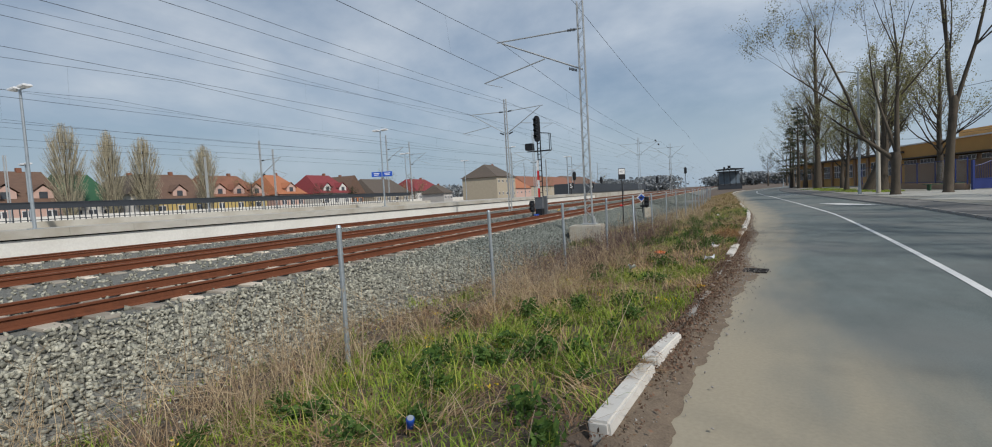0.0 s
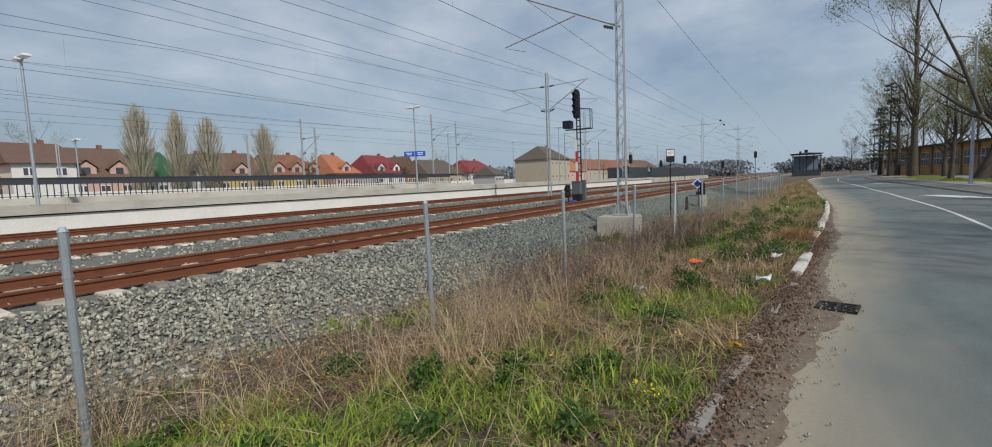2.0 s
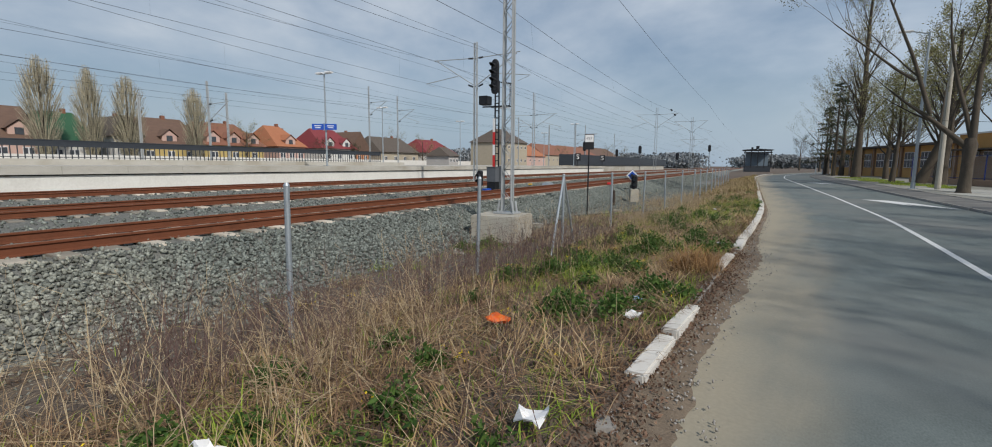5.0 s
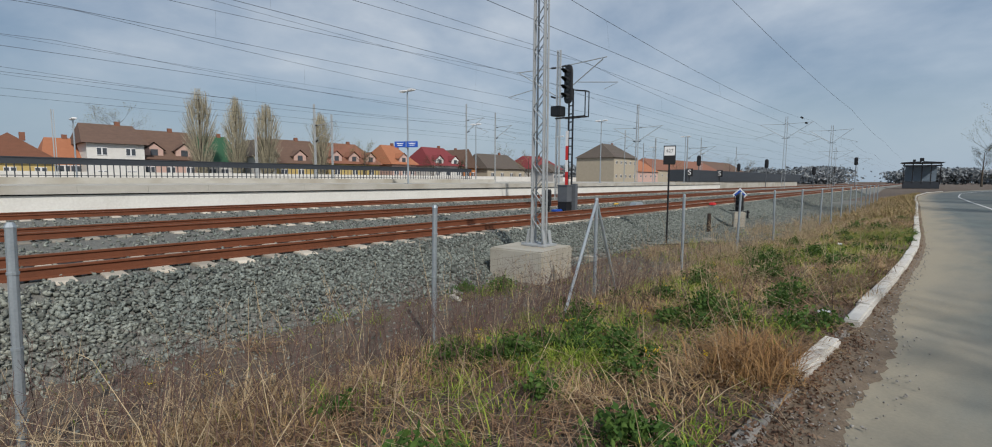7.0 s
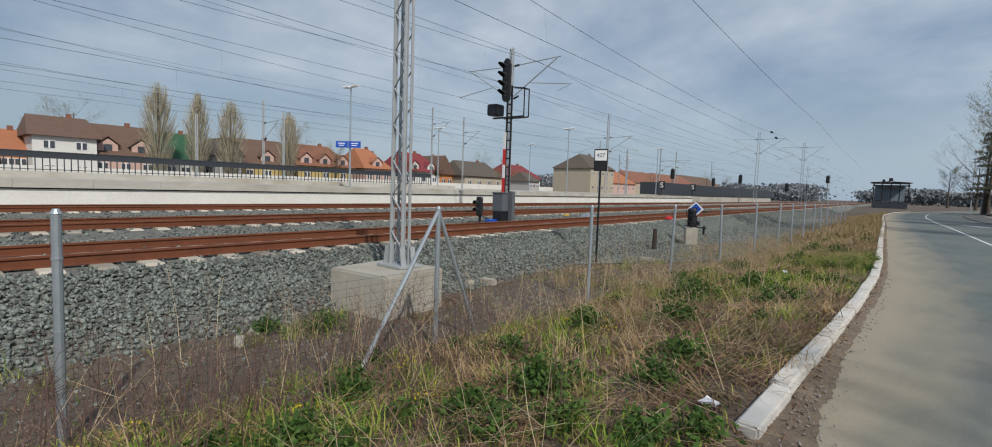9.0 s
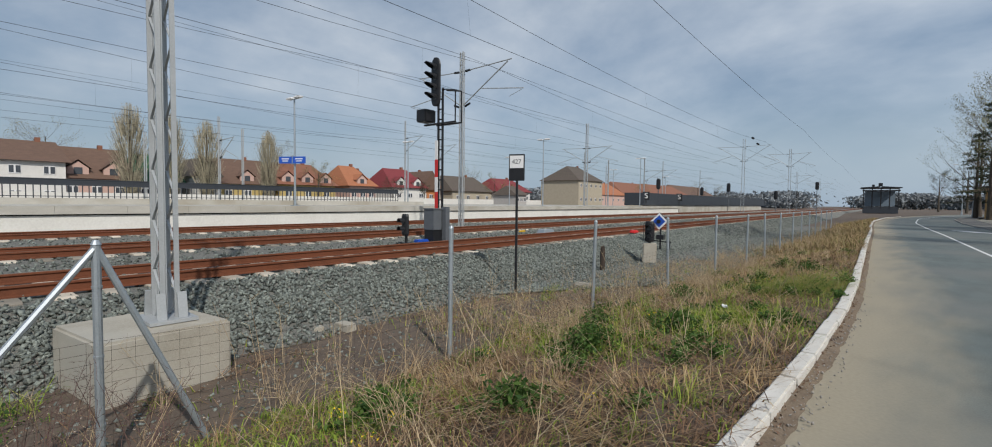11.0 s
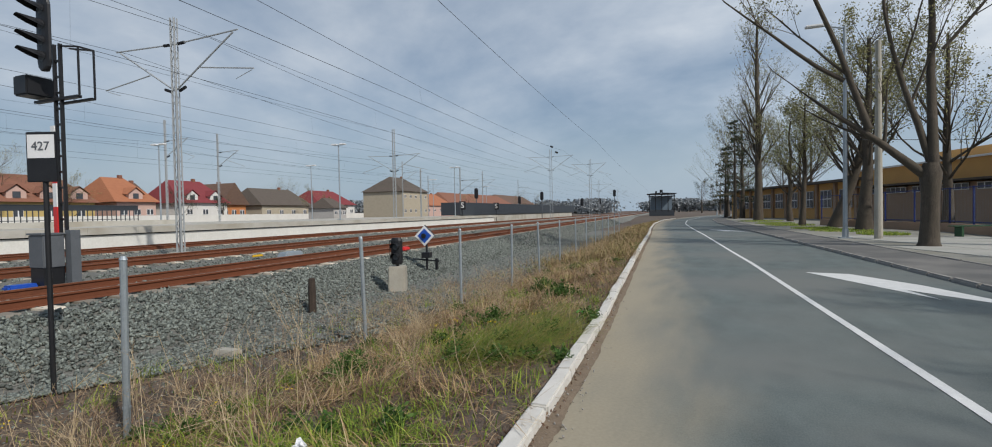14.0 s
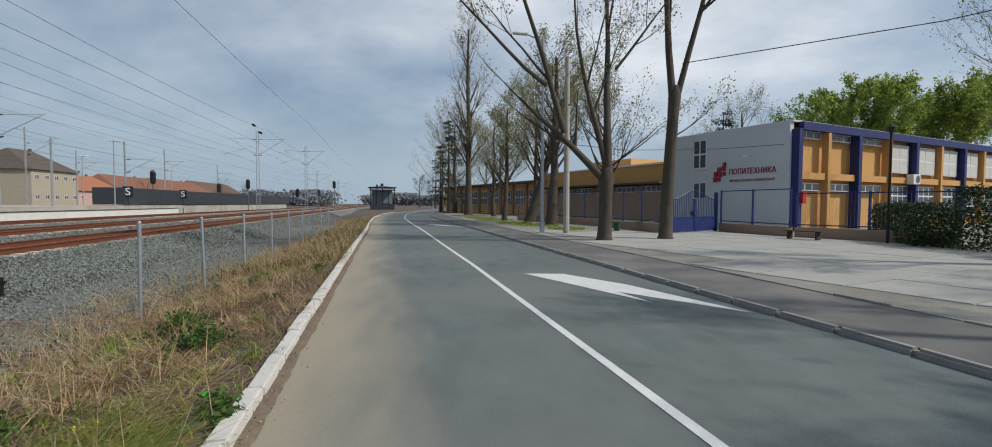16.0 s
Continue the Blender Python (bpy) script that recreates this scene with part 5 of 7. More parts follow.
def poplar(u, w, h, seed, wd=1.0):
    """A columnar tree of many upright twigs."""
    rd = random.Random(seed)
    b = rw(w, u, 0.3)
    tr, tw = MB(), MB()
    tr.tube(b, b + Vector((0, 0, h * .9)), .3, .05, n=7, caps=False)
    pos = []
    for k in range(700):
        a, f = rd.uniform(0, 6.28), rd.uniform(.10, .95)
        f1 = f + rd.uniform(.03, .09)
        env = lambda q: wd * 2.0 * max(.0, math.sin(math.pi * min(1, max(0, (q - .12) / .89)) ** 1.25)) ** .55 + .05
        k_ = rd.uniform(.3, 1)
        p0 = b + Vector((math.cos(a) * env(f) * k_ * .55, math.sin(a) * env(f) * k_ * .55, h * max(.1, f - .1)))
        p1 = b + Vector((math.cos(a) * env(f1) * k_, math.sin(a) * env(f1) * k_, h * min(1, f1)))
        tw.tube(p0, p1, .03, .008, n=3, caps=False)
        for j in range(9):
            pos.append(p0.lerp(p1, rd.uniform(.2, 1.05)) + Vector((rd.gauss(0, .10), rd.gauss(0, .10), rd.gauss(0, .12))))
    th = thing("tree", "columnar poplar with pale brown upright twigs", "tree", "poplars by the houses")
    part("trunk", tr, M["bark"], th)
    tagged(part("branchwork", tw, M["poplar"], th), kind="stuff")
    part("crown", leaves("crown", np.array(pos), .06, M["poplar"]), None, th)


poplar(17.6, 61, 12.8, 1, 1.2)
poplar(22.0, 61, 12.3, 2, 1.0)
poplar(26.0, 61, 11.9, 3, 1.2)
poplar(34.2, 61, 11.5, 4, .95)


def far_tree(u, w, h, seed, leaf="bud", n=900):
    p = rw(w, u, 0)
    tall_tree(p.x, p.y, h, seed, .2, spread=1.2, leaf=leaf, n=n, label="bare village tree among the houses", kids=4)


for i, (u, w, h) in enumerate(((12.5, 78, 12), (40, 70, 11.5), (44, 64, 8), (58, 62, 6), (64, 60, 5), (88, 62, 8), (100, 80, 11), (146, 66, 9), (150, 70, 10), (175, 60, 9), (240, 60, 12), (270, 60, 12))):
    SIDE[0] = WEST if u < 110 else Matrix()
    far_tree(u, w, h, 90 + i, ("bud", "bud", "bud", "conifer", "conifer", "bud", "bud", "leaf", "leaf")[i % 9], 1500)


def thicket(name, label, pts, w, h, n, leaf, size):
    """A far wood or hedge of many leaves."""
    pos = []
    for _ in range(n):
        k = random.randrange(len(pts) - 1)
        a, b = Vector(pts[k]), Vector(pts[k + 1])
        p = a.lerp(b, random.random())
        hh = h * (0.75 + 0.35 * noise.noise((p.x * .12, p.y * .12, 4)))
        q = random.random() ** .6
        pos.append((p.x + random.gauss(0, w / 3), p.y + random.gauss(0, w / 3), p.z + q * hh))
    return thing(name, label, "hedge" if "hedge" in name else "woods", kind="stuff", mesh=leaves(name, np.array(pos), size, M[leaf]))


# aerial haze is painted into this grey-blue twig colour
M["haze_wood"] = leafmat("hazed_twigs", (.29, .31, .32), (.22, .24, .255), .2)
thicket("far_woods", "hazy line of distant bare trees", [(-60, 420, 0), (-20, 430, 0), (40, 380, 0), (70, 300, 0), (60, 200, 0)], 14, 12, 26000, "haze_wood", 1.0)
thicket("far_woods", "distant woods along the railway in haze-tinted grey-blue", [rw(30, 330), rw(60, 420), rw(120, 420), rw(160, 300), rw(150, 150)], 16, 12, 26000, "haze_wood", 1.05)

# ---------------------------------------------------------------- school
SIDE[0] = EAST
SP, ST = Vector((18.8, 49.2, 0)), radians(20)
SC = Matrix.Translation(SP) @ Matrix.Rotation(ST, 4, "Z")        # x along the long side, y along the gable, both away from the corner
M["gable"] = mat("gable_plaster", (0.62, 0.65, 0.66), (0.55, 0.58, 0.59), 0.85, scale=.5, fine=30, bump=0.1, c3=(.57, .60, .61), big=.25, dist=.004)
M["orange"] = mat("orange_plaster", (0.66, 0.37, 0.13), (0.56, 0.31, 0.11), 0.85, scale=.8, fine=30, bump=0.15, dist=.004)
M["terracotta"] = mat("brown_plaster", (0.40, 0.265, 0.18), (0.31, 0.205, 0.14), 0.85, scale=.8, fine=30, bump=0.15, dist=.004)
M["school_blue"] = mat("school_blue", (0.02, 0.032, 0.15), (0.016, 0.026, 0.11), 0.6, scale=2, bump=.1, dist=.003)
M["curtain"] = mat("pale_curtain", (0.62, 0.62, 0.58), (0.52, 0.52, 0.48), 0.8, scale=3, bump=.1)
M["sign_red"] = mat("sign_red", (0.33, 0.02, 0.05), (0.28, 0.02, 0.045), 0.5, bump=0)
H = 5.85
school = thing("school_building", "two-storey school with grey gable, orange panels and blue columns", "school building")
LS = 44.0
body = MB().box((LS / 2 + .15, 3.95, H / 2 - .1), (LS - .3, 7.5, H - .2), m=SC)
part("wall", body, M["orange"], school, "orange plastered walls")
part("gable_wall", MB().box((0, 3.9, H / 2), (.3, 7.8, H), m=SC), M["gable"], school, "pale grey plastered gable")
part("roof", MB().box((LS / 2, 3.95, H + .03), (LS + .1, 8.1, .1), m=SC), M["gable"], school, "flat roof edge")
part("fascia", MB().box((LS / 2 + .3, -.22, H - .22), (LS - .3, .28, .42), m=SC), M["school_blue"], school, "dark blue roof fascia")


def window(parent, m, x, z, w, h, axis, cols=2, rows=1, pane="glass", d=.05):
    """A framed window; axis 0: along the long side, 1: along the gable."""
    sz = (w, d, h) if axis == 0 else (d, w, h)
    pos = (x, -.03, z) if axis == 0 else (-.17, x, z)
    wi = part("window", MB().box(pos, sz, m=m), M["white"], parent, "white framed window")
    for c in range(cols):
        for r in range(rows):
            pw, ph = w / cols - .1, h / rows - .1
            ox, oz = -w / 2 + w * (c + .5) / cols, -h / 2 + h * (r + .5) / rows
            sz2 = (pw, .02, ph) if axis == 0 else (.02, pw, ph)
            pos2 = (x + ox, -.03 - d / 2 - .004, z + oz) if axis == 0 else (-.17 - d / 2 - .004, x + ox, z + oz)
            part("pane", MB().box(pos2, sz2, m=m), M[pane], wi)
    return wi


window(school, SC, 5.62, 4.6, .95, 1.75, 1, 2, 2)
window(school, SC, 5.58, 2.35, .95, 1.0, 1, 2, 1)
part("sill", MB().box((-.2, 5.62, 3.69), (.16, 1.05, .05), m=SC), M["white"], school)
for i, x in enumerate((0.05, 2.9, 5.85, 9.35, 12.5, 16.0, 19.3, 22.6, 25.9, 29.2, 32.5, 36, 40)):
    blue = i % 2 == 0
    part("pilaster", MB().box((x + (.12 if i == 0 else 0), -.16, (H - .42) / 2 + .02), (.26 if not blue else .32, .5 if blue else .36, H - .44), m=SC), M["school_blue" if blue else "orange"], school, "dark blue column" if blue else "orange pilaster")
xs_ = [.1, 2.9, 5.85, 9.35, 12.5, 16.0, 19.3, 22.6, 25.9, 29.2, 32.5, 36, 40]
for i, (a, b) in enumerate(zip(xs_, xs_[1:])):
    xm, wd = (a + b) / 2, b - a - .5
    part("ledge", MB().box((xm, -.12, 3.02), (wd + .1, .24, .36), m=SC), M["orange"], school)
    if i < 3:
        window(school, SC, xm, 5.22, wd * .85, .4, 0, 3, 1)
        window(school, SC, xm, 2.45, wd * .85, .42, 0, 3, 1)
    else:
        window(school, SC, xm, 4.35, wd * .92, 1.75, 0, 2, 2, "curtain")
        window(school, SC, xm, 1.75, wd * .9, 1.9, 0, 4, 3)
ac = thing("air_conditioner", "white air conditioner box on the school wall", "air conditioner")
part("case", MB().box((12.0, -.42, 3.1), (.9, .35, .62), m=SC), M["white"], ac, bevel=.02)
part("fan_grille", MB().tube(local(SC, 12.1, -.6, 3.1), local(SC, 12.1, -.615, 3.1), .24, n=16), M["boxgrey"], ac)
red = thing("fire_box", "small red box on the school wall", "box", mesh=MB().box((.35, -.46, 1.85), (.3, .2, .6), m=SC).mesh("fire_box", M["red"], bevel=.01))
# lettering on the gable
sg = thing("school_sign", "dark red raised letters and block emblem on the gable", "sign")
GM = Matrix.Translation(local(SC, -.17, 0, 0)) @ Matrix.Rotation(ST - math.pi / 2, 4, "Z")
lettering("ПОЛИТЕХНИКА", .46, M["sign_red"], sg, GM @ Matrix.Translation((-2.12, 0, 3.37)), .02, "lettering", 2.85)
lettering("ШКОЛА ЗА НОВЕ ТЕХНОЛОГИЈЕ", .2, M["sign_red"], sg, GM @ Matrix.Translation((-2.12, 0, 2.86)), .01, "lettering", 2.75)
for x, z, s in ((-4.2, 3.55, .3), (-3.88, 3.62, .28), (-4.45, 3.3, .28), (-4.15, 3.28, .3), (-3.85, 3.3, .24), (-4.48, 2.98, .3), (-3.85, 3.85, .26), (-4.2, 2.98, .24)):
    part("emblem_block", MB().box((x, -.02, z), (s, .05, s * 1.05), m=GM), M["sign_red"], sg, bevel=.03)
cam_ = thing("wall_camera", "small white camera bracket on the gable", "camera")
part("arm", MB().bar(local(GM, -2.1, 0, 4.25), local(GM, -2.1, -.35, 4.25), .04), M["white"], cam_)
part("case", MB().box((-2.2, -.38, 4.2), (.3, .12, .12), m=GM), M["white"], cam_)

# ---------------------------------------------------------------- orange workshop
WC = Matrix.Translation((19.0, 63.2, 0)) @ Matrix.Rotation(ST, 4, "Z")     # y runs away along the facade
wk = thing("workshop_building", "low orange workshop with overhanging roof and window bands", "building")
part("wall", MB().box((6, 9, 1.55), (12, 18, 3.1), m=WC), M["terracotta"], wk, "brown lower wall")
part("upper_wall", MB().box((6, 9, 4.05), (12.6, 18.6, 1.5), m=WC), M["orange"], wk, "orange upper wall")
part("roof", MB().box((6, 9, 4.86), (13, 19, .14), m=WC), M["white"], wk)
part("rooflight", MB().box((5, 10, 5.4), (5, 6, 1.0), m=WC), M["orange"], wk)
part("eave", MB().box((-.6, 9, 3.24), (1.6, 18.8, .14), m=WC), M["r_dark"], wk, "dark corrugated eave")
for k in range(6):
    window(wk, WC, 1.6 + k * 3.0, 2.78, 2.3, .5, 1, 4, 1)
part("wing_wall", MB().box((6, 34, 2.0), (12, 32, 4.0), m=WC), M["orange"], wk, "orange wing")
part("wing_roof", MB().box((5.6, 34, 4.1), (13.4, 33, .25), m=WC), M["r_dark"], wk)
for k in range(9):
    window(wk, WC, 20.5 + k * 3.4, 2.3, 2.0, 1.9, 1, 3, 2)
    part("pier", MB().box((-.1, 18.9 + k * 3.4, 2.0), (.3, .4, 4.0), m=WC), M["terracotta"], wk)

# ---------------------------------------------------------------- gate, fences, plinth
gate = thing("double_gate", "dark blue steel double gate with arched top", "gate")
ga, gb = Vector((11.2, 47.3, .1)), Vector((14.55, 49.05, .1))
gd = (gb - ga).normalized()
for s in (0, 1):
    p = ga + gd * ((gb - ga).length * s)
    part("post", MB().box(p + Vector((0, 0, 1.0)), (.14, .14, 2.0), rz=.48), M["gate_blue"], gate)
for leaf_ in (0, 1):
    o = ga + gd * (.1 + leaf_ * 1.85)
    wd = 1.72
    lf = part("leaf", MB().bar(o + Vector((0, 0, .1)), o + gd * wd + Vector((0, 0, .1)), .05).bar(o + Vector((0, 0, .75)), o + gd * wd + Vector((0, 0, .75)), .05).bar(o + Vector((0, 0, .1)), o + Vector((0, 0, 1.65)), .05).bar(o + gd * wd + Vector((0, 0, .1)), o + gd * wd + Vector((0, 0, 1.65)), .05), M["gate_blue"], gate)
    part("sheet", MB().bar(o + Vector((0, 0, .42)), o + gd * wd + Vector((0, 0, .42)), .012, .62), M["gate_blue"], lf, "solid lower sheet")
    top = []
    for k in range(13):
        t_ = k / 12
        f = t_ if leaf_ == 0 else 1 - t_
        z = 1.62 + .42 * math.sin(f * math.pi / 2) ** 2
        top.append(o + gd * (wd * t_) + Vector((0, 0, z)))
        if 0 < k < 12:
            part("bar", MB().bar(o + gd * (wd * t_) + Vector((0, 0, .75)), top[-1], .022), M["gate_blue"], lf)
    part("top_arch", MB().path(top, .025, 5), M["gate_blue"], lf)
part("lock", MB().tube(ga + gd * 1.88 + Vector((.05, -.1, .95)), ga + gd * 1.88 + Vector((-.05, .1, .95)), .14, n=12), M["gate_blue"], gate)
plinth = thing("plinth_wall", "low brown plinth under the blue fence", "wall", kind="structure")
fb = thing("school_fence", "blue steel fence posts with wire mesh on a brown plinth", "fence")


def fence_run(a, b, n, h=2.0, arch=True):
    a, b = Vector(a), Vector(b)
    d = (b - a)
    part("plinth", MB().bar(a + Vector((0, 0, .22)), b + Vector((0, 0, .22)), .25, .45), M["terracotta"], plinth)
    for k in range(n + 1):
        p = a + d * (k / n)
        part("post", MB().bar(p + Vector((0, 0, .4)), p + Vector((0, 0, h)), .07), M["gate_blue"], fb)
    for z in (.55, h - .05):
        part("rail", MB().bar(a + Vector((0, 0, z)), b + Vector((0, 0, z)), .045), M["gate_blue"], fb)
    ms = MB()
    m_ = int(d.length / .12)
    for k in range(m_):
        p = a + d * (k / m_)
        ms.bar(p + Vector((0, 0, .5)), p + Vector((0, 0, h)), .003)
    tagged(part("mesh_wires", ms, M["galv"], fb), kind="stuff")


fence_run((14.75, 48.9, .1), (15.2, 44.6, .1), 2, 2.1)
fence_run((15.3, 44.4, .1), (17.8, 40.0, .1), 2, 1.9)
fence_run((11.0, 47.6, .1), (10.6, 54, .1), 3, 2.2)
fence_run((10.6, 54, .1), (7.2, 66, .1), 5, 2.2)
# bench
bn = thing("bench", "dark wooden bench at the plaza edge", "bench")
BM = Matrix.Translation((14.5, 43.0, .10)) @ Matrix.Diagonal((.85, .85, .8, 1)) @ Matrix.Rotation(radians(-65), 4, "Z")
for k in range(3):
    part("slat", MB().box((0, -.14 + k * .14, .44), (1.6, .11, .04), m=BM), M["oldwood"], bn)
for s in (-.6, .6):
    part("leg", MB().box((s, 0, .21), (.08, .36, .42), m=BM), M["oldwood"], bn)
BM2 = Matrix.Translation((10.2, 49.6, .13)) @ Matrix.Rotation(radians(20), 4, "Z")
bn2 = thing("bench", "green painted bench by the fence", "bench")
M["green"] = mat("green_paint", (.03, .09, .04), None, .6)
for k in range(3):
    part("slat", MB().box((0, -.14 + k * .14, .44), (2.4, .11, .04), m=BM2), M["green"], bn2)
for s in (-.9, .9):
    part("leg", MB().box((s, 0, .21), (.08, .36, .42), m=BM2), M["green"], bn2)


def bush(name, label, c, s, n, leaf, size=.05, rz=0.0):
    pos = rng.uniform(-1, 1, (n, 3))
    pos /= np.maximum(1e-3, (np.abs(pos) ** 8).sum(1))[:, None] ** (.85 / 8)
    pos = np.clip(pos, -1, 1) * (1 + .08 * rng.normal(size=(n, 1)))
    pos = pos * np.array(s) / 2
    ca, sa = math.cos(rz), math.sin(rz)
    pos = np.stack([pos[:, 0] * ca - pos[:, 1] * sa, pos[:, 0] * sa + pos[:, 1] * ca, pos[:, 2]], 1) + np.array(c)
    return thing(name, label, "hedge", kind="stuff", mesh=leaves(name, pos, size, M[leaf]))


bush("hedge", "clipped dark green hedge in front of the school", (17.6, 41.6, .8), (1.2, 4.6, 1.4), 9000, "hedge", .055, radians(-30))
bush("bushes", "dark evergreen bushes at the plaza edge", (17.2, 37.6, 1.0), (2.0, 3.0, 2.0), 7000, "hedge", .06)
bush("bushes", "dark evergreen bushes at the plaza edge", (15.8, 35.2, .75), (1.6, 2.4, 1.4), 5000, "hedge", .06)
tall_tree(40, 68, 13, 81, .35, leaf="leaf", n=30000, label="large tree in fresh green leaf behind the school", spread=1.3, kids=6, size=.14)
tall_tree(50, 66, 13, 82, .35, leaf="leaf", n=30000, label="large tree in fresh green leaf behind the school", spread=1.3, kids=6, size=.14)
tall_tree(34, 76, 14, 83, .3, label="bare tree behind the school", spread=1.1)
tall_tree(31, 46, 9, 84, .22, leaf="leaf", n=5000, label="young tree with fresh leaves beside the school", spread=1.2)


tall_tree(28, 44, 12, 85, .28, n=1500, label="bare tree in front of the school", spread=1.25, first=.45)


# ---------------------------------------------------------------- street lamps and posts
def street_lamp(x, y, h, turn, old=False):
    l = thing("street_lamp", "grey steel street lamp with a flat head", "street lamp", "street lamps along the road")
    part("pole", MB().tube((x, y, .08), (x, y, h), .095, .055, n=10), M["galv"], l)
    part("base_plate", MB().box((x, y, .13), (.42, .42, .05), rz=turn).tube((x, y, .1), (x, y, .5), .12, n=10), M["galv"], l)
    e = Vector((x - math.cos(turn) * .9, y - math.sin(turn) * .9, h + .15))
    part("arm", MB().tube((x, y, h - .1), e, .035, n=6), M["galv"], l)
    part("lamp_head", MB().box(e + Vector((-.2, 0, 0)), (.7, .28, .1), rz=turn), M["white"], l, bevel=.03)


street_lamp(5.208, 47.98, 9.1, .1)
for x, y in ((4.0, 84.5), (.8, 112), (-.5, 136), (8, 160)):
    street_lamp(x, y, 8.8, .1)
pp = thing("concrete_pole", "weathered concrete utility pole beside the street lamp", "pole", mesh=MB().tube((6.26, 47.6, .05), (6.26, 47.6, 8.2), .15, .10, n=12).mesh("concrete_pole", M["concrete"]))
pl = thing("park_lamp", "dark post lamp with a small lantern", "street lamp")
part("pole", MB().tube((16.3, 41.2, .1), (16.3, 41.2, 4.1), .05, .04, n=8), M["iron"], pl)
part("lantern", MB().sweep([[(16.3 + r * math.cos(a), 41.2 + r * math.sin(a), z) for a in (2 * math.pi * i / 8 for i in range(8))] for z, r in ((4.0, .05), (4.2, .10), (4.24, .13), (4.34, .03))], caps=True), M["iron"], pl)
pl2 = thing("park_lamp", "dark post lamp behind the workshop fence", "street lamp")
part("pole", MB().tube((16.9, 58, .1), (16.9, 58, 5.0), .05, .04, n=8), M["iron"], pl2)
part("lantern", MB().sweep([[(16.9 + r * math.cos(a), 58 + r * math.sin(a), z) for a in (2 * math.pi * i / 8 for i in range(8))] for z, r in ((5.0, .08), (5.3, .17), (5.35, .2), (5.5, .05))], caps=True), M["iron"], pl2)
M["pane_far"] = mat("hazy_glass", (.20, .25, .30), (.14, .18, .22), .25, scale=.6, bump=0)
bx = thing("station_pavilion", "far black steel pavilion with glass sides", "building")
PV = Matrix.Translation((-13.3, 150, 0)) @ Matrix.Rotation(.15, 4, "Z") @ Matrix.Diagonal((.76, .8, 1, 1))
part("roof", MB().box((0, 0, 5.35), (8.4, 8, .22), m=PV).box((-2.1, 0, 5.62), (4.3, 8, .12), m=PV @ Matrix.Rotation(-.05, 4, "Y")).box((2.1, 0, 5.62), (4.3, 8, .12), m=PV @ Matrix.Rotation(.05, 4, "Y")), M["black"], bx)
part("roof_vent", MB().box((0, 0, 6.1), (.9, .9, .7), m=PV), M["black"], bx)
part("roof_vent", MB().box((-1.6, 0, 5.9), (.6, .6, .5), m=PV), M["black"], bx)
part("eaves_beam", MB().box((0, -3.9, 4.75), (8.2, .2, .3), m=PV), M["black"], bx)
part("glass_side", MB().box((0, 1.5, 3.1), (6.8, .1, 3.2), m=PV), M["pane_far"], bx, "pale hazy glass side")
part("base", MB().box((0, 0, .7), (7.6, 7, 1.4), m=PV), M["railing"], bx)
for s in (-3.8, -1.9, 0, 1.9, 3.8):
    part("column", MB().box((s, -3.4, 3.1), (.24, .24, 4.4), m=PV), M["black"], bx)

SIDE[0] = Matrix()
# ---------------------------------------------------------------- verge plants
def grassmat(name, cols, trans=.25):
    """Blade colours picked by island between the given stops."""
    m = bpy.data.materials.new(name)
    m.use_nodes = True
    n, l = m.node_tree.nodes, m.node_tree.links
    b = n["Principled BSDF"]
    b.inputs["Roughness"].default_value, b.inputs["Specular IOR Level"].default_value = .75, .25
    g = n.new("ShaderNodeNewGeometry")
    r = n.new("ShaderNodeValToRGB")
    r.color_ramp.elements[0].color, r.color_ramp.elements[1].color = (*cols[0], 1), (*cols[-1], 1)
    for i, c in enumerate(cols[1:-1]):
        e = r.color_ramp.elements.new((i + 1) / (len(cols) - 1))
        e.color = (*c, 1)
    l.new(g.outputs["Random Per Island"], r.inputs[0])
    l.new(r.outputs["Color"], b.inputs["Base Color"])
    t = n.new("ShaderNodeBsdfTranslucent")
    l.new(r.outputs["Color"], t.inputs["Color"])
    mx = n.new("ShaderNodeMixShader")
    mx.inputs[0].default_value = trans
    l.new(b.outputs[0], mx.inputs[1])
    l.new(t.outputs[0], mx.inputs[2])
    l.new(mx.outputs[0], n["Material Output"].inputs["Surface"])
    return m


M["grass"] = grassmat("green_grass", [(.06, .12, .018), (.19, .29, .035), (.33, .43, .06), (.13, .20, .028), (.42, .40, .10), (.27, .37, .045)])
M["straw"] = grassmat("dry_grass", [(.42, .29, .14), (.26, .165, .09), (.15, .09, .055), (.36, .235, .115), (.19, .115, .07), (.50, .375, .21), (.28, .175, .09)], .15)
M["gold"] = grassmat("golden_straw", [(.52, .36, .17), (.35, .225, .11), (.60, .46, .27), (.24, .15, .08), (.46, .31, .14)], .15)
M["thatch"] = grassmat("dead_thatch", [(.24, .14, .08), (.125, .075, .045), (.35, .22, .125), (.08, .05, .035), (.28, .165, .095)], .05)
M["far_grass"] = grassmat("far_grass", [(.36, .25, .13), (.20, .20, .06), (.28, .18, .10), (.44, .32, .17), (.24, .16, .09)], .15)
M["stalk"] = grassmat("dry_stalk", [(.40, .30, .18), (.56, .45, .29), (.22, .15, .095), (.48, .37, .23)], .05)
M["weed"] = grassmat("weed_leaf", [(.035, .08, .02), (.07, .14, .03), (.11, .18, .04), (.05, .10, .025)], .25)
M["rusty"] = grassmat("rusty_grass", [(.34, .19, .075), (.22, .115, .05), (.43, .26, .11), (.15, .08, .04)], .12)
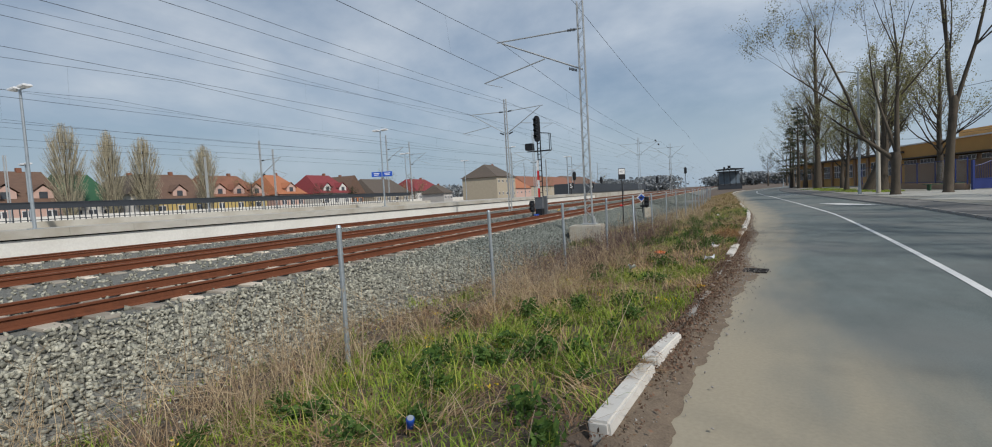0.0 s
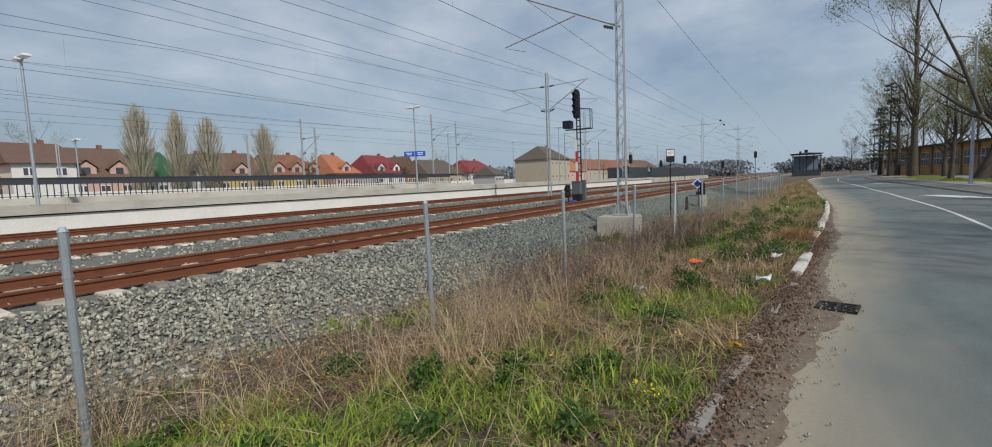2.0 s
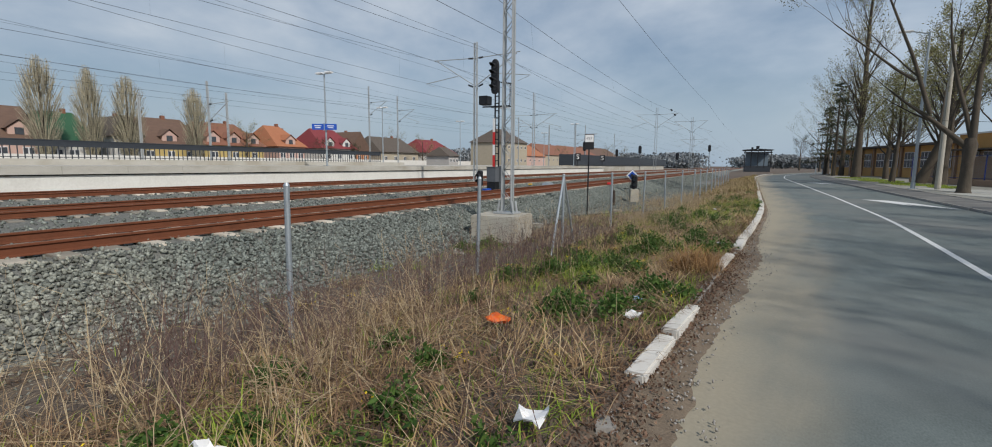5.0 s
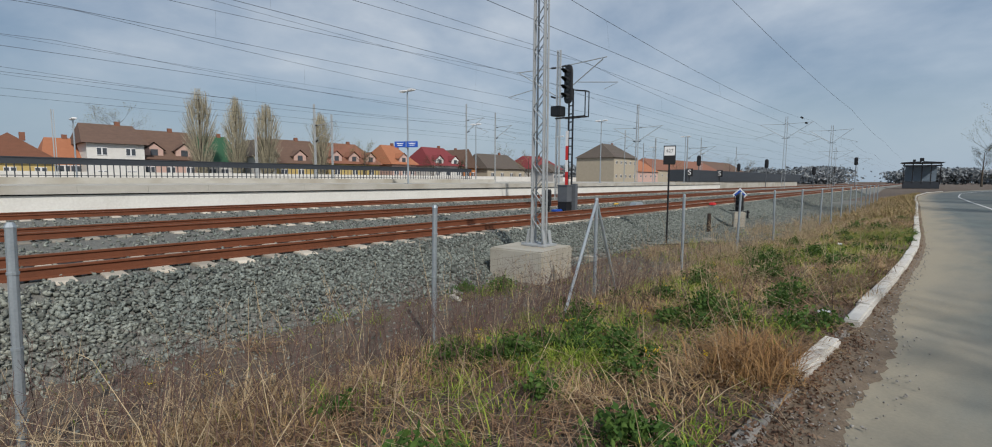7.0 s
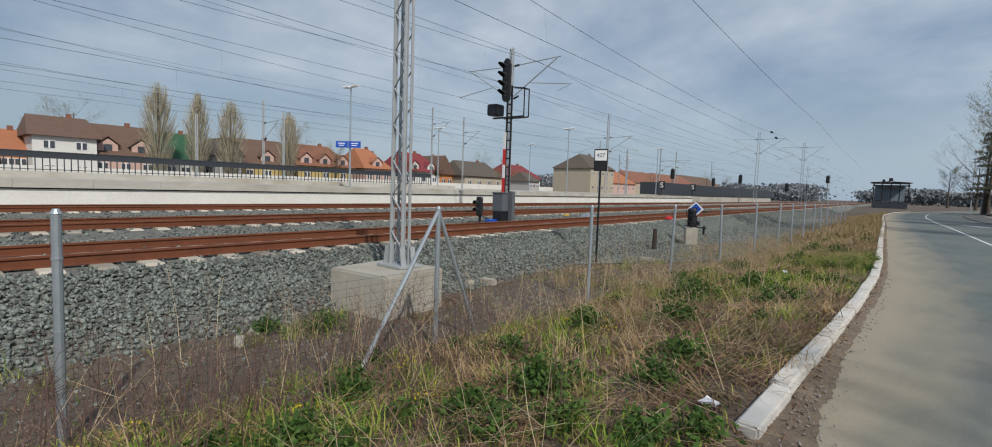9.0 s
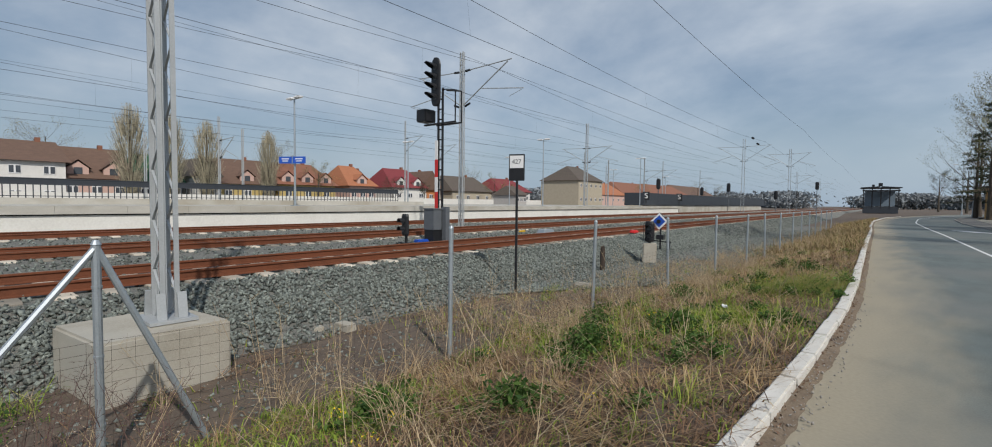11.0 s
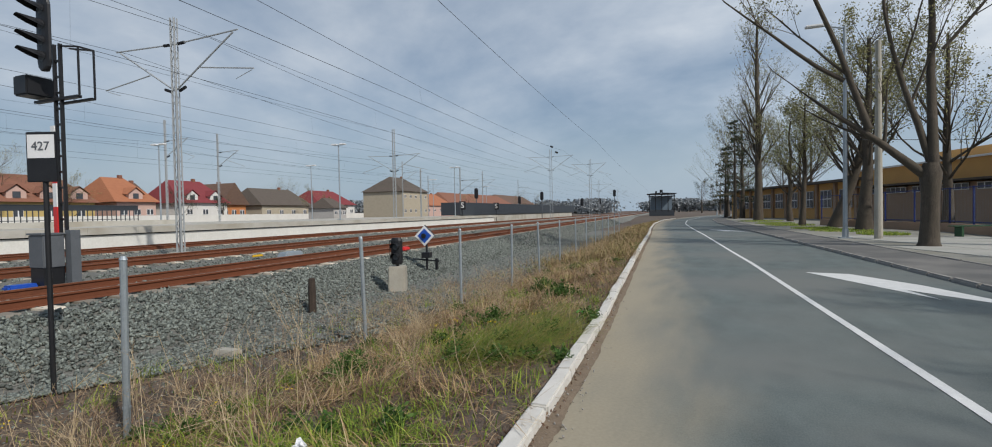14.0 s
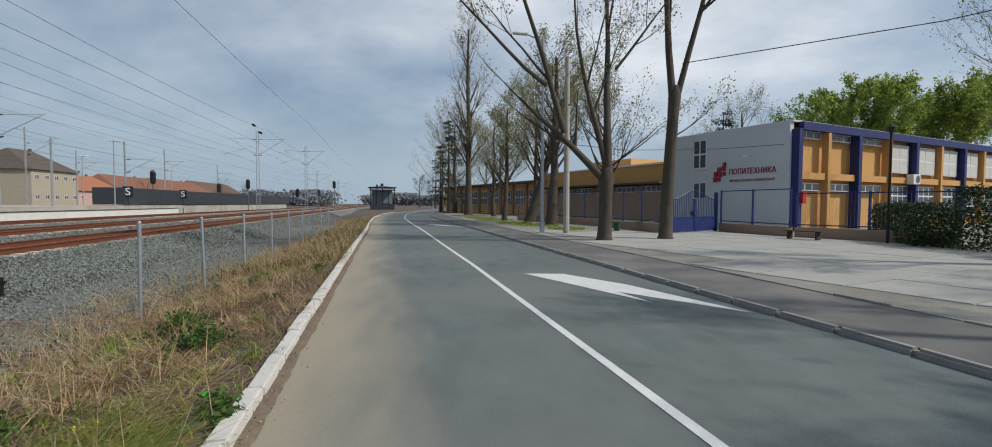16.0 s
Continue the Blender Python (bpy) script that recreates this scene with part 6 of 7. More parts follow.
M["combed"] = grassmat("combed_grass", [(.07, .15, .02), (.40, .29, .09), (.12, .23, .03), (.46, .34, .12), (.16, .25, .035), (.10, .19, .025), (.33, .25, .07)], .2)
M["litter"] = grassmat("leaf_litter", [(.13, .075, .05), (.20, .12, .08), (.09, .055, .04), (.26, .18, .12)], .05)


def blades(name, label, pos, height, width, lean, material, droop=.6, heading=None):
    """Bent two-piece blades; pos n x 3, the other arrays n long."""
    n = len(pos)
    a = rng.uniform(0, 2 * math.pi, n) if heading is None else heading
    side = np.stack([-np.sin(a), np.cos(a), np.zeros(n)], 1)
    fwd = np.stack([np.cos(a), np.sin(a), np.zeros(n)], 1)
    up = np.array([0, 0, 1.0])
    h, w, ln = height[:, None], width[:, None], lean[:, None]
    p1 = pos + up * h * .55 + fwd * h * ln * .45
    p2 = pos + up * h * (1 - droop * np.minimum(1, ln) * .8) + fwd * h * ln * 1.25
    v = np.stack([pos - side * w, pos + side * w, p1 + side * w * .8, p1 - side * w * .8, p2 + side * w * .12, p2 - side * w * .12], 1)
    f = np.array([(0, 1, 2, 3), (3, 2, 4, 5)])[None] + (np.arange(n) * 6)[:, None, None]
    return thing(name, label, "grass", kind="stuff", mesh=raw_mesh(name, v.reshape(-1, 3), f.reshape(-1, 4), material))


def verge(n, y0, y1, pick, edge=.16):
    """Places on the verge; pick(x, y, t) gives the chance, t runs 0 at the kerb to 1 at the fence."""
    out = []
    while len(out) < n:
        y = y0 + (y1 - y0) * random.random() ** 1.25
        k, fx = kx(y) - edge, float(np.interp(y, FY, FX))
        x = random.uniform(fx - 1.6, k)
        if (RWT.inverted() @ Vector((x, y, 0))).x < 2.5:
            continue
        t = (k - x) / (k - fx)
        if random.random() < pick(x, y, t):
            out.append((x, y, ground_z(x, y) - .01))
    return np.array(out)


def greenness(x, y):
    """Large patches where the grass is green."""
    v = noise.noise((x * .55, y * .33, 7.0)) + .55 * noise.noise((x * 1.4, y * 1.1, 2.0))
    for cx, cy, r, s in ((-2.0, 4.6, 2.4, .75), (-1.2, 2.5, 1.6, .5), (-2.4, 16.5, 2.2, .55), (-1.6, 24.0, 2.2, .65), (-2.4, 28.8, 1.9, .85), (-3.4, 9.6, 2.4, -.6), (-3.2, 12.6, 2.6, -.4), (-2.0, 33.5, 2.5, -.45), (-2.0, 20.0, 1.5, .2), (-1.0, 8.2, 1.2, .4)):
        d2 = ((x - cx) / r) ** 2 + ((y - cy) / (r * 1.1)) ** 2
        v += s * math.exp(-d2)
    return v


CELL = 0.12
GXS, GYS = np.arange(-7.2, 0.7, CELL), np.arange(-2.5, 47, CELL)
KXS, FXS = np.array([kx(y) for y in GYS]), np.interp(GYS, FY, FX)
GT = (KXS[:, None] - .16 - GXS[None]) / (KXS - .16 - FXS)[:, None]
HEIGHT = np.array([[ground_z(x, y) for x in GXS] for y in GYS])
TOE = np.array([[(RWT.inverted() @ Vector((x, y, 0))).x for x in GXS] for y in GYS])
N_BIG = np.array([[noise.noise((x * .55, y * .4, 7.0)) for x in GXS] for y in GYS])
N_MID = np.array([[noise.noise((x * 1.5, y * 1.2, 2.0)) for x in GXS] for y in GYS])
N_FINE = np.array([[noise.noise((x * 3.6, y * 3.2, 5.0)) for x in GXS] for y in GYS])
INSIDE = ((GT > 0) & (TOE > 2.5)).astype(float)


def spot(cx, cy, r):
    return np.exp(-((GXS[None] - cx) ** 2 + (GYS[:, None] - cy) ** 2) / (r * r))


GREEN = .5 * N_BIG + .5 * N_MID + .25 * N_FINE + .02
for cx, cy, r, a in ((-1.6, 3.6, 1.7, .9), (-.8, 5.2, 1.0, .6), (-1.6, 8.3, .9, 1.0), (-3.0, 14.6, 1.0, .7), (-1.8, 14.4, .9, .6), (-3.4, 19.6, .8, .4), (-2.4, 16.8, .8, .3), (-2.5, 25.1, .9, 1.0), (-2.5, 28.6, 1.2, .9), (-3.1, 22.6, .9, .5), (-5.9, 16.7, .5, 1.2), (-2.2, 31.5, .8, .5),
                     (-2.7, 7.0, 1.2, -.7), (-3.4, 5.2, 1.1, -1.0), (-3.2, 10.6, 1.4, -.7), (-1.4, 10.6, 1.0, -.5), (-.6, 15.0, .6, -.9), (-2.8, 12.4, 1.2, -.3), (-2.0, 21.0, 1.0, -.3), (-3.6, 26.6, 1.0, -.5), (-3.8, 30.5, 1.2, -.5), (-3.0, 35.0, 2.5, -.5), (-1.3, 17.6, .5, -.5)):
    GREEN = GREEN + a * spot(cx, cy, r)
# thin growth outside the fence, on the trodden soil and along the later kerb
THIN = np.where(GT < 1.0, 1.0, np.where(GYS[:, None] < 8, .5, np.where(GYS[:, None] < 22, .08, .3))) * INSIDE
THIN = THIN * np.where((GYS[:, None] > 25) & (GT < .13), .5, 1.0) * (1 - .75 * spot(-1.45, 17.6, .35))


def sow(n, field):
    """n places drawn from a density field over the verge, on the ground."""
    w = np.clip(field, 0, None) * THIN
    k = rng.choice(w.size, n, p=(w / w.sum()).ravel())
    r, c = np.divmod(k, w.shape[1])
    p = np.stack([GXS[c] + rng.uniform(-.5, .5, n) * CELL, GYS[r] + rng.uniform(-.5, .5, n) * CELL, HEIGHT[r, c]], 1)
    return p


def lay(p):
    """Puts points on the ground."""
    c = np.clip(((p[:, 0] - GXS[0]) / CELL + .5).astype(int), 0, len(GXS) - 1)
    r = np.clip(((p[:, 1] - GYS[0]) / CELL + .5).astype(int), 0, len(GYS) - 1)
    p[:, 2] = HEIGHT[r, c]
    return p


def arcs(name, label, pos, length, width, rise, bend, heading, material, category="grass"):
    """Blades that leave the ground at the angle rise and bow over by bend along three pieces."""
    n = len(pos)
    fwd = np.stack([np.cos(heading), np.sin(heading), np.zeros(n)], 1)
    side = np.stack([-np.sin(heading), np.cos(heading), np.zeros(n)], 1)
    rows, p = [], pos - np.array([0, 0, .012])
    for k in range(4):
        w = (width * (1.0, .9, .65, .12)[k])[:, None]
        rows += [p - side * w, p + side * w]
        e = rise - bend * (k / 2.2)
        p = p + (fwd * np.cos(e)[:, None] + np.array([0, 0, 1.0]) * np.sin(e)[:, None]) * (length / 3)[:, None]
        p[:, 2] = np.maximum(p[:, 2], pos[:, 2] + .008)
    v = np.stack(rows, 1)
    f = np.array([(0, 1, 3, 2), (2, 3, 5, 4), (4, 5, 7, 6)])[None] + (np.arange(n) * 8)[:, None, None]
    return thing(name, label, category, kind="stuff", mesh=raw_mesh(name, v.reshape(-1, 3), f.reshape(-1, 4), material))


def tussocks(name, label, n, per, field, spread, len0, len1, w0, w1, rise, bend, fan, material, lift=0.0, centres=None, head=None):
    """Clumps that share a length and a direction of fall."""
    c = sow(n, field) if centres is None else np.array(centres, float)
    n = len(c)
    k = n * per
    p = np.repeat(c, per, 0) + np.concatenate([rng.normal(0, spread, (k, 2)), np.zeros((k, 1))], 1)
    p = lay(p)
    p[:, 2] += rng.uniform(0, 1, k) * lift
    ln = np.repeat(rng.uniform(len0, len1, n), per) * rng.uniform(.45, 1.15, k)
    hd = np.repeat(rng.uniform(0, 2 * math.pi, n) if head is None else rng.normal(head, .3, n), per) + rng.normal(0, fan, k)
    arcs(name, label, p, ln, rng.uniform(w0, w1, k), np.clip(rng.normal(rise, .28, k), .03, 1.5), np.clip(rng.normal(bend, .35, k), 0, 2.2), hd, material)


DRY = np.clip(.55 - GREEN, .03, 1.3)
LUSH = np.clip(.12 + GREEN, .015, 1.2)
p = sow(52000, .6 + DRY)
k = len(p)
blades("brown_thatch", "matted dark brown dead grass on the verge", p, rng.uniform(.04, .13, k), rng.uniform(.003, .007, k), rng.uniform(.9, 2.6, k), M["thatch"], .9)
p = sow(46000, .10 + LUSH ** 1.2)
k = len(p)
blades("green_grass", "short fresh green grass on the verge", p, rng.uniform(.04, .15, k), rng.uniform(.003, .0068, k), rng.uniform(.1, 1.2, k), M["grass"])
tussocks("grass_clumps", "arching clumps of young green grass", 560, 40, .05 + LUSH ** 1.3, .10, .16, .40, .0026, .006, 1.05, 1.1, 1.0, M["grass"])
tussocks("straw_mats", "fallen mats of long dry straw", 620, 46, .12 + DRY * (GT < .98), .15, .22, .55, .0022, .005, .35, .5, .42, M["gold"], .09)
tussocks("dead_mats", "fallen mats of brown dead grass", 560, 44, .2 + DRY, .14, .15, .42, .002, .005, .4, .7, .7, M["thatch"], .08)
tussocks("dry_tufts", "drooping tufts of dry brown grass", 330, 40, .1 + DRY * (.4 + np.clip(GT, 0, 1)), .085, .2, .46, .0016, .0036, .95, 1.05, 1.3, M["straw"])
tussocks("straw_heap", "rust-brown heap of dead grass by the kerb", 0, 70, DRY, .13, .35, .6, .002, .0045, 1.1, 1.5, 1.3, M["rusty"], .05, [(-.62 + .2 * math.cos(a * 2.1), 15.05 + .33 * math.sin(a * 1.7), 0) for a in range(14)])
tussocks("combed_grass", "long green and golden grass combed over by the wind", 0, 60, DRY, .13, .45, .85, .002, .0046, .55, .65, .3, M["combed"], .05, [(-2.3 + .75 * math.cos(a * 2.4) * (a / 44) ** .5, 28.6 + 1.35 * math.sin(a * 2.4) * (a / 44) ** .5, 0) for a in range(44)], .45)
# single long stems that lie or lean across the growth
k = 5200
p = sow(k, .4 + DRY)
p[:, 2] += rng.uniform(.0, .14, k)
arcs("lying_stems", "long pale dry stems lying across the verge", p, rng.uniform(.3, .95, k), rng.uniform(.0015, .0034, k), np.abs(rng.normal(.28, .3, k)), rng.uniform(-.1, .4, k), rng.uniform(0, 6.28, k), M["stalk"])
N3 = 16000
p = verge(N3, 40, 95, lambda x, y, t: .9 if t < 1.1 else .1)
blades("verge_grass", "distant dry and green grass of the verge", p, rng.uniform(.2, .6, N3), rng.uniform(.005, .012, N3), rng.uniform(.15, 1.4, N3), M["far_grass"])


def stalks(n, y0, y1, pick, label, hmin, hmax, material):
    """Branched dry stems."""
    mb = MB()
    for x, y, z in verge(n, y0, y1, pick):
        h = random.uniform(hmin, hmax)
        lean = Vector((random.gauss(0, .22), random.gauss(0, .22), 1)).normalized()
        p0 = Vector((x, y, z))
        p1 = p0 + lean * h * .5
        p2 = p1 + (lean + Vector((random.gauss(0, .2), random.gauss(0, .2), 0))).normalized() * h * .5
        r = random.uniform(.0025, .0045)
        mb.tube(p0, p1, r, r * .8, n=3, caps=False).tube(p1, p2, r * .8, r * .35, n=3, caps=False)
        for _ in range(random.randint(3, 8)):
            q = p0.lerp(p2, random.uniform(.35, 1))
            d = Vector((random.gauss(0, .6), random.gauss(0, .6), random.uniform(.2, 1))).normalized()
            e = q + d * random.uniform(.06, .28) * h
            mb.tube(q, e, r * .5, r * .2, n=3, caps=False)
            for _ in range(2):
                mb.tube(q.lerp(e, .6), q.lerp(e, .6) + (d + Vector((random.gauss(0, .6), random.gauss(0, .6), .2))).normalized() * .06 * h, r * .35, r * .15, n=3, caps=False)
    me = mb.mesh("dry_stalks", material)
    return thing("dry_stalks", label, "weeds", kind="stuff", mesh=me)


stalks(520, -1.5, 30, lambda x, y, t: (.1 + .9 * min(1, t) ** 1.5) * (1 if t < 1.2 else .3) * (.25 if 9.5 < y < 15 else 1) * max(.15, .8 - greenness(x, y)), "thin branched dry weed stalks along the fence", .45, 1.15, M["stalk"])
def stalk_bushes(n, y0, y1, t0, t1, label, hmin, hmax, material):
    """Clumps of many thin branching dry stems."""
    mb = MB()
    for x, y, z in verge(n, y0, y1, lambda x, y, t: float(t0 < t < t1)):
        for _ in range(random.randint(9, 20)):
            h = random.uniform(hmin, hmax)
            a = random.uniform(0, 6.28)
            sp = random.uniform(.15, 1.0)
            p0 = Vector((x + random.gauss(0, .07), y + random.gauss(0, .07), z))
            p1 = p0 + Vector((math.cos(a) * sp * .4, math.sin(a) * sp * .4, .55)) * h
            p2 = p1 + Vector((math.cos(a) * sp, math.sin(a) * sp, .5 - .3 * sp)) * h
            r = random.uniform(.0018, .0036)
            mb.tube(p0, p1, r, r * .8, n=3, caps=False).tube(p1, p2, r * .8, r * .3, n=3, caps=False)
            for _ in range(random.randint(2, 5)):
                q = p1.lerp(p2, random.random())
                mb.tube(q, q + Vector((random.gauss(0, .5), random.gauss(0, .5), random.uniform(.1, .8))) * .16 * h, r * .5, r * .2, n=3, caps=False)
    return thing("stalk_bushes", label, "weeds", kind="stuff", mesh=mb.mesh("stalk_bushes", material))


stalk_bushes(46, 5.0, 11.8, .45, 1.02, "bushy brown dry weed stems along the fence", .4, .8, M["stalk"])
stalk_bushes(110, 19, 60, .45, 1.1, "bushy brown dry weed stems along the fence", .3, .6, M["stalk"])
stalk_bushes(26, 0.5, 4.5, .8, 1.2, "bushy dry weed stems by the fence", .4, .9, M["stalk"])
stalk_bushes(70, 22, 38, .85, 1.4, "brown dry weed stems between fence and ballast", .25, .6, M["stalk"])
M["shrub"] = grassmat("bare_shrub", [(.10, .06, .055), (.15, .095, .08), (.08, .05, .045)], .02)
stalks(760, 8.5, 18, lambda x, y, t: 1.0 if .55 < t < 1.15 else .06, "dark reddish bare shrub twigs by the fence", .5, 1.0, M["shrub"])
# stems close to where the walk begins
mb = MB()
rs = random.Random(8)
for k in range(26):
    x, y = rs.uniform(-3.9, -2.6), rs.uniform(.9, 2.6)
    p0 = Vector((x, y, ground_z(x, y)))
    p1 = p0 + Vector((rs.gauss(0, .12), rs.gauss(0, .12), rs.uniform(.6, 1.35)))
    mb.tube(p0, p1, .004, .0015, n=4, caps=False)
    for _ in range(5):
        q = p0.lerp(p1, rs.uniform(.3, 1))
        mb.tube(q, q + Vector((rs.gauss(0, .12), rs.gauss(0, .12), rs.uniform(.05, .22))), .002, .001, n=3, caps=False)
thing("tall_stems", "tall pale dry stems at the verge", "weeds", kind="stuff", mesh=mb.mesh("tall_stems", M["stalk"]))
# broad-leaved weeds: stems that carry leaves in whorls, in round clumps
LEAFY = [(-2.05, 5.0, .32), (-1.75, 14.7, .32), (-2.55, 15.2, .33), (-1.35, 18.5, .4), (-1.9, 17.0, .45), (-2.95, 22.4, .5), (-3.2, 19.5, .4), (-1.2, 17.75, .28), (-4.0, 24.2, .4), (-2.5, 24.0, .45), (-3.8, 27.2, .4), (-.75, 16.7, .28), (-.75, 12.1, .35), (-1.3, 12.0, .4),
         (-.7, 13.2, .3), (-1.15, 9.3, .3), (-2.3, 8.4, .25), (-2.6, 9.3, .28), (-1.0, 3.2, .3), (-1.9, 2.6, .3), (-3.4, 5.0, .3), (-2.6, 14.0, .35), (-3.1, 13.6, .35), (-3.3, 16.0, .3), (-2.3, 20.3, .35), (-3.2, 30.0, .3), (-2.7, 32.2, .4), (-3.6, 33.5, .4), (-1.3, 14.2, .25), (-3.0, 17.8, .3), (-5.8, 16.8, .35), (-6.2, 16.2, .25)]
for x, y, z in sow(150, (.1 + LUSH) * (GT < 1)):
    LEAFY.append((x, y, random.uniform(.08, .2)))
pos, stems = [], MB()
for cx, cy, R in LEAFY:
    for _ in range(int(14 + 105 * R * R / .1)):
        a, rr = random.uniform(0, 6.28), R * abs(random.gauss(0, .62))
        x, y = cx + rr * math.cos(a), cy + rr * math.sin(a)
        z = ground_z(x, y)
        h = random.uniform(.06, .14) + .5 * R * max(0, 1 - (rr / R) ** 2) * random.uniform(.3, 1.2)
        lx_, ly_ = random.gauss(0, .05), random.gauss(0, .05)
        if random.random() < .35:
            stems.tube((x, y, z), (x + lx_, y + ly_, z + h), .0025, .0012, n=3, caps=False)
        for q in range(4):
            f = 1 - .2 * q
            pos.append((x + lx_ * f + random.gauss(0, .025), y + ly_ * f + random.gauss(0, .025), z + h * f))
weeds = thing("weeds", "dark green leafy weeds in round clumps on the verge", "weeds", kind="stuff", mesh=leaves("weeds", np.array(pos), .03, M["weed"]))
part("stem", stems, M["weed"], weeds)
pos = []
for x, y, z in verge(70, 0, 30, lambda x, y, t: 1.0 if t < 1.3 else .1):
    for _ in range(random.randint(1, 3)):
        for j in range(6):
            pos.append((x + random.gauss(0, .05), y + random.gauss(0, .05), z + .16 + random.uniform(0, .05)))
M["flower"] = mat("yellow_flower", (.75, .55, .02), None, .7, bump=0)
thing("yellow_flowers", "small yellow flowers scattered in the grass", "flowers", kind="stuff", mesh=leaves("yellow_flowers", np.array(pos), .012, M["flower"]))
# grass patches under the roadside trees
gpos = []
for cx, cy, r in ((7.0, 62, 1.8), (6.0, 66, 1.5), (5.2, 74, 2.0), (4.4, 80, 1.8), (8.2, 57, 1.2), (3.6, 90, 2.5)):
    for _ in range(1500):
        a, q = random.uniform(0, 6.28), r * random.random() ** .6
        gpos.append((cx + q * math.cos(a), cy + 1.4 * q * math.sin(a), .11))
gpos = np.array(gpos)
blades("lawn_patches", "green grass patches under the roadside trees", gpos, rng.uniform(.08, .22, len(gpos)), rng.uniform(.008, .016, len(gpos)), rng.uniform(.2, 1, len(gpos)), M["grass"])
# leaf litter on the soil along the kerb
pos = []
for _ in range(16000):
    y = random.uniform(0, 40) if random.random() < .45 else random.uniform(3, 17)
    w = .8 * soil_width(y)
    x = kx(y) - .35 + random.triangular(0, .35 + w, .3)
    pos.append((x, y, max(.012, ground_z(x, y) if x < kx(y) - .06 else .03) + random.uniform(.0, .03)))
thing("leaf_litter", "brown dead leaves along the road edge", "leaves", kind="stuff", mesh=leaves("leaf_litter", np.array(pos), .017, M["litter"]))


def rubble():
    y = random.triangular(1, 34, 9)
    return (kx(y) + random.triangular(-.3, 1.5 * soil_width(y) + .1, .1), y, .02 + random.uniform(0, .015))


stones("road_rubble", "small broken stones and grit along the road edge", 2600, rubble, .004, .018, M["kerb_old"])


def soil_stones():
    y = random.uniform(-2, 40)
    fx = float(np.interp(y, FY, FX))
    x = fx + random.uniform(-1.9, .5)
    return (x, y, ground_z(x, y))


stones("scattered_stones", "stones scattered over the soil beside the ballast", 5200, soil_stones, .008, .04, M["stone"])
M["pebble"] = mat("pale_grit", (.42, .36, .31), (.22, .18, .15), .9, scale=8, fine=60, bump=.2, rand="island")
stones("soil_grit", "pale brown grit on the bare soil by the fence", 4500, soil_stones, .004, .017, M["pebble"])


# ---------------------------------------------------------------- litter
def crumple(c, s, seed, k=3):
    """A crumpled scrap of foil or plastic."""
    rd = random.Random(seed)
    mb = MB()
    g = [[Vector((c[0] + s[0] * (i / k - .5) + rd.uniform(-.02, .02), c[1] + s[1] * (j / k - .5) + rd.uniform(-.02, .02), c[2] + s[2] * rd.random())) for i in range(k + 1)] for j in range(k + 1)]
    mb.sweep(g, close=False)
    lo = [[p - Vector((0, 0, .006 + rd.random() * .015)) for p in r] for r in g]
    mb.sweep(lo, close=False)
    return mb


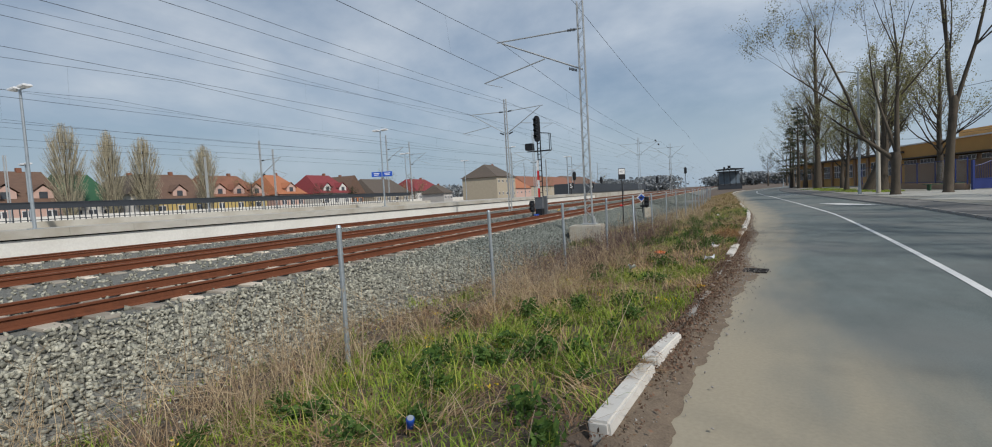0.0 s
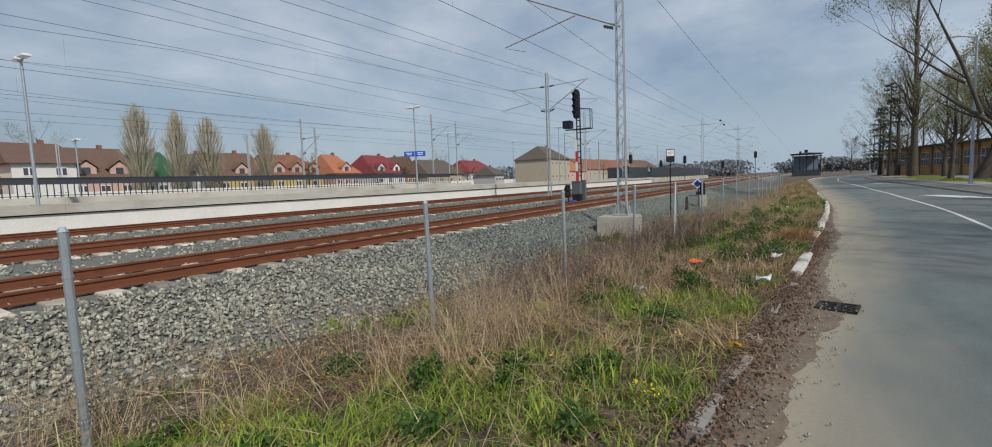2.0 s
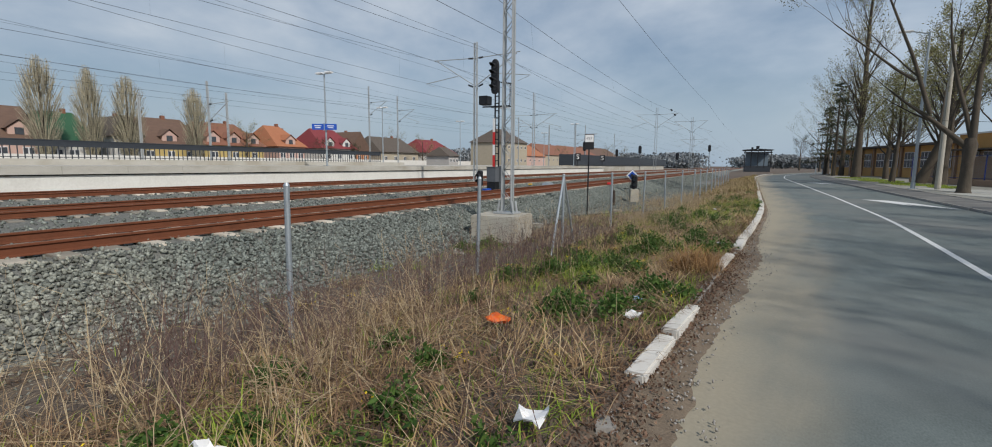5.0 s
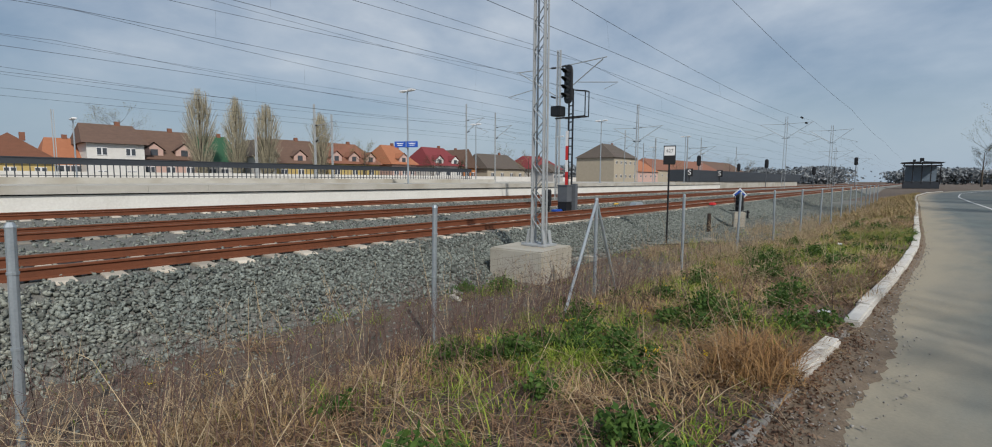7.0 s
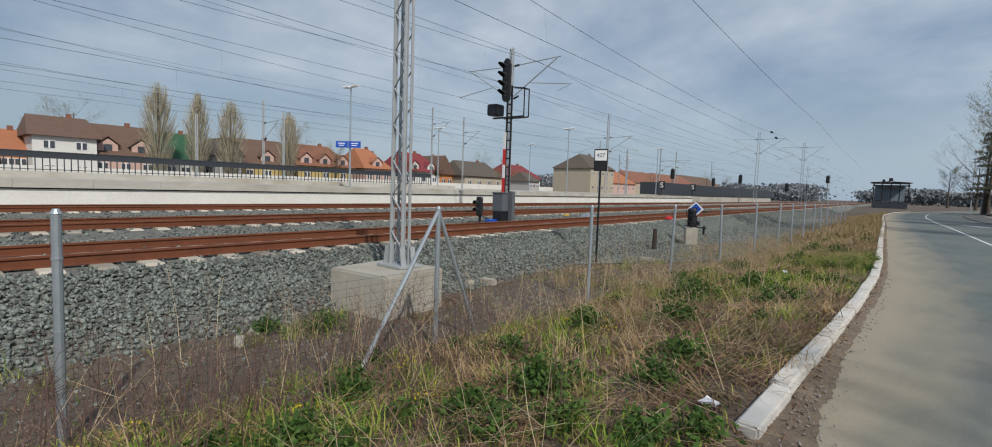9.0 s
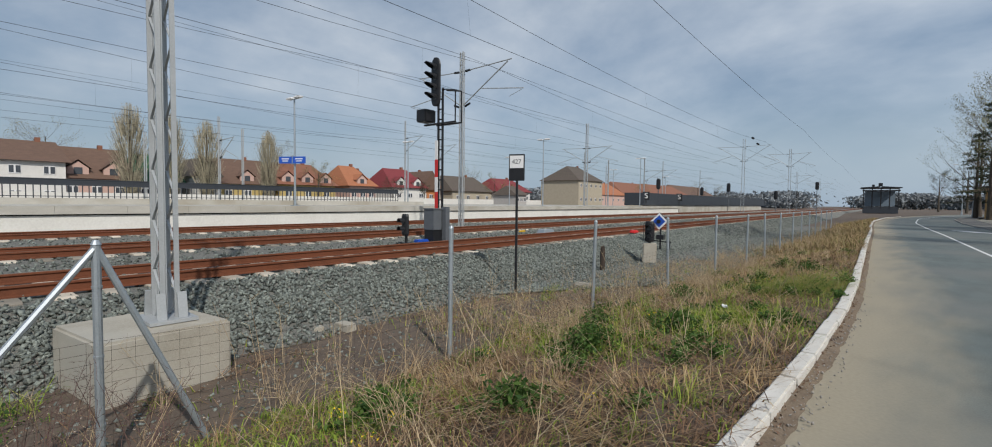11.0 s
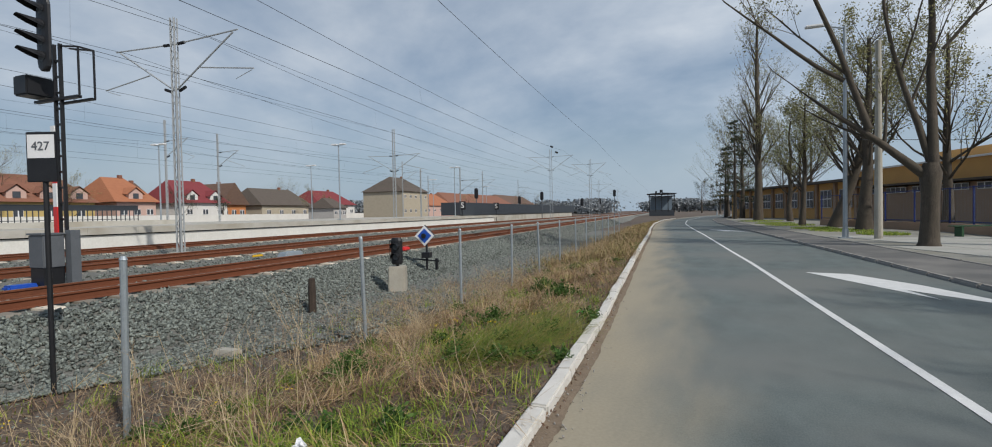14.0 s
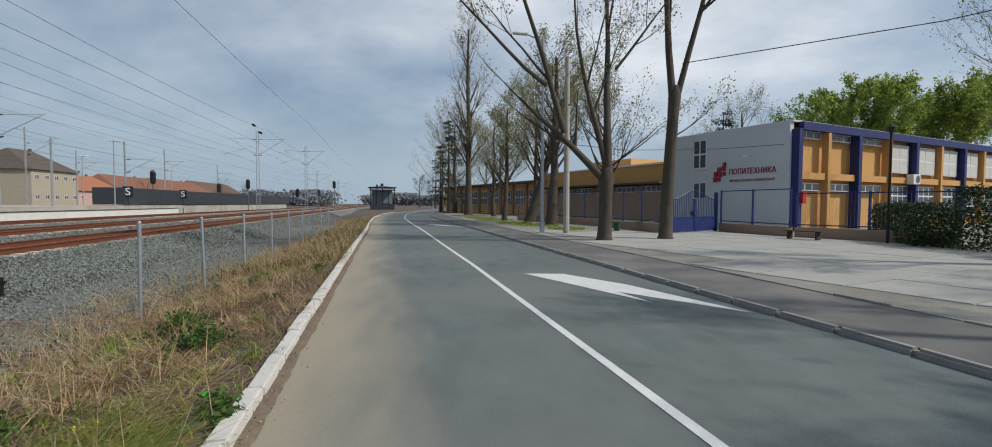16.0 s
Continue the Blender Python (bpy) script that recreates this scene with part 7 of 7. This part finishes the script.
for nm, lb, c, s, mt, sd in (("snack_bag", "crumpled orange snack bag in the grass", (-1.72, 11.25, .02), (.24, .16, .07), "chip", 1), ("plastic_bag", "crumpled light blue plastic bag", (-.7, 12.55, .1), (.13, .10, .06), "ltblue", 2), ("paper_scrap", "crumpled white paper scrap", (-.52, 12.0, .1), (.16, .12, .07), "white", 3),
                             ("paper_scrap", "dirty white scrap at the kerb", (-.7, 17.6, .10), (.13, .09, .04), "white", 4), ("yellow_wrapper", "crumpled yellow wrapper in the grass", (.0, 6.75, .1), (.11, .08, .05), "yellow", 5), ("paper_scrap", "small white scrap in the grass", (-2.2, 25.0, .14), (.08, .06, .06), "white", 6), ("paper_scrap", "crumpled white bag on the soil by the kerb", (-.3, 9.6, .12), (.18, .13, .12), "white", 9), ("paper_scrap", "dirty white paper in the green grass", (-1.55, 8.35, .08), (.14, .12, .12), "white", 10), ("green_wrapper", "bright green wrapper by the kerb", (-1.75, 30.3, .1), (.09, .06, .05), "limegreen", 8)):
    if mt == "chip" and "chip" not in M:
        M["chip"] = mat("orange_foil", (.75, .22, .02), (.6, .05, .02), .35, scale=12, bump=.2)
        M["ltblue"] = mat("blue_plastic", (.16, .36, .62), (.25, .45, .7), .4, scale=10, bump=.2)
        M["limegreen"] = mat("green_plastic", (.05, .5, .05), None, .4)
    thing(nm, lb, "litter", "litter on the verge", mesh=crumple(c, s, sd).mesh(nm, M[mt]))
can = thing("drink_can", "crushed blue drink can in the grass", "can")
cm = Matrix.Translation((-1.13, 1.42, .0)) @ Euler((.5, .3, .4)).to_matrix().to_4x4()
part("can_body", MB().sweep([[local(cm, r * math.cos(a), r * math.sin(a), z) for a in (2 * math.pi * i / 14 for i in range(14))] for z, r in ((0, .024), (.008, .031), (.06, .029), (.105, .032), (.115, .026))], caps=True), M["blue"], can, smooth=True)
part("can_top", MB().tube(local(cm, 0, 0, .114), local(cm, 0, 0, .118), .024, n=14), M["galv"], can)
for x, y, z, s in ((-5.95, 15.8, -.42, (.4, .12, .06)), (-6.3, 16.1, -.42, (.3, .14, .06)), (-6.9, 21.1, -.38, (.34, .2, .14)), (-7.1, 20.7, -.40, (.2, .15, .1)), (-6.6, 27.5, -.36, (.4, .2, .12))):
    mb = MB().box((x, y, z), s, rz=random.uniform(-.6, .6))
    mb.v = [(a + random.uniform(-.02, .02), b + random.uniform(-.02, .02), c_ + random.uniform(-.015, .015)) for a, b, c_ in mb.v]
    thing("concrete_lump", "broken pale concrete lump on the soil", "rubble", "concrete lumps by the ballast", mesh=mb.mesh("concrete_lump", M["concrete"], bevel=.012))
